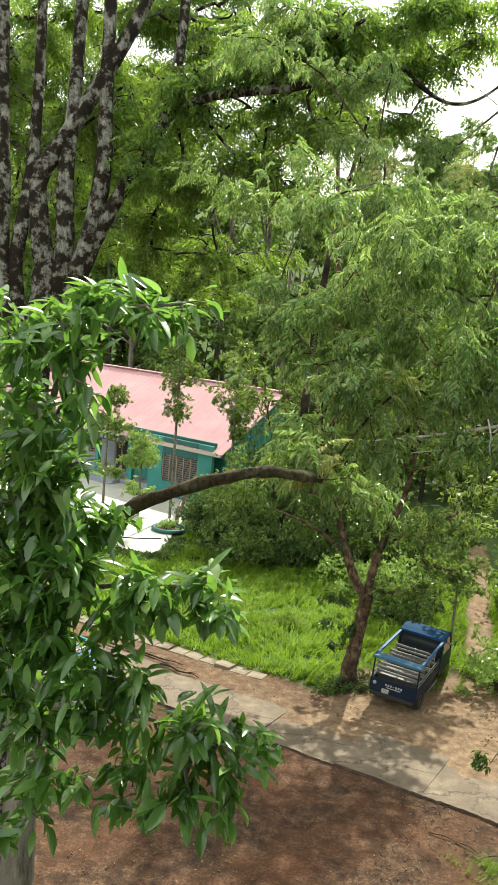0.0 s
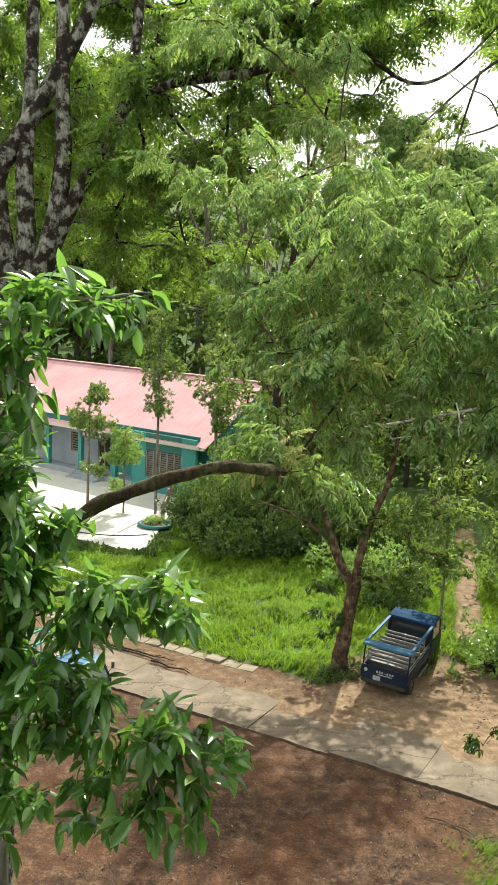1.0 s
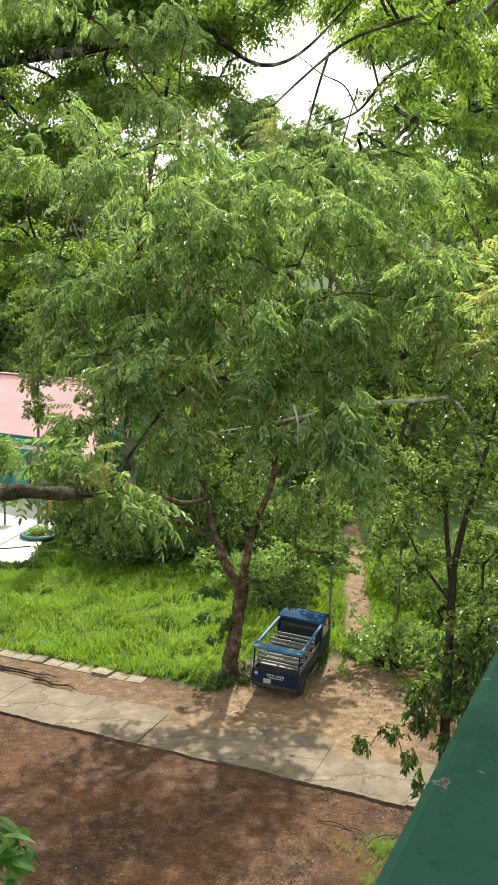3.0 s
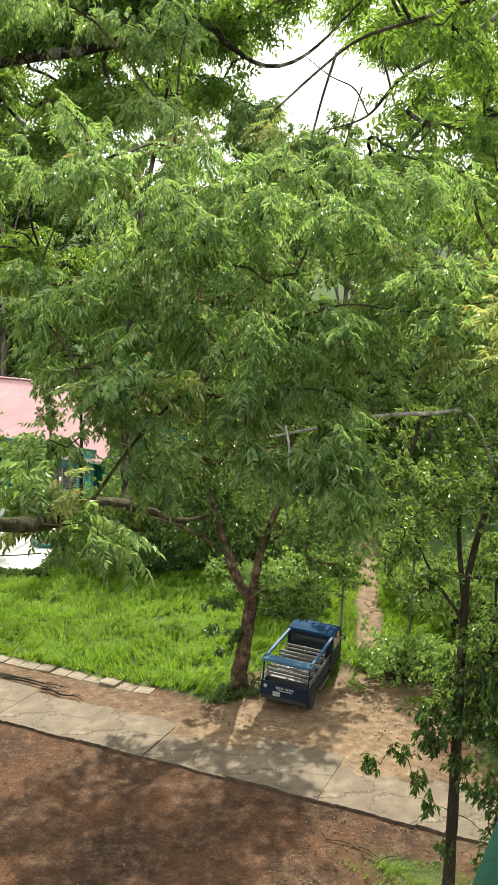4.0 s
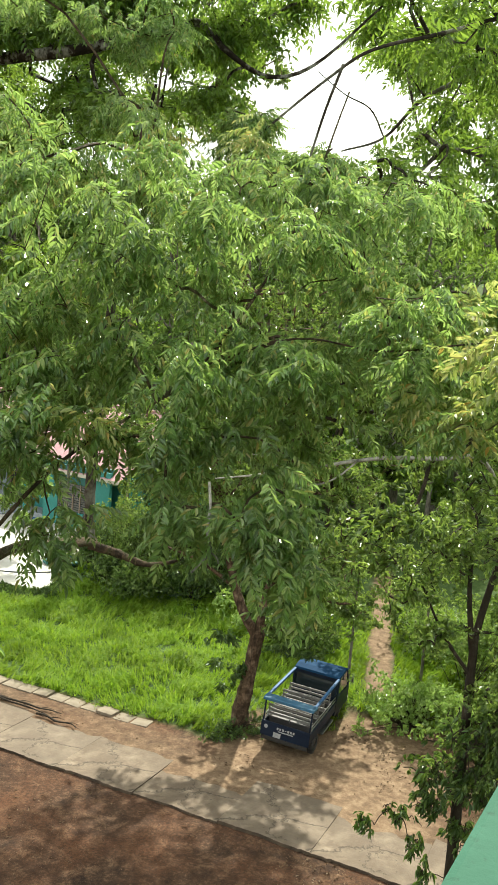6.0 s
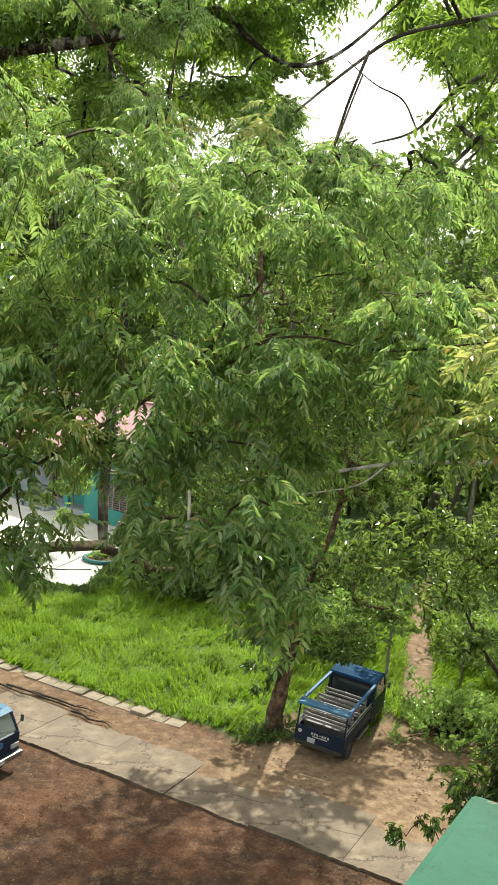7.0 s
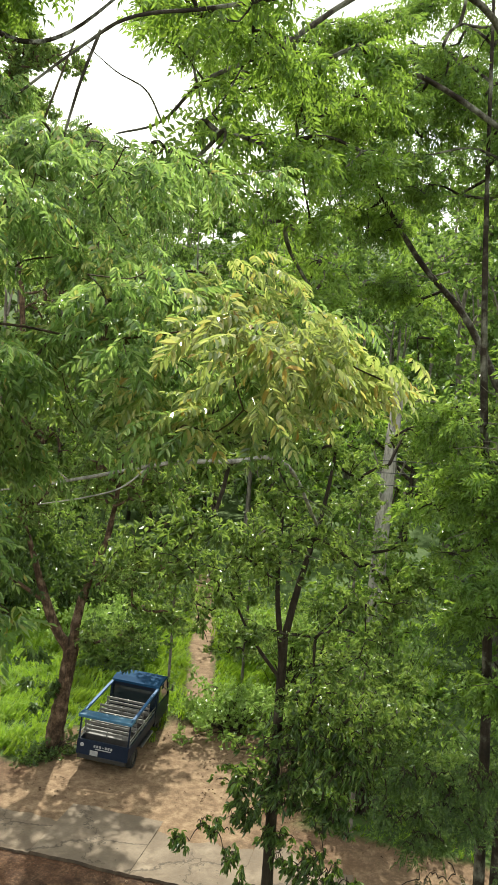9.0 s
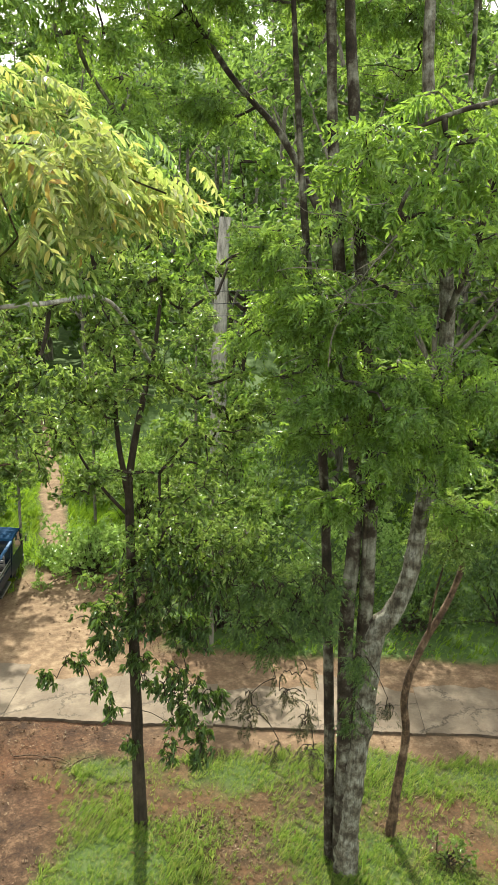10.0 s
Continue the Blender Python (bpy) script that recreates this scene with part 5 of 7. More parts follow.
def more_leaves(root, name, lobes, templates, mat, seed, count, fall, size, label, limbs=(), clump=6):
    """Leaves of another colour on a tree that stands already."""
    rng = np.random.default_rng(seed)
    tips, mids = in_lobes(lobes, rng, clump)
    base = np.array(root.matrix_basis.translation)
    at = np.repeat(tips - base, count, 0) + rng.normal(0, 0.05, (len(tips) * count, 3))
    d = np.concatenate([shoot(t - m, np.zeros(3), count, fall, rng) for t, m in zip(tips, mids)])
    v, t = strewn(templates, at, d, rng.uniform(*size, len(at)), rng, 0.75)
    tagged(link_mesh(name, tri_mesh(name, v, t), mat, root, label), kind="stuff")
    if len(limbs):  # twigs from the nearest limb, or from a tip that stands nearer to it
        nodes, pieces = np.array(limbs, float), []
        for tip in tips[np.argsort([np.min(((np.array(limbs) - p) ** 2).sum(1)) for p in tips])]:
            a = nodes[np.argmin(((nodes - tip) ** 2).sum(1))]
            nodes = np.concatenate([nodes, [tip]])
            pieces.append(tube(smooth_path([a, (a + tip) / 2 + [0, 0, 0.06], tip], 2) - base, [0.011, 0.006], 4))
        v, t = merged(pieces)
        tagged(link_mesh("branchwork", tri_mesh("branchwork", v, t), BARK_DARK, root), kind="stuff")


more_leaves(PINNATE, "young_foliage", [(2.45, 4.5, 12.44, 0.34, 0.3, 0.13, 24), (2.66, 4.4, 12.32, 0.18, 0.2, 0.14, 10), (2.3, 4.4, 12.2, 0.3, 0.2, 0.10, 12), (2.1, 5.2, 12.62, 0.5, 0.35, 0.2, 16), (0.3, 3.8, 11.54, 0.14, 0.18, 0.16, 4), (0.65, 4.35, 11.95, 0.25, 0.25, 0.12, 5), (0.62, 7.2, 13.62, 0.22, 0.2, 0.1, 6), (0.2, 6.6, 13.2, 0.2, 0.2, 0.1, 6), (1.35, 6.6, 13.52, 0.12, 0.15, 0.1, 4)], FROND_NEAR, LEAF_YOUNG, 1021, 6, 0.12, (0.75, 1.15), "yellow and orange tipped young leaves")

# big mottled many-stemmed tree
MOTTLED_LIMBS_A = [([(-3.2, 9.5, 0), (-3.1, 9.3, 6), (-3.0, 9.2, 11), (-2.93, 9.2, 12.4), (-3.1, 9.35, 13.47), (-2.82, 9.46, 14.07), (-2.44, 9.59, 14.81), (-2.0, 9.75, 15.8), (-1.4, 9.9, 17.5)], [0.30, 0.22, 0.12, 0.10, 0.08, 0.04]), ([(-3.0, 9.2, 11.2), (-3.38, 9.16, 12.36), (-3.52, 9.35, 13.63), (-3.64, 9.54, 14.9), (-3.8, 9.7, 17.5)], [0.11, 0.09, 0.06]), ([(-3.0, 9.2, 11.4), (-3.26, 9.18, 12.4), (-3.2, 9.34, 13.46), (-3.19, 9.47, 14.29), (-3.25, 9.7, 17.5)], [0.10, 0.075, 0.05])]
MOTTLED_LIMBS_B = [([(-2.9, 9.2, 11.4), (-2.74, 9.26, 12.73), (-2.8, 9.4, 13.69), (-2.78, 9.55, 14.65), (-2.8, 9.8, 17.5)], [0.12, 0.095, 0.06]), ([(-2.9, 9.2, 11.6), (-2.52, 9.26, 12.69), (-2.38, 9.42, 13.66), (-2.43, 9.57, 14.68), (-2.5, 9.8, 17.5)], [0.125, 0.10, 0.06]), ([(-2.6, 9.25, 12.3), (-2.31, 9.34, 13.12), (-2.08, 9.43, 13.62), (-1.89, 9.49, 13.93), (-1.7, 9.58, 14.49), (-1.63, 9.7, 15.26), (-1.6, 9.9, 17.2)], [0.085, 0.075, 0.05])]
MOTTLED_LIMBS_C = [([(-1.7, 9.55, 14.4), (-1.13, 9.12, 14.54), (-0.27, 8.66, 14.58), (0.41, 8.74, 14.81), (0.74, 8.77, 14.93), (1.0, 8.76, 14.72), (1.36, 8.75, 14.55), (1.75, 8.8, 14.7), (2.3, 9.0, 15.3)], [0.055, 0.045, 0.022, 0.009]), ([(-0.6, 8.9, 14.57), (-0.2, 8.7, 14.9), (0.2, 8.5, 15.3)], [0.02, 0.008]), ([(-1.4, 9.4, 14.5), (-0.9, 9.3, 14.0), (-0.6, 9.2, 13.9), (-0.3, 9.3, 13.5)], [0.02, 0.006])]
S = MOTTLED_LIMBS_A + MOTTLED_LIMBS_B + MOTTLED_LIMBS_C
MOTTLED_CLUMPS_A = [(-2.4, 10.6, 14.3, 0.9, 0.8, 0.7, 60), (-0.85, 9.7, 13.75, 0.7, 0.6, 0.45, 60), (-1.5, 10.8, 13.2, 0.7, 0.6, 0.5, 40), (-0.8, 9.2, 15.3, 0.9, 0.7, 0.5, 50), (0.2, 8.8, 15.15, 0.8, 0.6, 0.35, 44), (0.3, 8.8, 14.3, 0.5, 0.5, 0.3, 26), (1.2, 8.9, 15.45, 0.5, 0.6, 0.3, 40), (-4.0, 11.0, 15.2, 1.0, 0.9, 0.8, 50), (-2.3, 10.7, 16.2, 1.5, 1.0, 0.7, 60), (-1.7, 9.3, 13.8, 0.3, 0.4, 0.5, 24), (-3.8, 12.5, 15.0, 1.2, 0.9, 1.0, 70)]
MOTTLED_CLUMPS_B = [(-1.2, 11.8, 16.6, 1.1, 0.9, 0.6, 44), (-2.0, 12.6, 14.6, 1.2, 0.9, 0.9, 56), (-0.2, 12.2, 14.9, 1.0, 0.9, 0.8, 40), (-4.6, 12.0, 13.4, 0.9, 0.8, 0.7, 40), (-3.0, 12.0, 17.0, 1.5, 0.9, 0.8, 60), (-0.6, 10.2, 14.6, 0.5, 0.5, 0.3, 26), (-5.2, 13.2, 14.4, 1.2, 0.9, 0.9, 80), (-3.2, 13.6, 13.4, 1.2, 0.9, 0.8, 70), (-1.4, 13.4, 13.0, 1.0, 0.9, 0.6, 60), (-4.4, 13.2, 16.2, 1.3, 0.9, 0.9, 60), (-2.2, 13.4, 16.0, 1.3, 0.9, 0.9, 56), (-0.2, 12.8, 15.8, 1.0, 0.9, 0.6, 34)]
MOTTLED_CLUMPS_C = [(0.9, 9.2, 15.0, 0.35, 0.4, 0.3, 26), (-1.2, 10.7, 15.3, 0.6, 0.5, 0.25, 14), (-0.4, 10.7, 15.4, 0.6, 0.5, 0.25, 16), (0.4, 10.8, 15.4, 0.6, 0.5, 0.25, 16), (1.2, 10.8, 15.75, 0.4, 0.4, 0.2, 12), (0.4, 11.2, 15.4, 0.5, 0.4, 0.22, 14), (1.1, 11.0, 15.75, 0.4, 0.4, 0.2, 14)]
MOTTLED_CLUMPS_D = [(-3.2, 11.6, 14.6, 1.0, 0.6, 0.8, 70), (-4.3, 11.8, 15.9, 1.0, 0.6, 0.8, 60), (-2.4, 11.6, 15.9, 0.9, 0.6, 0.6, 50), (-1.25, 9.1, 14.75, 0.5, 0.5, 0.35, 40), (-0.3, 9.0, 14.85, 0.5, 0.5, 0.3, 36), (-5.1, 15.5, 14.4, 1.1, 0.9, 0.9, 70), (-3.7, 15.6, 14.6, 1.0, 0.9, 0.8, 60), (-5.0, 15.5, 16.2, 1.1, 0.9, 0.8, 60), (-3.4, 15.5, 16.4, 1.1, 0.9, 0.7, 60), (-3.1, 15.4, 13.2, 0.9, 0.8, 0.6, 40)]
tree((-3.2, 9.5, 0), S, thinned(MOTTLED_CLUMPS_A + MOTTLED_CLUMPS_B + MOTTLED_CLUMPS_C + MOTTLED_CLUMPS_D, 1.3),
    FROND_FINE, LEAF_FINE, BARK_MOTTLED, 103, (0.95, 1.45), 5, 0.22, 0.45, 0.006, 12, "tall many-stemmed tree with lichen-mottled bark and feathery leaves", wobble=0.05, spray=True, clump=11, loose=0.23)

# tree beside the bench truck
ROADSIDE_CLUMPS = [(1.4, 28.0, 19.9, 0.9, 0.9, 0.8, 60), (-0.1, 28.0, 20.6, 0.9, 0.9, 0.7, 70), (0.5, 28.0, 19.7, 0.9, 0.9, 0.7, 70), (0.1, 28.0, 18.8, 1.0, 0.9, 0.7, 70), (0.9, 28.0, 18.4, 0.9, 0.9, 0.6, 60), (1.3, 28, 8.0, 1.8, 1.6, 1.2, 150), (3.0, 28.2, 9.2, 1.8, 1.6, 1.2, 150), (5.0, 28, 7.9, 1.6, 1.6, 1.2, 140), (4.6, 27.6, 5.6, 1.3, 1.3, 0.7, 100), (1.6, 29.5, 11.2, 2.0, 1.8, 1.3, 130), (4.6, 29.5, 11.2, 2.0, 1.8, 1.3, 130), (3.0, 30.5, 13.6, 2.2, 1.8, 1.2, 110), (-1.0, 29.5, 9.5, 1.7, 1.5, 1.2, 90), (4.2, 27.4, 3.7, 1.0, 0.9, 0.4, 50), (5.5, 27.8, 4.3, 0.9, 0.8, 0.5, 50)]
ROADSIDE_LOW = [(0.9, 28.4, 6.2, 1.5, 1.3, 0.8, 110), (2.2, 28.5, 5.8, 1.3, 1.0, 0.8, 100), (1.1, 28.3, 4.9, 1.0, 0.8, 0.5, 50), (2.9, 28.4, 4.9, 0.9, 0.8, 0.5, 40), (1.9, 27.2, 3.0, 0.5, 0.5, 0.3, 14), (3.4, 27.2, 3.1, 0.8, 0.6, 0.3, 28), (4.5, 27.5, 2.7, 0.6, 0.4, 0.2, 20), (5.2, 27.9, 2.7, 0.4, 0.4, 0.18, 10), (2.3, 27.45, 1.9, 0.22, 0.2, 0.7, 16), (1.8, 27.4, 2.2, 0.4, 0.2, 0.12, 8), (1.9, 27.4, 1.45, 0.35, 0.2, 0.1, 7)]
ROADSIDE = tree((2.45, 27.9, 0), [
    ([(2.62, 27.75, -0.1), (2.60, 27.75, 0.5), (2.72, 27.75, 1.6), (2.85, 27.75, 2.7), (2.92, 27.75, 3.2)], [0.36, 0.25, 0.21, 0.22]),
    ([(2.88, 27.75, 3.0), (2.3, 27.8, 4.0), (1.85, 27.8, 5.3), (1.3, 28, 7)], [0.16, 0.14, 0.05]),
    ([(2.92, 27.75, 3.1), (3.05, 27.85, 4.2), (3.35, 27.95, 5.4), (3.8, 28, 6.6), (4.1, 28, 8.8)], [0.16, 0.12, 0.06]),
    ([(1.3, 28, 6.9), (1.0, 28.2, 12), (0.6, 28.1, 16.5), (0.2, 28, 20)], [0.10, 0.07, 0.03]),
    ([(3.3, 28, 4.8), (4.3, 28, 5.6), (5.6, 28, 6.2)], [0.07, 0.03]),
    ([(2.0, 27.9, 4.6), (0.9, 27.5, 5.4), (-0.4, 27.3, 5.9)], [0.07, 0.03]),
], ROADSIDE_CLUMPS, TUFT_MID, LEAF_MID, BARK_BROWN, 105, (0.9, 1.5), 5, 0.35, 0.3, 0.012, 12, "stout brown-barked forked tree beside the truck", wobble=0.08)
# Lower boughs of the same tree take the darker leaf: shade put into colour.
more_leaves(ROADSIDE, "hanging_foliage", ROADSIDE_LOW, TUFT_WHORL, LEAF_DARK, 1051, 2, 0.9, (0.7, 1.15), "drooping leaves of the lower boughs, coloured darker as shade")

# young tree on the near verge
YOUNG_CLUMPS_A = [(2.4, 12.0, 11.5, 0.8, 0.5, 0.3, 30), (3.0, 11.7, 11.9, 0.8, 0.7, 0.5, 60), (4.0, 12.4, 11.6, 0.8, 0.8, 0.6, 60), (4.6, 13.6, 10.6, 0.8, 0.8, 0.6, 50), (3.2, 12.2, 10.0, 0.8, 0.8, 0.5, 50), (4.8, 14.6, 9.6, 0.9, 0.8, 0.5, 50), (5.9, 15.9, 5.2, 0.9, 0.8, 0.6, 36), (7.3, 15.8, 5.3, 1.0, 0.8, 0.6, 44), (5.0, 16.4, 8.3, 1.0, 0.8, 0.7, 60), (6.2, 16.3, 9.2, 1.0, 0.8, 0.8, 70), (7.3, 15.8, 7.2, 0.9, 0.8, 0.8, 60)]
YOUNG_CLUMPS_B = [(8.0, 16.0, 8.5, 0.9, 0.8, 0.7, 60), (7.6, 15.9, 6.3, 0.8, 0.7, 0.5, 44), (6.3, 15.8, 6.3, 0.9, 0.6, 0.5, 40), (5.6, 16.0, 7.3, 0.8, 0.7, 0.4, 36), (9.4, 17.4, 11.2, 1.1, 0.9, 0.6, 90), (9.7, 16.9, 9.8, 0.9, 0.9, 0.5, 60), (6.5, 16.6, 10.8, 1.2, 1.0, 0.8, 70)]
YOUNG = tree((6.2, 16.25, 0), [
    ([(6.25, 16.25, 0), (6.2, 16.25, 2), (6.15, 16.25, 4.5), (6.1, 16.25, 7.4)], [0.14, 0.11, 0.10, 0.075]),
    ([(6.1, 16.25, 7.3), (6.35, 16.4, 8.4), (6.7, 16.5, 9.7), (6.9, 16.6, 11)], [0.07, 0.05, 0.02]),
    ([(6.1, 16.25, 7.0), (5.95, 16.4, 8.2), (5.95, 16.5, 9.6)], [0.06, 0.025]),
    ([(6.12, 16.25, 6.6), (5.5, 16.2, 7.4), (5.0, 16.1, 8.3)], [0.04, 0.015]),
], YOUNG_CLUMPS_A + YOUNG_CLUMPS_B,
    TUFT_MID, LEAF_MID, BARK_DARK, 106, (0.7, 1.15), 5, 0.28, 0.5, 0.008, 10, "young dark-stemmed tree on the grass verge")

WHORL_CLUMPS_A = [(4.55, 16.6, 3.4, 0.2, 0.2, 0.22, 9), (5.05, 16.4, 3.75, 0.25, 0.2, 0.15, 8), (5.45, 16.2, 3.3, 0.2, 0.2, 0.25, 9), (5.6, 16.1, 2.85, 0.14, 0.2, 0.15, 6), (5.75, 16.1, 4.2, 0.4, 0.3, 0.25, 22), (6.1, 15.9, 3.7, 0.3, 0.3, 0.3, 18), (6.7, 15.7, 3.3, 0.3, 0.3, 0.35, 24), (6.85, 15.7, 2.5, 0.3, 0.3, 0.4, 22), (7.1, 15.6, 3.0, 0.4, 0.3, 0.4, 26)]
WHORL_CLUMPS_B = [(7.35, 15.45, 2.1, 0.25, 0.25, 0.3, 14), (7.15, 15.55, 1.7, 0.2, 0.2, 0.2, 7), (7.55, 15.4, 2.9, 0.2, 0.2, 0.3, 10), (6.0, 16.0, 2.0, 0.15, 0.2, 0.25, 9), (6.7, 15.7, 1.9, 0.2, 0.2, 0.25, 8), (6.25, 15.9, 4.8, 0.7, 0.5, 0.4, 50), (5.5, 16.2, 4.7, 0.4, 0.4, 0.3, 20), (7.0, 15.6, 4.4, 0.6, 0.5, 0.4, 40), (6.5, 15.9, 5.6, 1.0, 0.6, 0.45, 70), (7.4, 15.6, 5.2, 0.7, 0.5, 0.5, 44)]
# Whorls in the darker leaf, painting in the shade they hang in.
more_leaves(YOUNG, "whorled_foliage", thinned(WHORL_CLUMPS_A + WHORL_CLUMPS_B, 2.4), TUFT_WHORL, LEAF_DARK, 1061, 1, 1.6, (0.5, 0.85), "drooping whorls of long leaves, coloured dark as shade", [(6.2, 16.25, z) for z in (2.6, 3.0, 3.4, 3.8, 4.2, 4.6, 5.0)] + [(5.4, 16.3, 4.0), (6.9, 15.8, 3.6), (4.9, 16.5, 3.75)], 2)

for k, (p, r) in enumerate([([(6.6, 16.45, 9.4), (5.2, 13.9, 10.8), (3.77, 11.3, 11.12), (3.07, 11.37, 11.05), (2.32, 11.47, 10.86), (1.7, 11.55, 10.71), (1.19, 11.62, 10.61)], [0.034, 0.027, 0.02, 0.008]), ([(2.9, 11.4, 11.02), (2.6, 11.4, 10.75), (2.2, 11.4, 10.62), (1.7, 11.4, 10.52)], [0.012, 0.006]), ([(2.0, 11.5, 10.8), (1.8, 11.4, 10.95), (1.5, 11.3, 11.0)], [0.009, 0.004])]):
    v, t = tube(smooth_path(p, 6) - np.array((6.2, 16.25, 0)), r, 8, 0.06, np.random.default_rng(40 + k))
    link_mesh("limb", tri_mesh("limb", v, t, True), DEADWOOD, YOUNG, "pale bare bough")

# clump of tall stems on the verge
TALL_LIMBS_A = [([(9.42, 13.62, -0.1), (9.36, 13.66, 2.9), (9.27, 13.7, 5.05), (9.32, 13.67, 6.75), (9.25, 13.7, 8.1), (8.9, 13.85, 11), (8.68, 13.95, 13.5), (8.6, 14.3, 18)], [0.20, 0.14, 0.115, 0.10, 0.06]), ([(9.55, 13.6, -0.1), (9.57, 13.57, 4.05), (9.55, 13.57, 6.86), (9.52, 13.6, 8.3), (9.2, 13.7, 11), (8.99, 13.82, 13.45), (8.85, 13.9, 15.1), (8.8, 14.2, 18.5)], [0.15, 0.125, 0.10, 0.06]), ([(9.31, 13.9, -0.1), (9.19, 13.95, 2.75), (9.07, 14.01, 5.05), (8.96, 14.05, 6.87), (8.85, 14.1, 8.2), (8.7, 14.17, 9.7), (8.45, 14.3, 12), (8.3, 14.6, 15), (8.2, 15.0, 19)], [0.105, 0.085, 0.075, 0.02])]
TALL_LIMBS_B = [([(9.6, 13.56, 4.6), (9.5, 13.5, 5.6), (9.42, 13.5, 6.6), (9.44, 13.5, 8.2)], [0.05, 0.04, 0.03]), ([(8.85, 13.9, 11.5), (8.6, 15.4, 13.2), (8.0, 16.4, 14.3), (7.1, 17.2, 16), (6.2, 17.6, 17.6)], [0.07, 0.05, 0.02]), ([(10.4, 13.2, 10.3), (11.1, 14.0, 12), (11.5, 14.4, 14.5), (11.7, 14.8, 17)], [0.07, 0.03]), ([(8.85, 14.0, 15.5), (7.4, 13.2, 17.2), (5.4, 11.8, 16.8), (3.9, 11.0, 15.6), (3.1, 10.77, 15.07), (2.69, 10.71, 14.6), (2.24, 10.68, 14.41)], [0.06, 0.035, 0.02, 0.008])]
TALL_LIMBS_C = [([(2.69, 10.71, 14.6), (2.5, 10.6, 14.85), (2.2, 10.5, 14.95), (1.9, 10.5, 15.15)], [0.010, 0.004]), ([(3.1, 10.77, 15.07), (2.8, 10.6, 15.3), (2.6, 10.4, 15.3), (2.3, 10.3, 15.6)], [0.011, 0.004]), ([(3.5, 10.9, 15.3), (3.3, 10.8, 14.9), (3.0, 10.7, 14.5), (2.9, 10.7, 14.2)], [0.010, 0.004]), ([(5.4, 11.8, 16.8), (4.2, 10.4, 16.0), (2.9, 9.2, 15.2), (2.2, 8.45, 14.76), (1.83, 8.38, 14.47), (1.2, 8.26, 13.85)], [0.03, 0.016, 0.008]), ([(8.65, 14.1, 15.8), (7.2, 14.8, 16.8), (5.4, 14.6, 17.0), (3.9, 13.7, 16.6), (3.2, 13.0, 16.2)], [0.05, 0.03, 0.01])]
TALL_LIMBS_D = [([(6.4, 14.7, 16.9), (5.8, 14.7, 16.2), (4.8, 15.2, 15.7)], [0.02, 0.007]), ([(10.45, 13.2, 10.3), (10.1, 12.0, 12.0), (8.6, 9.8, 13.2), (7.4, 8.75, 13.15), (6.8, 8.8, 12.95), (6.4, 8.9, 12.75)], [0.06, 0.04, 0.025, 0.01]), ([(1.95, 8.4, 14.6), (1.83, 8.3, 14.2), (1.73, 8.26, 13.77)], [0.013, 0.009])]
TALL_CLUMPS_A = [(3.3, 13.9, 16.7, 0.7, 0.6, 0.3, 24), (9.7, 17.8, 17.4, 1.0, 0.8, 0.6, 44), (10.6, 17.6, 17.2, 1.0, 0.8, 0.6, 44), (11.4, 17.3, 17.4, 1.0, 0.8, 0.7, 44), (10.0, 17.6, 16.1, 0.9, 0.8, 0.5, 36), (11.0, 17.2, 15.7, 0.9, 0.8, 0.5, 36), (8.4, 18.1, 18.3, 1.0, 0.8, 0.6, 40), (9.4, 17.9, 18.2, 1.0, 0.8, 0.6, 40), (4.2, 13.8, 16.5, 0.7, 0.6, 0.35, 26), (5.3, 14.6, 17.0, 0.8, 0.7, 0.5, 36), (6.1, 14.5, 17.2, 0.8, 0.7, 0.5, 36), (5.3, 14.6, 16.2, 0.7, 0.6, 0.3, 24)]
TALL_CLUMPS_B = [(3.0, 9.8, 15.1, 0.5, 0.5, 0.2, 12), (3.35, 10.2, 14.6, 0.5, 0.5, 0.25, 10), (6.3, 14.4, 16.1, 0.7, 0.6, 0.4, 30), (5.4, 15.5, 15.6, 0.6, 0.6, 0.3, 16), (7.2, 15.2, 15.4, 0.8, 0.7, 0.5, 36), (3.5, 12.9, 16.4, 0.5, 0.5, 0.3, 18), (3.9, 12.8, 15.3, 0.5, 0.5, 0.25, 14), (3.6, 10.4, 15.2, 0.5, 0.5, 0.25, 18), (4.0, 10.6, 14.4, 0.5, 0.5, 0.25, 16), (4.4, 10.8, 15.5, 0.6, 0.5, 0.3, 22), (3.5, 10.5, 13.9, 0.4, 0.4, 0.2, 10)]
TALL_CLUMPS_C = [(4.3, 11.2, 13.8, 0.5, 0.5, 0.25, 14), (5.2, 11.6, 15.6, 0.6, 0.5, 0.3, 20), (2.2, 8.9, 15.5, 0.5, 0.5, 0.2, 14), (2.9, 9.4, 15.75, 0.6, 0.6, 0.3, 30), (3.4, 10.6, 15.6, 0.6, 0.6, 0.4, 30), (4.1, 11.2, 15.2, 0.6, 0.7, 0.5, 26), (4.8, 11.8, 14.6, 0.6, 0.7, 0.6, 26), (4.6, 12.6, 13.4, 0.7, 0.7, 0.5, 26), (7.5, 13.0, 9.6, 0.7, 0.7, 0.35, 40), (8.5, 12.7, 9.9, 0.7, 0.7, 0.35, 44), (9.4, 12.3, 9.5, 0.7, 0.7, 0.4, 44)]
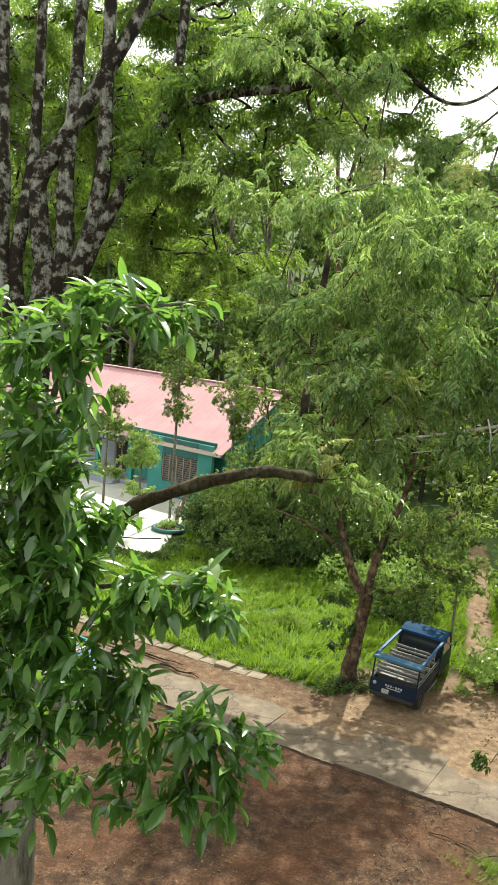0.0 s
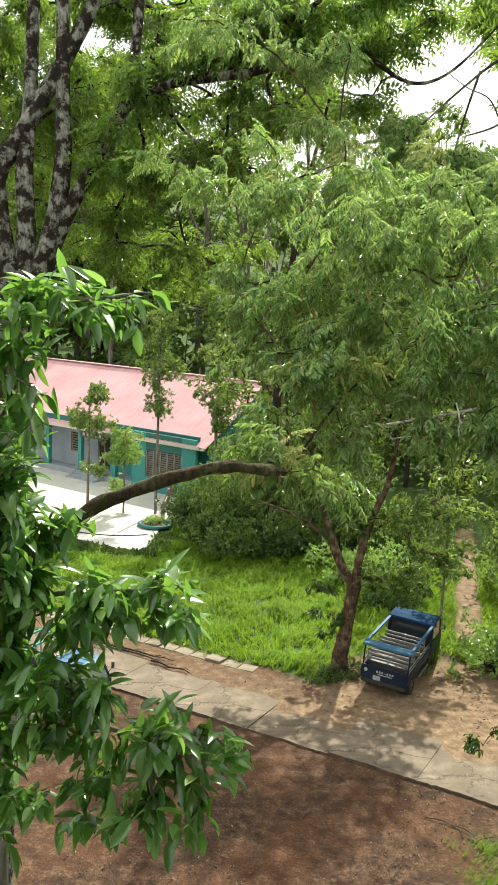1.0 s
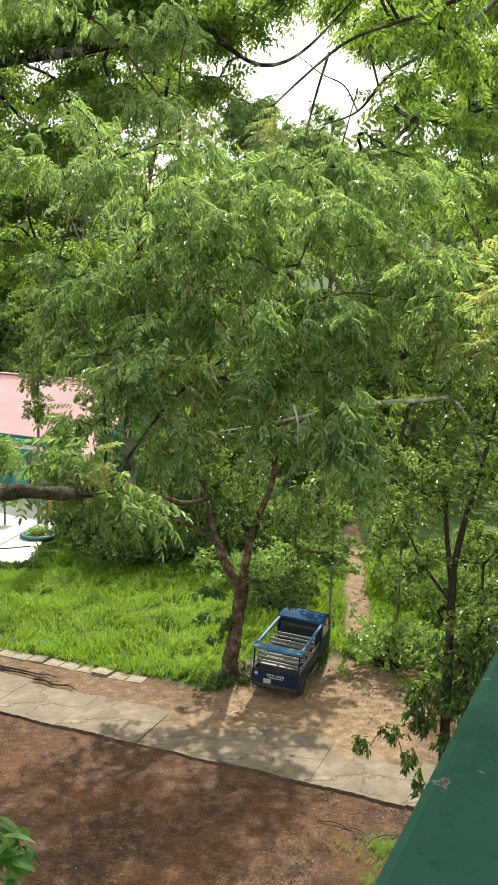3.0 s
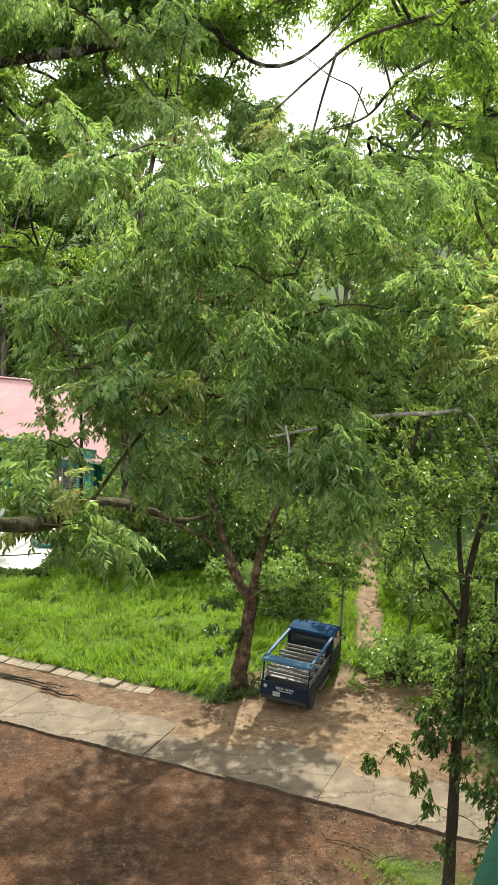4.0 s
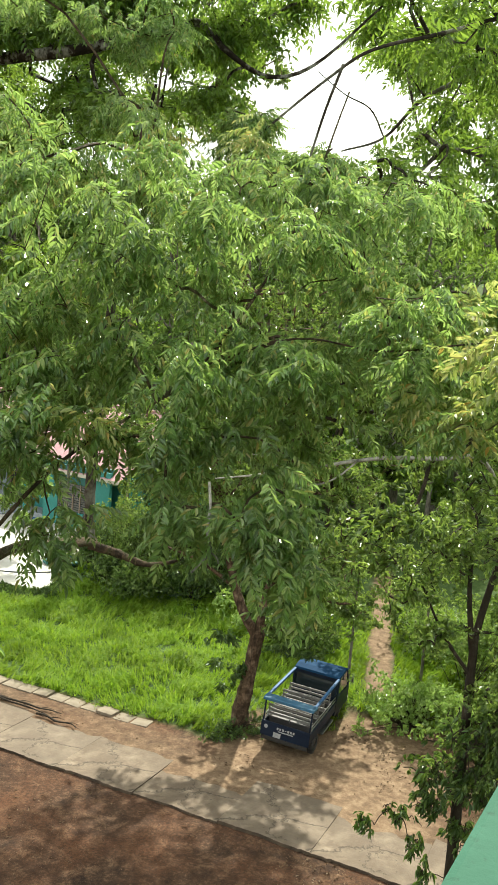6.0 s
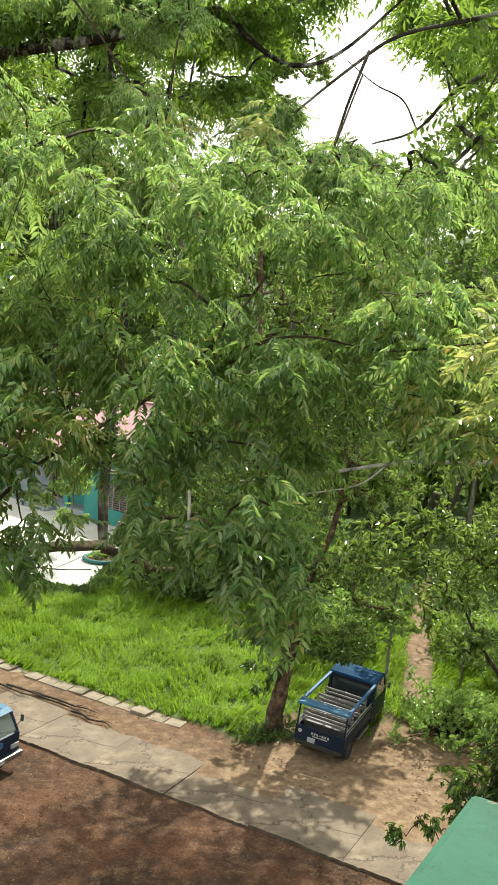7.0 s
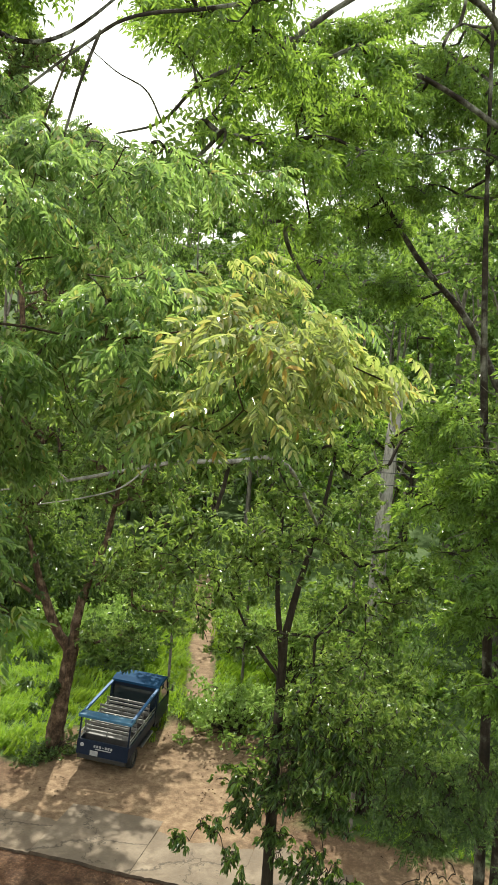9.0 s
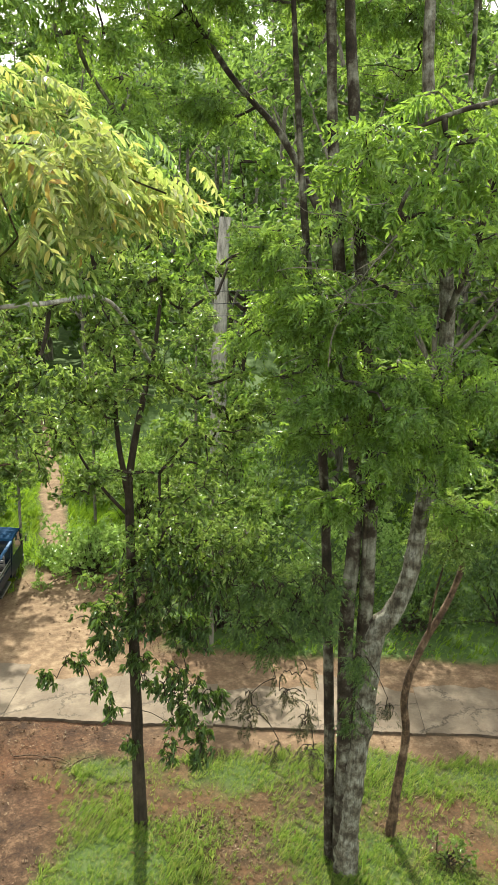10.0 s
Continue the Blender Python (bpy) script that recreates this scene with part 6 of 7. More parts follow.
TALL_CLUMPS_D = [(10.1, 12.1, 9.9, 0.7, 0.7, 0.4, 40), (8.4, 13.9, 10.2, 0.9, 0.9, 0.9, 70), (9.0, 12.6, 8.8, 0.8, 0.7, 0.4, 44), (9.8, 12.4, 8.4, 0.7, 0.6, 0.35, 36), (8.2, 12.9, 8.9, 0.7, 0.6, 0.35, 36), (9.5, 12.6, 10.8, 0.8, 0.7, 0.35, 40), (8.6, 12.9, 11.0, 0.7, 0.7, 0.35, 36), (10.0, 12.6, 11.9, 0.8, 0.7, 0.4, 36), (9.0, 13.0, 12.2, 0.8, 0.7, 0.4, 36), (10.3, 13.2, 8.7, 0.9, 0.9, 0.9, 60), (10.9, 13.6, 13.2, 1.0, 1.0, 0.9, 80)]
TALL_CLUMPS_E = [(9.7, 14.0, 12.7, 1.0, 1.0, 0.9, 70), (8.2, 14.3, 11.5, 0.9, 0.9, 0.8, 60), (6.5, 8.9, 12.9, 0.4, 0.4, 0.14, 14), (6.25, 8.95, 12.6, 0.35, 0.35, 0.12, 10), (7.1, 8.7, 13.2, 0.45, 0.4, 0.14, 16), (6.95, 8.5, 12.45, 0.4, 0.4, 0.15, 14), (6.5, 8.7, 12.1, 0.35, 0.35, 0.12, 10), (7.2, 8.3, 11.95, 0.4, 0.4, 0.14, 12), (7.4, 8.8, 12.8, 0.5, 0.5, 0.2, 16)]
TALL_CLUMPS_F = [(6.75, 17.5, 17.5, 0.8, 0.8, 0.6, 60), (7.6, 17.4, 16.6, 0.8, 0.8, 0.6, 60), (8.6, 17.0, 17.4, 0.8, 0.8, 0.6, 50), (10.5, 12.6, 9.3, 0.6, 0.5, 0.4, 50), (10.9, 12.5, 7.6, 0.5, 0.5, 0.35, 40), (2.5, 9.5, 13.9, 0.4, 0.4, 0.25, 12), (2.9, 9.5, 13.95, 0.4, 0.4, 0.25, 12), (9.0, 13.0, 7.6, 0.8, 0.5, 0.35, 50), (9.5, 12.9, 9.6, 0.8, 0.5, 0.5, 60), (8.8, 13.1, 10.8, 0.8, 0.5, 0.5, 60), (9.5, 12.9, 11.9, 0.8, 0.5, 0.5, 50), (9.3, 16.5, 18.6, 1.1, 0.9, 0.6, 80), (10.6, 16.2, 18.4, 1.1, 0.9, 0.6, 80), (8.2, 16.9, 18.9, 0.9, 0.9, 0.5, 50), (5.4, 16.9, 17.0, 1.3, 1.1, 0.9, 130), (6.8, 16.6, 16.7, 1.4, 1.1, 1.1, 140), (8.2, 16.3, 17.0, 1.4, 1.1, 1.2, 140), (6.5, 16.6, 14.6, 1.1, 1.0, 0.8, 60), (8.0, 16.2, 14.2, 1.1, 1.0, 0.8, 60), (9.6, 15.2, 16.4, 1.4, 1.1, 1.4, 130), (7.4, 17.0, 15.4, 1.4, 1.0, 0.8, 100), (10.4, 15.4, 14.6, 1.2, 1.0, 1.0, 90), (11.2, 14.8, 16.5, 1.2, 1.1, 1.0, 70), (4.6, 17.1, 17.6, 0.9, 0.9, 0.6, 50)]
CLUMP = tree((9.3, 13.8, 0), TALL_LIMBS_A + TALL_LIMBS_B + TALL_LIMBS_C + TALL_LIMBS_D, thinned(TALL_CLUMPS_A + TALL_CLUMPS_B + TALL_CLUMPS_C + TALL_CLUMPS_D + TALL_CLUMPS_E + TALL_CLUMPS_F, 0.82),
    FROND_MID, LEAF_FINE, BARK_LICHEN, 107, (0.95, 1.45), 4, 0.3, 0.4, 0.008, 10, "clump of tall mottled stems with light feathery crowns", spray=True, clump=10, loose=0.22)

v, t = tube(smooth_path([(9.44, 13.52, -0.15), (9.45, 13.52, 0.5), (9.47, 13.52, 1.2), (9.52, 13.5, 2.4), (9.61, 13.46, 3.4), (9.68, 13.46, 4.84), (9.95, 13.36, 5.3), (10.18, 13.26, 5.94), (10.27, 13.22, 6.7), (10.36, 13.18, 7.9), (10.48, 13.12, 10.2), (10.3, 13.25, 12), (9.95, 13.4, 14.2), (10.05, 13.6, 17)], 6) - np.array((9.3, 13.8, 0)), [0.27, 0.19, 0.19, 0.20, 0.16, 0.135, 0.12, 0.10, 0.07], 16, 0.07, np.random.default_rng(51))
link_mesh("trunk", tri_mesh("trunk", v, t, True), BARK_PALE_LICHEN, CLUMP, "leaning front stem pale with lichen")
# Darker leaf paints in the shade of the crown above.
more_leaves(CLUMP, "shade_dark_foliage", [(7.6, 13.3, 6.1, 0.5, 0.5, 0.28, 60), (8.1, 13.1, 5.8, 0.45, 0.5, 0.3, 60), (7.75, 13.2, 5.4, 0.4, 0.4, 0.25, 36), (7.35, 13.4, 5.7, 0.4, 0.4, 0.3, 36), (8.3, 13.0, 6.4, 0.5, 0.5, 0.3, 40), (8.95, 12.7, 4.9, 0.22, 0.2, 0.5, 24), (8.97, 12.7, 4.0, 0.2, 0.2, 0.3, 12)], FROND_MID, LEAF_DARK, 1071, 3, 0.5, (0.6, 0.95), "low hanging feathery leaves, coloured dark as shade", [(8.96, 14.05, 6.87), (9.07, 14.01, 5.6), (8.4, 13.3, 6.2)])
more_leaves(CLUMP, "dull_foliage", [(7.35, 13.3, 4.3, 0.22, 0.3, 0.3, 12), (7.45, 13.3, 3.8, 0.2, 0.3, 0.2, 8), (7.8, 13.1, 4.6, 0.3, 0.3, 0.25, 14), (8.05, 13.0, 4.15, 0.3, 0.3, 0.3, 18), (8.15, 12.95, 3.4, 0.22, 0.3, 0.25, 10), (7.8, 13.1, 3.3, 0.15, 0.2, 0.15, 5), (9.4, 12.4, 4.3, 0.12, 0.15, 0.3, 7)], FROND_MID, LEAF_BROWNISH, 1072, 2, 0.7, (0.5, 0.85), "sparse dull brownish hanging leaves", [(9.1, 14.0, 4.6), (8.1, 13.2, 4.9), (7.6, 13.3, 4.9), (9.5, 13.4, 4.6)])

# bare pale twigs of the clump
rng_t = np.random.default_rng(61)
main = smooth_path([(8.6, 9.8, 13.2), (7.9, 9.9, 12.6), (7.3, 9.8, 12.0), (6.8, 9.6, 11.6), (6.4, 9.5, 11.2)], 5)
twigs = [tube(main - np.array((9.3, 13.8, 0)), [0.014, 0.006], 5)]
for k in range(26):
    a = main[int(rng_t.integers(4, len(main)))]
    for _ in range(2):
        b = a + rng_t.normal(0, 1, 3) * np.array([0.28, 0.2, 0.26])
        twigs.append(tube(smooth_path([a, (a + b) / 2 + rng_t.normal(0, 0.05, 3), b], 3) - np.array((9.3, 13.8, 0)), [0.006, 0.003], 4))
        a = b
v, t = merged(twigs)
tagged(link_mesh("dead_twig", tri_mesh("dead_twig", v, t), BARK_GREY, CLUMP, "bare pale dead twigs"), kind="stuff")

tree((10.8, 14.0, 0), [
    ([(10.75, 14.0, 0), (10.85, 14.0, 1.2), (10.95, 14.0, 2.2), (10.85, 14.0, 3.2), (11.2, 14.05, 4.1), (11.8, 14.1, 5.0), (12.2, 14.1, 6.2)], [0.10, 0.08, 0.07, 0.05]),
    ([(11.3, 14.05, 4.2), (11.2, 13.8, 5.2), (11.3, 13.6, 6.4)], [0.03, 0.012]),
], [(12.3, 14.1, 6.6, 0.8, 0.8, 0.6, 50), (11.4, 13.7, 6.6, 0.7, 0.7, 0.5, 40)], FROND_MID, LEAF_MID, BARK_BROWN, 108, (0.8, 1.2), 5, 0.25, 0.4, 0.008, 8, "small crooked brown-stemmed tree")


# ---- shrubs ----
def shrub(at, lobes, templates, mat, seed, label, per_tip=5, size=(0.8, 1.3), reach=0.25):
    rng = np.random.default_rng(seed)
    root = empty("shrub", at, label=label, category="shrub")
    base = np.array(at, float)
    tips, _ = in_lobes(lobes, rng)
    tips[:, 2] = np.maximum(tips[:, 2], 0.08)
    pieces = []
    for tip in tips[::3]:
        start = base + rng.normal(0, 0.15, 3) * [1, 1, 0]
        pieces.append(tube(smooth_path([start, (start + tip) / 2 + [0, 0, 0.15], tip], 3) - base, [0.018, 0.005], 4))
    v, t = merged(pieces)
    link_mesh("stem", tri_mesh("stem", v, t), BARK_DARK, root)
    la = np.repeat(tips, per_tip, 0) + rng.normal(0, reach * 0.4, (len(tips) * per_tip, 3)) - base
    v, t = strewn(templates, la, rng.normal(0, 0.7, la.shape) + [0, 0, 0.3], rng.uniform(*size, len(la)), rng, 0.5)
    link_mesh("foliage", tri_mesh("foliage", v, t), mat, root)
    return root


def mound(x, y, rx, ry, h, n):
    return [(x, y, h * 0.45, rx, ry, h * 0.5, n)]


shrub((10.9, 23.4, 0), mound(10.9, 23.4, 1.1, 0.8, 5.0, 120), TUFT_MID, LEAF_MID, 242, "tall leafy mid-green shrub on the road bank", 5, (0.7, 1.2), 0.35)
shrub((8.2, 28.6, 0), mound(8.2, 28.6, 1.7, 1.2, 1.9, 240), TUFT_MID, LEAF_PALE, 201, "pale green leafy bush beside the truck", 5, (0.8, 1.4))
SHRUB_ROWS_A = [(11.0, 24.2, 1.6, 1.2, 2.4, 120), (13.4, 22.8, 1.8, 1.2, 2.2, 120), (16.2, 21.2, 1.8, 1.2, 2.6, 120), (9.9, 27.0, 1.3, 1.2, 2.2, 90), (12.5, 26.5, 2.0, 1.6, 3.6, 130), (16.0, 24.5, 2.2, 1.8, 4.0, 130), (11.0, 31.5, 2.0, 1.8, 3.2, 120), (14.5, 30.0, 2.2, 2.0, 4.5, 130), (5.0, 34.5, 1.5, 1.3, 2.4, 90), (-1.6, 41.5, 1.9, 1.6, 3.2, 130), (0.8, 43.0, 2.2, 1.8, 4.2, 130), (-2.4, 44.6, 1.4, 1.5, 3.0, 100), (3.4, 41.0, 2.0, 1.6, 3.0, 110), (10.6, 37.5, 1.6, 1.6, 3.0, 90)]
SHRUB_ROWS_B = [(6.2, 40.5, 1.6, 1.5, 3.4, 90), (13.5, 35.5, 2.2, 2.0, 4.0, 110), (19.0, 20.5, 2.2, 1.8, 3.6, 110), (-2.3, 42.0, 1.2, 1.2, 6.6, 150), (-0.4, 42.8, 1.5, 1.3, 7.6, 170), (1.9, 42.0, 1.5, 1.3, 7.0, 160), (-1.4, 46.0, 1.6, 1.4, 8.6, 170), (4.2, 43.0, 1.6, 1.4, 6.5, 150)]
SHRUB_ROWS_C = [(-4.6, 44.5, 1.2, 1.0, 2.6, 110), (-4.4, 47.8, 1.2, 1.2, 3.4, 110), (-3.6, 42.2, 1.1, 0.9, 2.0, 90), (-2.6, 40.4, 1.3, 1.0, 1.6, 90), (0.6, 40.6, 1.5, 1.0, 1.8, 90)]
SHRUBS = SHRUB_ROWS_A + SHRUB_ROWS_B + SHRUB_ROWS_C
# Bushes at the wood edge: pale leaves stand in for direct sun.
for k, (x, y, rx, ry, h, n) in enumerate([(5.4, 36.0, 1.6, 1.2, 2.2, 120), (5.6, 41.6, 1.6, 1.2, 2.8, 120), (3.2, 37.6, 1.5, 1.1, 1.8, 100), (10.6, 35.2, 1.2, 1.0, 2.0, 80), (11.6, 33.4, 1.5, 1.2, 2.4, 100), (13.6, 31.0, 1.6, 1.2, 2.6, 100)]):
    shrub((x, y, 0), mound(x, y, rx, ry, h, n), TUFT_MID, LEAF_PALE, 260 + k, "wood-edge bush with sunlight put into its pale leaf colour", 6, (1.0, 1.6), 0.45)
for k, (x, y, rx, ry, h, n) in enumerate(SHRUBS):
    # rows between y 23 and 33: pale leaves paint in sunlit highlights
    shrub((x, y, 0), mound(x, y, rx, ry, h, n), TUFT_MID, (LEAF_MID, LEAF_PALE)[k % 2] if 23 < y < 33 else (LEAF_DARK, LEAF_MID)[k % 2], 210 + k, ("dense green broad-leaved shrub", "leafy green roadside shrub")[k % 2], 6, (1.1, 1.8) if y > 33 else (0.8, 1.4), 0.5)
shrub((11.4, 12.9, 0), mound(11.4, 12.9, 0.35, 0.35, 0.8, 40), TUFT_MID, LEAF_MID, 241, "small leafy green bush on thin grass", 4, (0.4, 0.7), 0.15)
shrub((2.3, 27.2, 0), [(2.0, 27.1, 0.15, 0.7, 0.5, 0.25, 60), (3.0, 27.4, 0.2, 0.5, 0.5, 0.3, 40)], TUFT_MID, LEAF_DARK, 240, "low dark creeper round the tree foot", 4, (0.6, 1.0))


# ---- slender trees by the forecourt, posts ----
def slim_tree(x, y, h, seed, label, mat=LEAF_MID, low=0.35, r=0.07, n=70, lean=0.0):
    tree((x, y, 0), [([(x, y, 0), (x + lean * 0.4, y, h * 0.4), (x + lean * 0.8, y, h * 0.75), (x + lean, y, h)], [r, r * 0.8, r * 0.35])],
         [(x + lean * 0.6, y, h * (low + 0.12), 0.9, 0.9, h * 0.10, n // 3), (x + lean, y, h * 0.75, 1.2, 1.2, h * 0.16, n), (x + lean, y, h * 0.98, 1.0, 1.0, h * 0.10, n // 2)],
         TUFT_MID, mat, BARK_GREY, seed, (1.0, 1.7), 5, 0.4, 0.5, 0.01, 8, label)


slim_tree(-6.8, 48.0, 11.0, 301, "slender pale-stemmed tree on the forecourt", LEAF_MID, 0.45, 0.085, 130)
slim_tree(-10.6, 47.5, 7.0, 302, "slender young tree on the forecourt", LEAF_MID, 0.25, 0.085, 110)
slim_tree(-3.4, 46.5, 10.0, 303, "slender pale-stemmed tree beside the fence", LEAF_MID, 0.45, 0.09, 130)
slim_tree(-8.6, 47.8, 4.6, 304, "small bushy sapling on the forecourt", LEAF_PALE, 0.2, 0.06, 110)
slim_tree(6.3, 30.0, 5.5, 305, "thin dark sapling behind the truck", LEAF_MID, 0.45, 0.055, 50)
slim_tree(9.6, 33.0, 6.5, 306, "thin dark sapling beside the path", LEAF_MID, 0.4, 0.06, 60)
slim_tree(10.3, 22.6, 4.4, 308, "leafy young tree on the roadside bank", LEAF_MID, 0.3, 0.07, 50)
slim_tree(12.2, 29.0, 8.0, 307, "thin dark sapling on the roadside bank", LEAF_MID, 0.4, 0.07, 70)


# ---- woodland behind ----
def wood_tree(seed, height, spread, leafmat, templates, tips, per_tip, barkmat, label, low=0.42):
    rng = np.random.default_rng(seed)
    top = height
    stems = [([(0, 0, -0.5), (0.1, 0, height * 0.3), (rng.normal(0, 0.4), rng.normal(0, 0.4), height * 0.65), (rng.normal(0, 0.6), rng.normal(0, 0.6), height * 0.95)], [0.028 * height / 2, 0.016 * height / 2, 0.03])]
    lobes = []
    for k in range(7):
        a = k * 2.4 + rng.normal(0, 0.4)
        z = top * rng.uniform(low, 0.92)
        r = spread * rng.uniform(0.35, 0.75) * (1.1 - 0.4 * abs(z / top - 0.6))
        x, y = r * math.cos(a), r * math.sin(a)
        stems.append(([(0, 0, z * 0.72), (x * 0.5, y * 0.5, z * 0.85), (x, y, z)], [0.10, 0.03]))
        lobes.append((x, y, z, spread * 0.45, spread * 0.45, spread * 0.32, tips))
    lobes.append((0, 0, top * 0.93, spread * 0.5, spread * 0.5, spread * 0.35, tips))
    return tree((0, 0, 0), stems, lobes, templates, leafmat, barkmat, seed, (0.8, 1.4), per_tip, spread * 0.2, 0.2, 0.02, 6, label, group="woodland trees", rough_twigs=True)


PROTO = [wood_tree(401, 15, 4.0, LEAF_MID, TUFT_FAR, 34, 3, BARK_GREY, "tall woodland tree with a loose green crown"),
         wood_tree(402, 21, 4.6, LEAF_FAR, TUFT_FAR, 36, 3, BARK_GREY, "tall pale-trunked woodland tree", 0.3),
         wood_tree(403, 11, 3.6, LEAF_FINE, TUFT_FAR, 34, 3, BARK_DARK, "spreading bright green woodland tree", 0.12),
         wood_tree(404, 19, 5.0, LEAF_FAR, TUFT_VERYFAR, 12, 4, BARK_GREY, "distant woodland tree on the hillside", 0.15)]
WOOD_SPOTS_A = [(-20, 61.5, 1.5, 1), (-22, 66, 1.6, 1), (-17.5, 63, 1.45, 1), (-26, 61, 1.5, 1), (-19, 65, 2.0, 2), (-14, 63, 1.9, 2), (-24, 63, 2.0, 2), (3, 60, 1.15, 1), (7, 59, 1.15, 1), (-1, 62, 1.15, 1), (11, 56, 1.1, 1), (15, 52, 1.12, 1), (14, 60, 1.3, 2), (19, 57, 1.4, 2), (24, 52, 1.4, 2), (9, 66, 1.4, 2), (4, 66, 1.4, 2), (28, 44, 1.3, 2), (30, 36, 1.3, 2), (-3, 68, 1.4, 2), (32, 28, 1.2, 2)]
WOOD_SPOTS_B = [(20, 47, 1.2, 2), (23, 40, 1.1, 2), (16, 36, 0.6, 1), (20, 33, 1.0, 1), (9, 44, 1.0, 2), (24, 30, 1.0, 1), (3, 46, 0.9, 2), (-9, 63, 1.3, 1), (-24, 64, 1.4, 1), (-16, 64, 1.35, 1), (-13, 68, 1.4, 1), (-5, 65, 1.35, 1), (-20, 68, 1.5, 1), (0, 60, 1.0, 0), (4, 53, 0.9, 2), (8, 48, 0.9, 2), (13, 46, 1.0, 2), (18, 40, 1.1, 2), (20, 31, 1.0, 2), (24, 26, 1.1, 2), (18, 52, 1.0, 1)]
WOOD_SPOTS_C = [(10, 58, 1.0, 1), (25, 46, 1.1, 1), (29, 38, 1.1, 1), (2, 68, 1.1, 1), (12, 68, 1.1, 1), (-27, 62, 1.0, 1), (-31, 72, 1.2, 1), (33, 30, 1.1, 1), (22, 60, 1.1, 1), (-17, 61, 0.9, 2), (1.5, 49, 0.65, 2), (-2.5, 56, 0.8, 2), (15.5, 34, 0.8, 2), (25, 19, 0.9, 2), (6, 62, 1.0, 2), (13, 27.5, 0.55, 2), (24, 29, 0.8, 2), (22, 36, 0.9, 1), (15, 41, 0.9, 0), (30, 24, 1.0, 1), (4.6, 45, 0.6, 2)]
WOOD_SPOTS_D = [(-10, 62, 0.8, 2), (20, 26, 0.95, 0), (25, 33, 0.95, 0), (27, 31, 1.0, 0), (23, 23, 0.8, 1), (36, 40, 1.2, 1), (9, 53, 1.0, 0), (28, 54, 1.2, 1), (-9, 70, 1.1, 1)]
SPOTS = WOOD_SPOTS_A + WOOD_SPOTS_B + WOOD_SPOTS_C + WOOD_SPOTS_D
rng_w = np.random.default_rng(77)


def hill_z(x, y):
    t = min(1, max(0, (y + 0.15 * abs(x) - 66) / (260 - 66)))
    a = min(1, max(0, (x - 24) / 56))
    b = min(1, max(0, (y - 20) / 40))
    return 42 * t * t * (3 - 2 * t) + 6 * a * a * (3 - 2 * a) * b * b * (3 - 2 * b)


for x, y, k, which in SPOTS:
    if x < 12 and y >= 52:  # the wood begins well behind the forecourt
        y, k = y + 26, k * 0.98
    elif 3 <= x <= 22 and 40 <= y <= 60:
        y, k = y + 16, k * 1.15
    copy_thing(PROTO[which], pose(x, y, hill_z(x, y) - 0.2, 0, 0, rng_w.uniform(0, 360)) @ Matrix.Scale(k * rng_w.uniform(0.92, 1.08), 4))
for i in range(150):
    a, d = rng_w.uniform(-0.5, 0.8) if i < 110 else rng_w.uniform(0.22, 0.7), rng_w.uniform(78, 150) if i < 55 or i > 125 else rng_w.uniform(150, 290)
    x, y = d * math.sin(a) + 4, d * math.cos(a)
    copy_thing(PROTO[3], pose(x, y, hill_z(x, y) - 0.3, 0, 0, rng_w.uniform(0, 360)) @ Matrix.Scale(rng_w.uniform(0.8, 1.3) * (1.0 if d < 150 else 1.1 if a < 0.25 else 1.6), 4))
for k, p in enumerate(PROTO):
    p.matrix_basis = pose((-38, 38, -24, 36)[k], (66, 58, 84, 84)[k], hill_z(30, (66, 58, 84, 84)[k]) - 0.3)

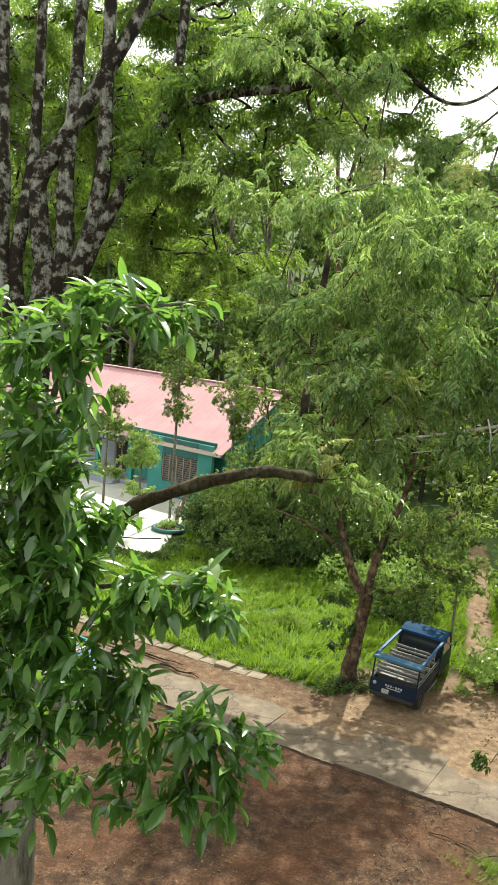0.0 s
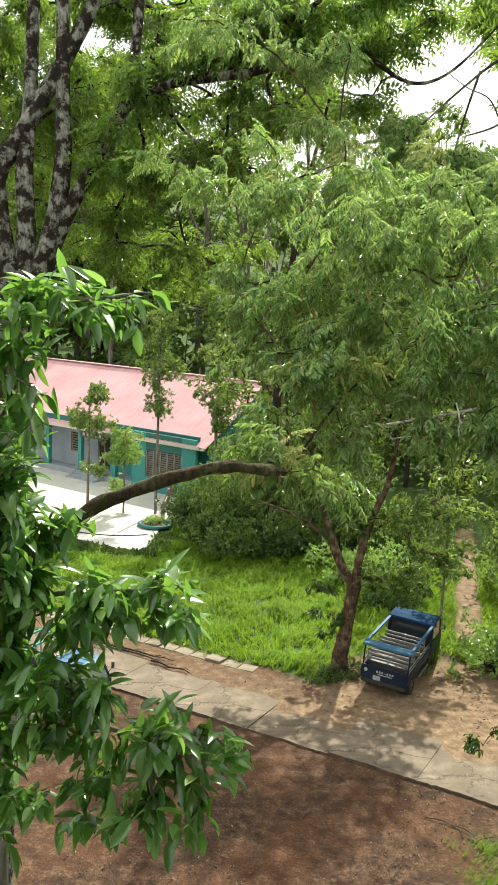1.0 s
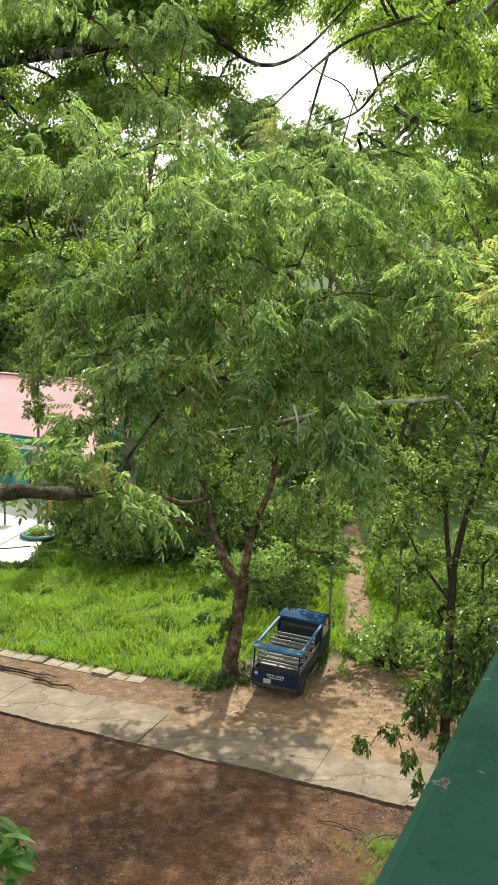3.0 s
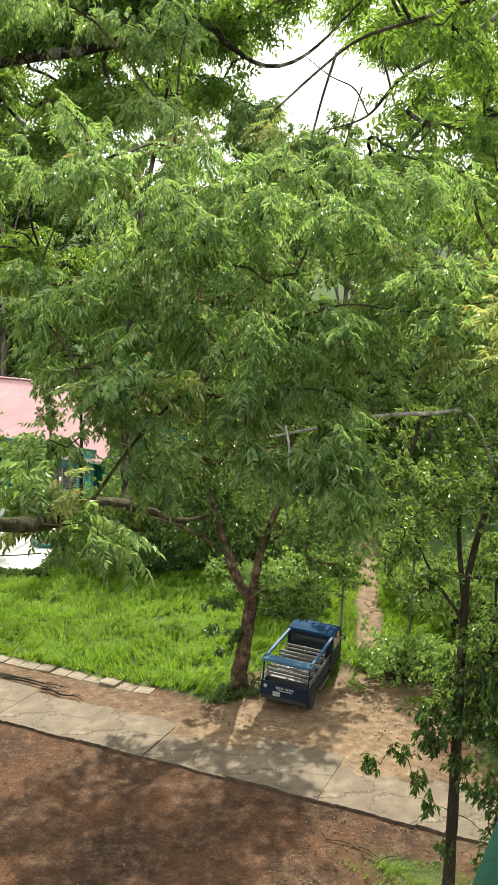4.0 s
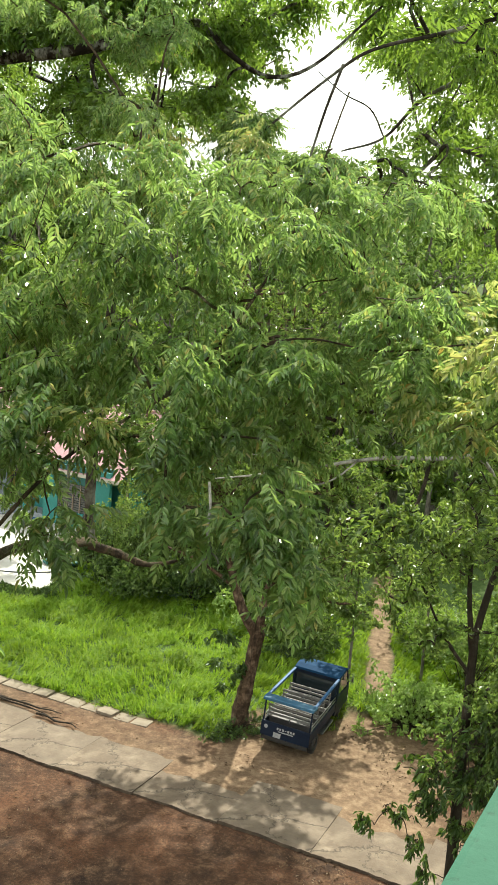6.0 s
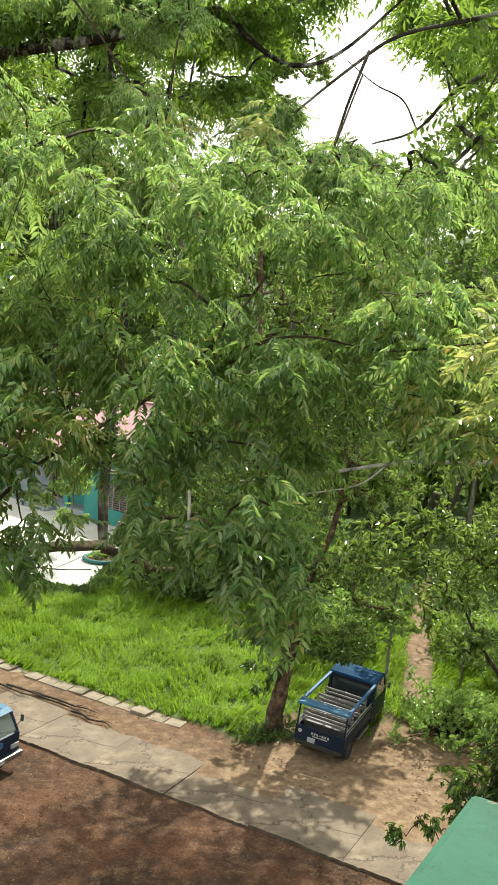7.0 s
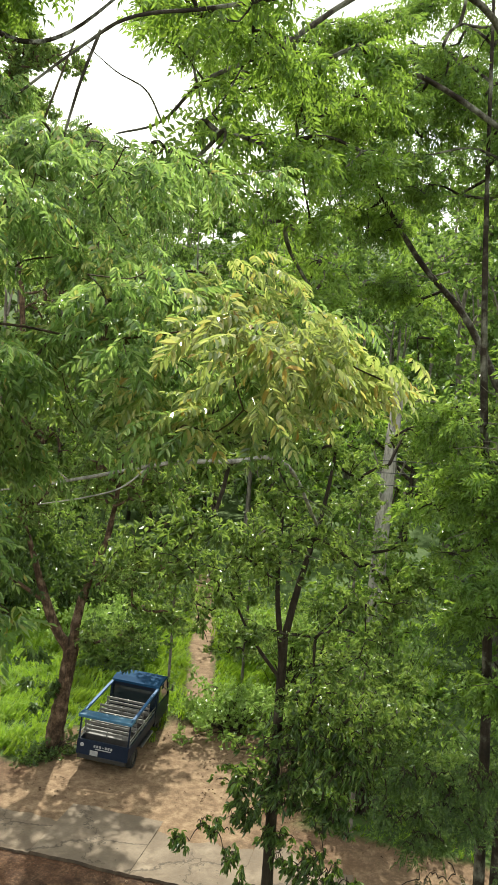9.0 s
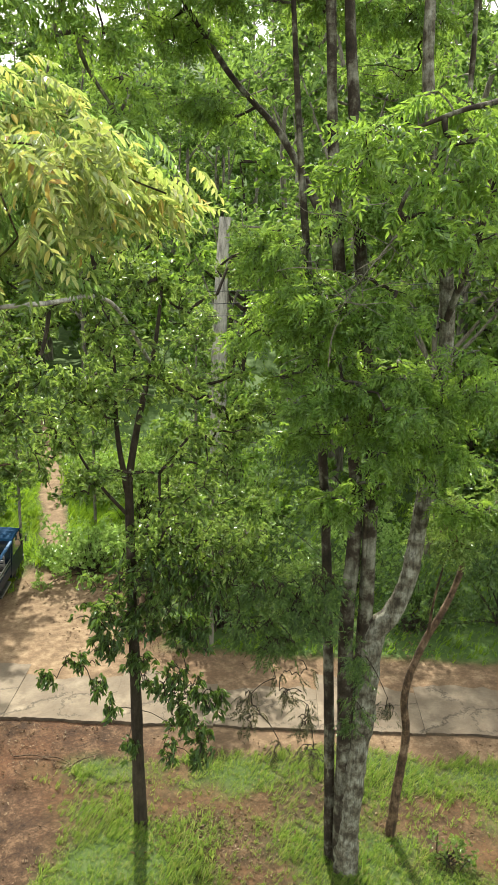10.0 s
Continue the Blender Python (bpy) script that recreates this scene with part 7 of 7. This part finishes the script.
# pale bare trunk and wires beyond the road
snag = tagged(empty("dead_tree", (13.9, 31.0, 0.1)), "pale bare dead tree standing in the wood", "tree")
v, t = tube(smooth_path([(0, 0, -0.2), (-0.06, 0, 5), (-0.06, -0.06, 8.2), (0.1, 0, 11.5)], 6), [0.32, 0.27, 0.20], 12, 0.05, np.random.default_rng(9))
link_mesh("trunk", tri_mesh("trunk", v, t, True), DEADWOOD, snag)
wires = tagged(empty("power_lines", (0, 0, 0)), "thin overhead power lines through the trees", "cable")
for k in range(3):
    p = [(x, 26 - 0.1 * x, 9.0 + 0.35 * k + 0.0025 * (x - 10) ** 2) for x in np.linspace(11, 46, 21)]
    v, t = tube(p, [0.012], 5)
    link_mesh("cable", tri_mesh("cable", v, t, True), WIRE, wires)

# long dry branches lying along the shoulder before the kerb
for k, (x, y, a, l) in enumerate([(-4.9, 28.3, -27, 3.2), (-4.2, 28.15, -24, 2.6), (-6.6, 29.0, -28, 2.8), (-3.1, 27.2, -30, 1.6)]):
    st = tagged(empty("fallen_branch", (x, y, 0.05), a), "long dark dry branch lying beside the kerb", "branch", "fallen branches")
    rb = np.random.default_rng(70 + k)
    p = [(l * (i / 6 - 0.5), 0.05 * rb.normal(), 0.02 + 0.02 * rb.random()) for i in range(7)]
    v, t = tube(smooth_path(p, 3), [0.04, 0.032, 0.012], 7, 0.08, rb)
    link_mesh("bough", tri_mesh("bough", v, t, True), BARK_DARK, st)
    for i in (2, 4, 5):
        q = np.array(p[i])
        v, t = tube(smooth_path([q, q + [0.2, 0.1 * (-1) ** i, 0.03], q + [0.45, 0.16 * (-1) ** i, 0.0]], 3), [0.014, 0.005], 5)
        link_mesh("twig", tri_mesh("twig", v, t, True), BARK_DARK, st)

# twigs lying on the yard
for k, (x, y, a, l) in enumerate([(1.35, 19.1, 50, 0.5), (5.6, 18.6, 20, 0.9), (5.1, 18.9, -40, 0.7), (4.6, 19.2, -25, 0.8), (8.2, 17.6, 35, 0.6)]):
    st = tagged(empty("fallen_stick", (x, y, 0.03), a), "dry brown fallen stick on bare earth", "stick", "fallen sticks")
    v, t = tube(smooth_path([(-l / 2, 0, 0), (0, 0.05 * l, 0.03), (l / 2, -0.04 * l, 0.0)], 4), [0.018, 0.008], 6)
    link_mesh("stick", tri_mesh("stick", v, t, True), BARK_BROWN, st)
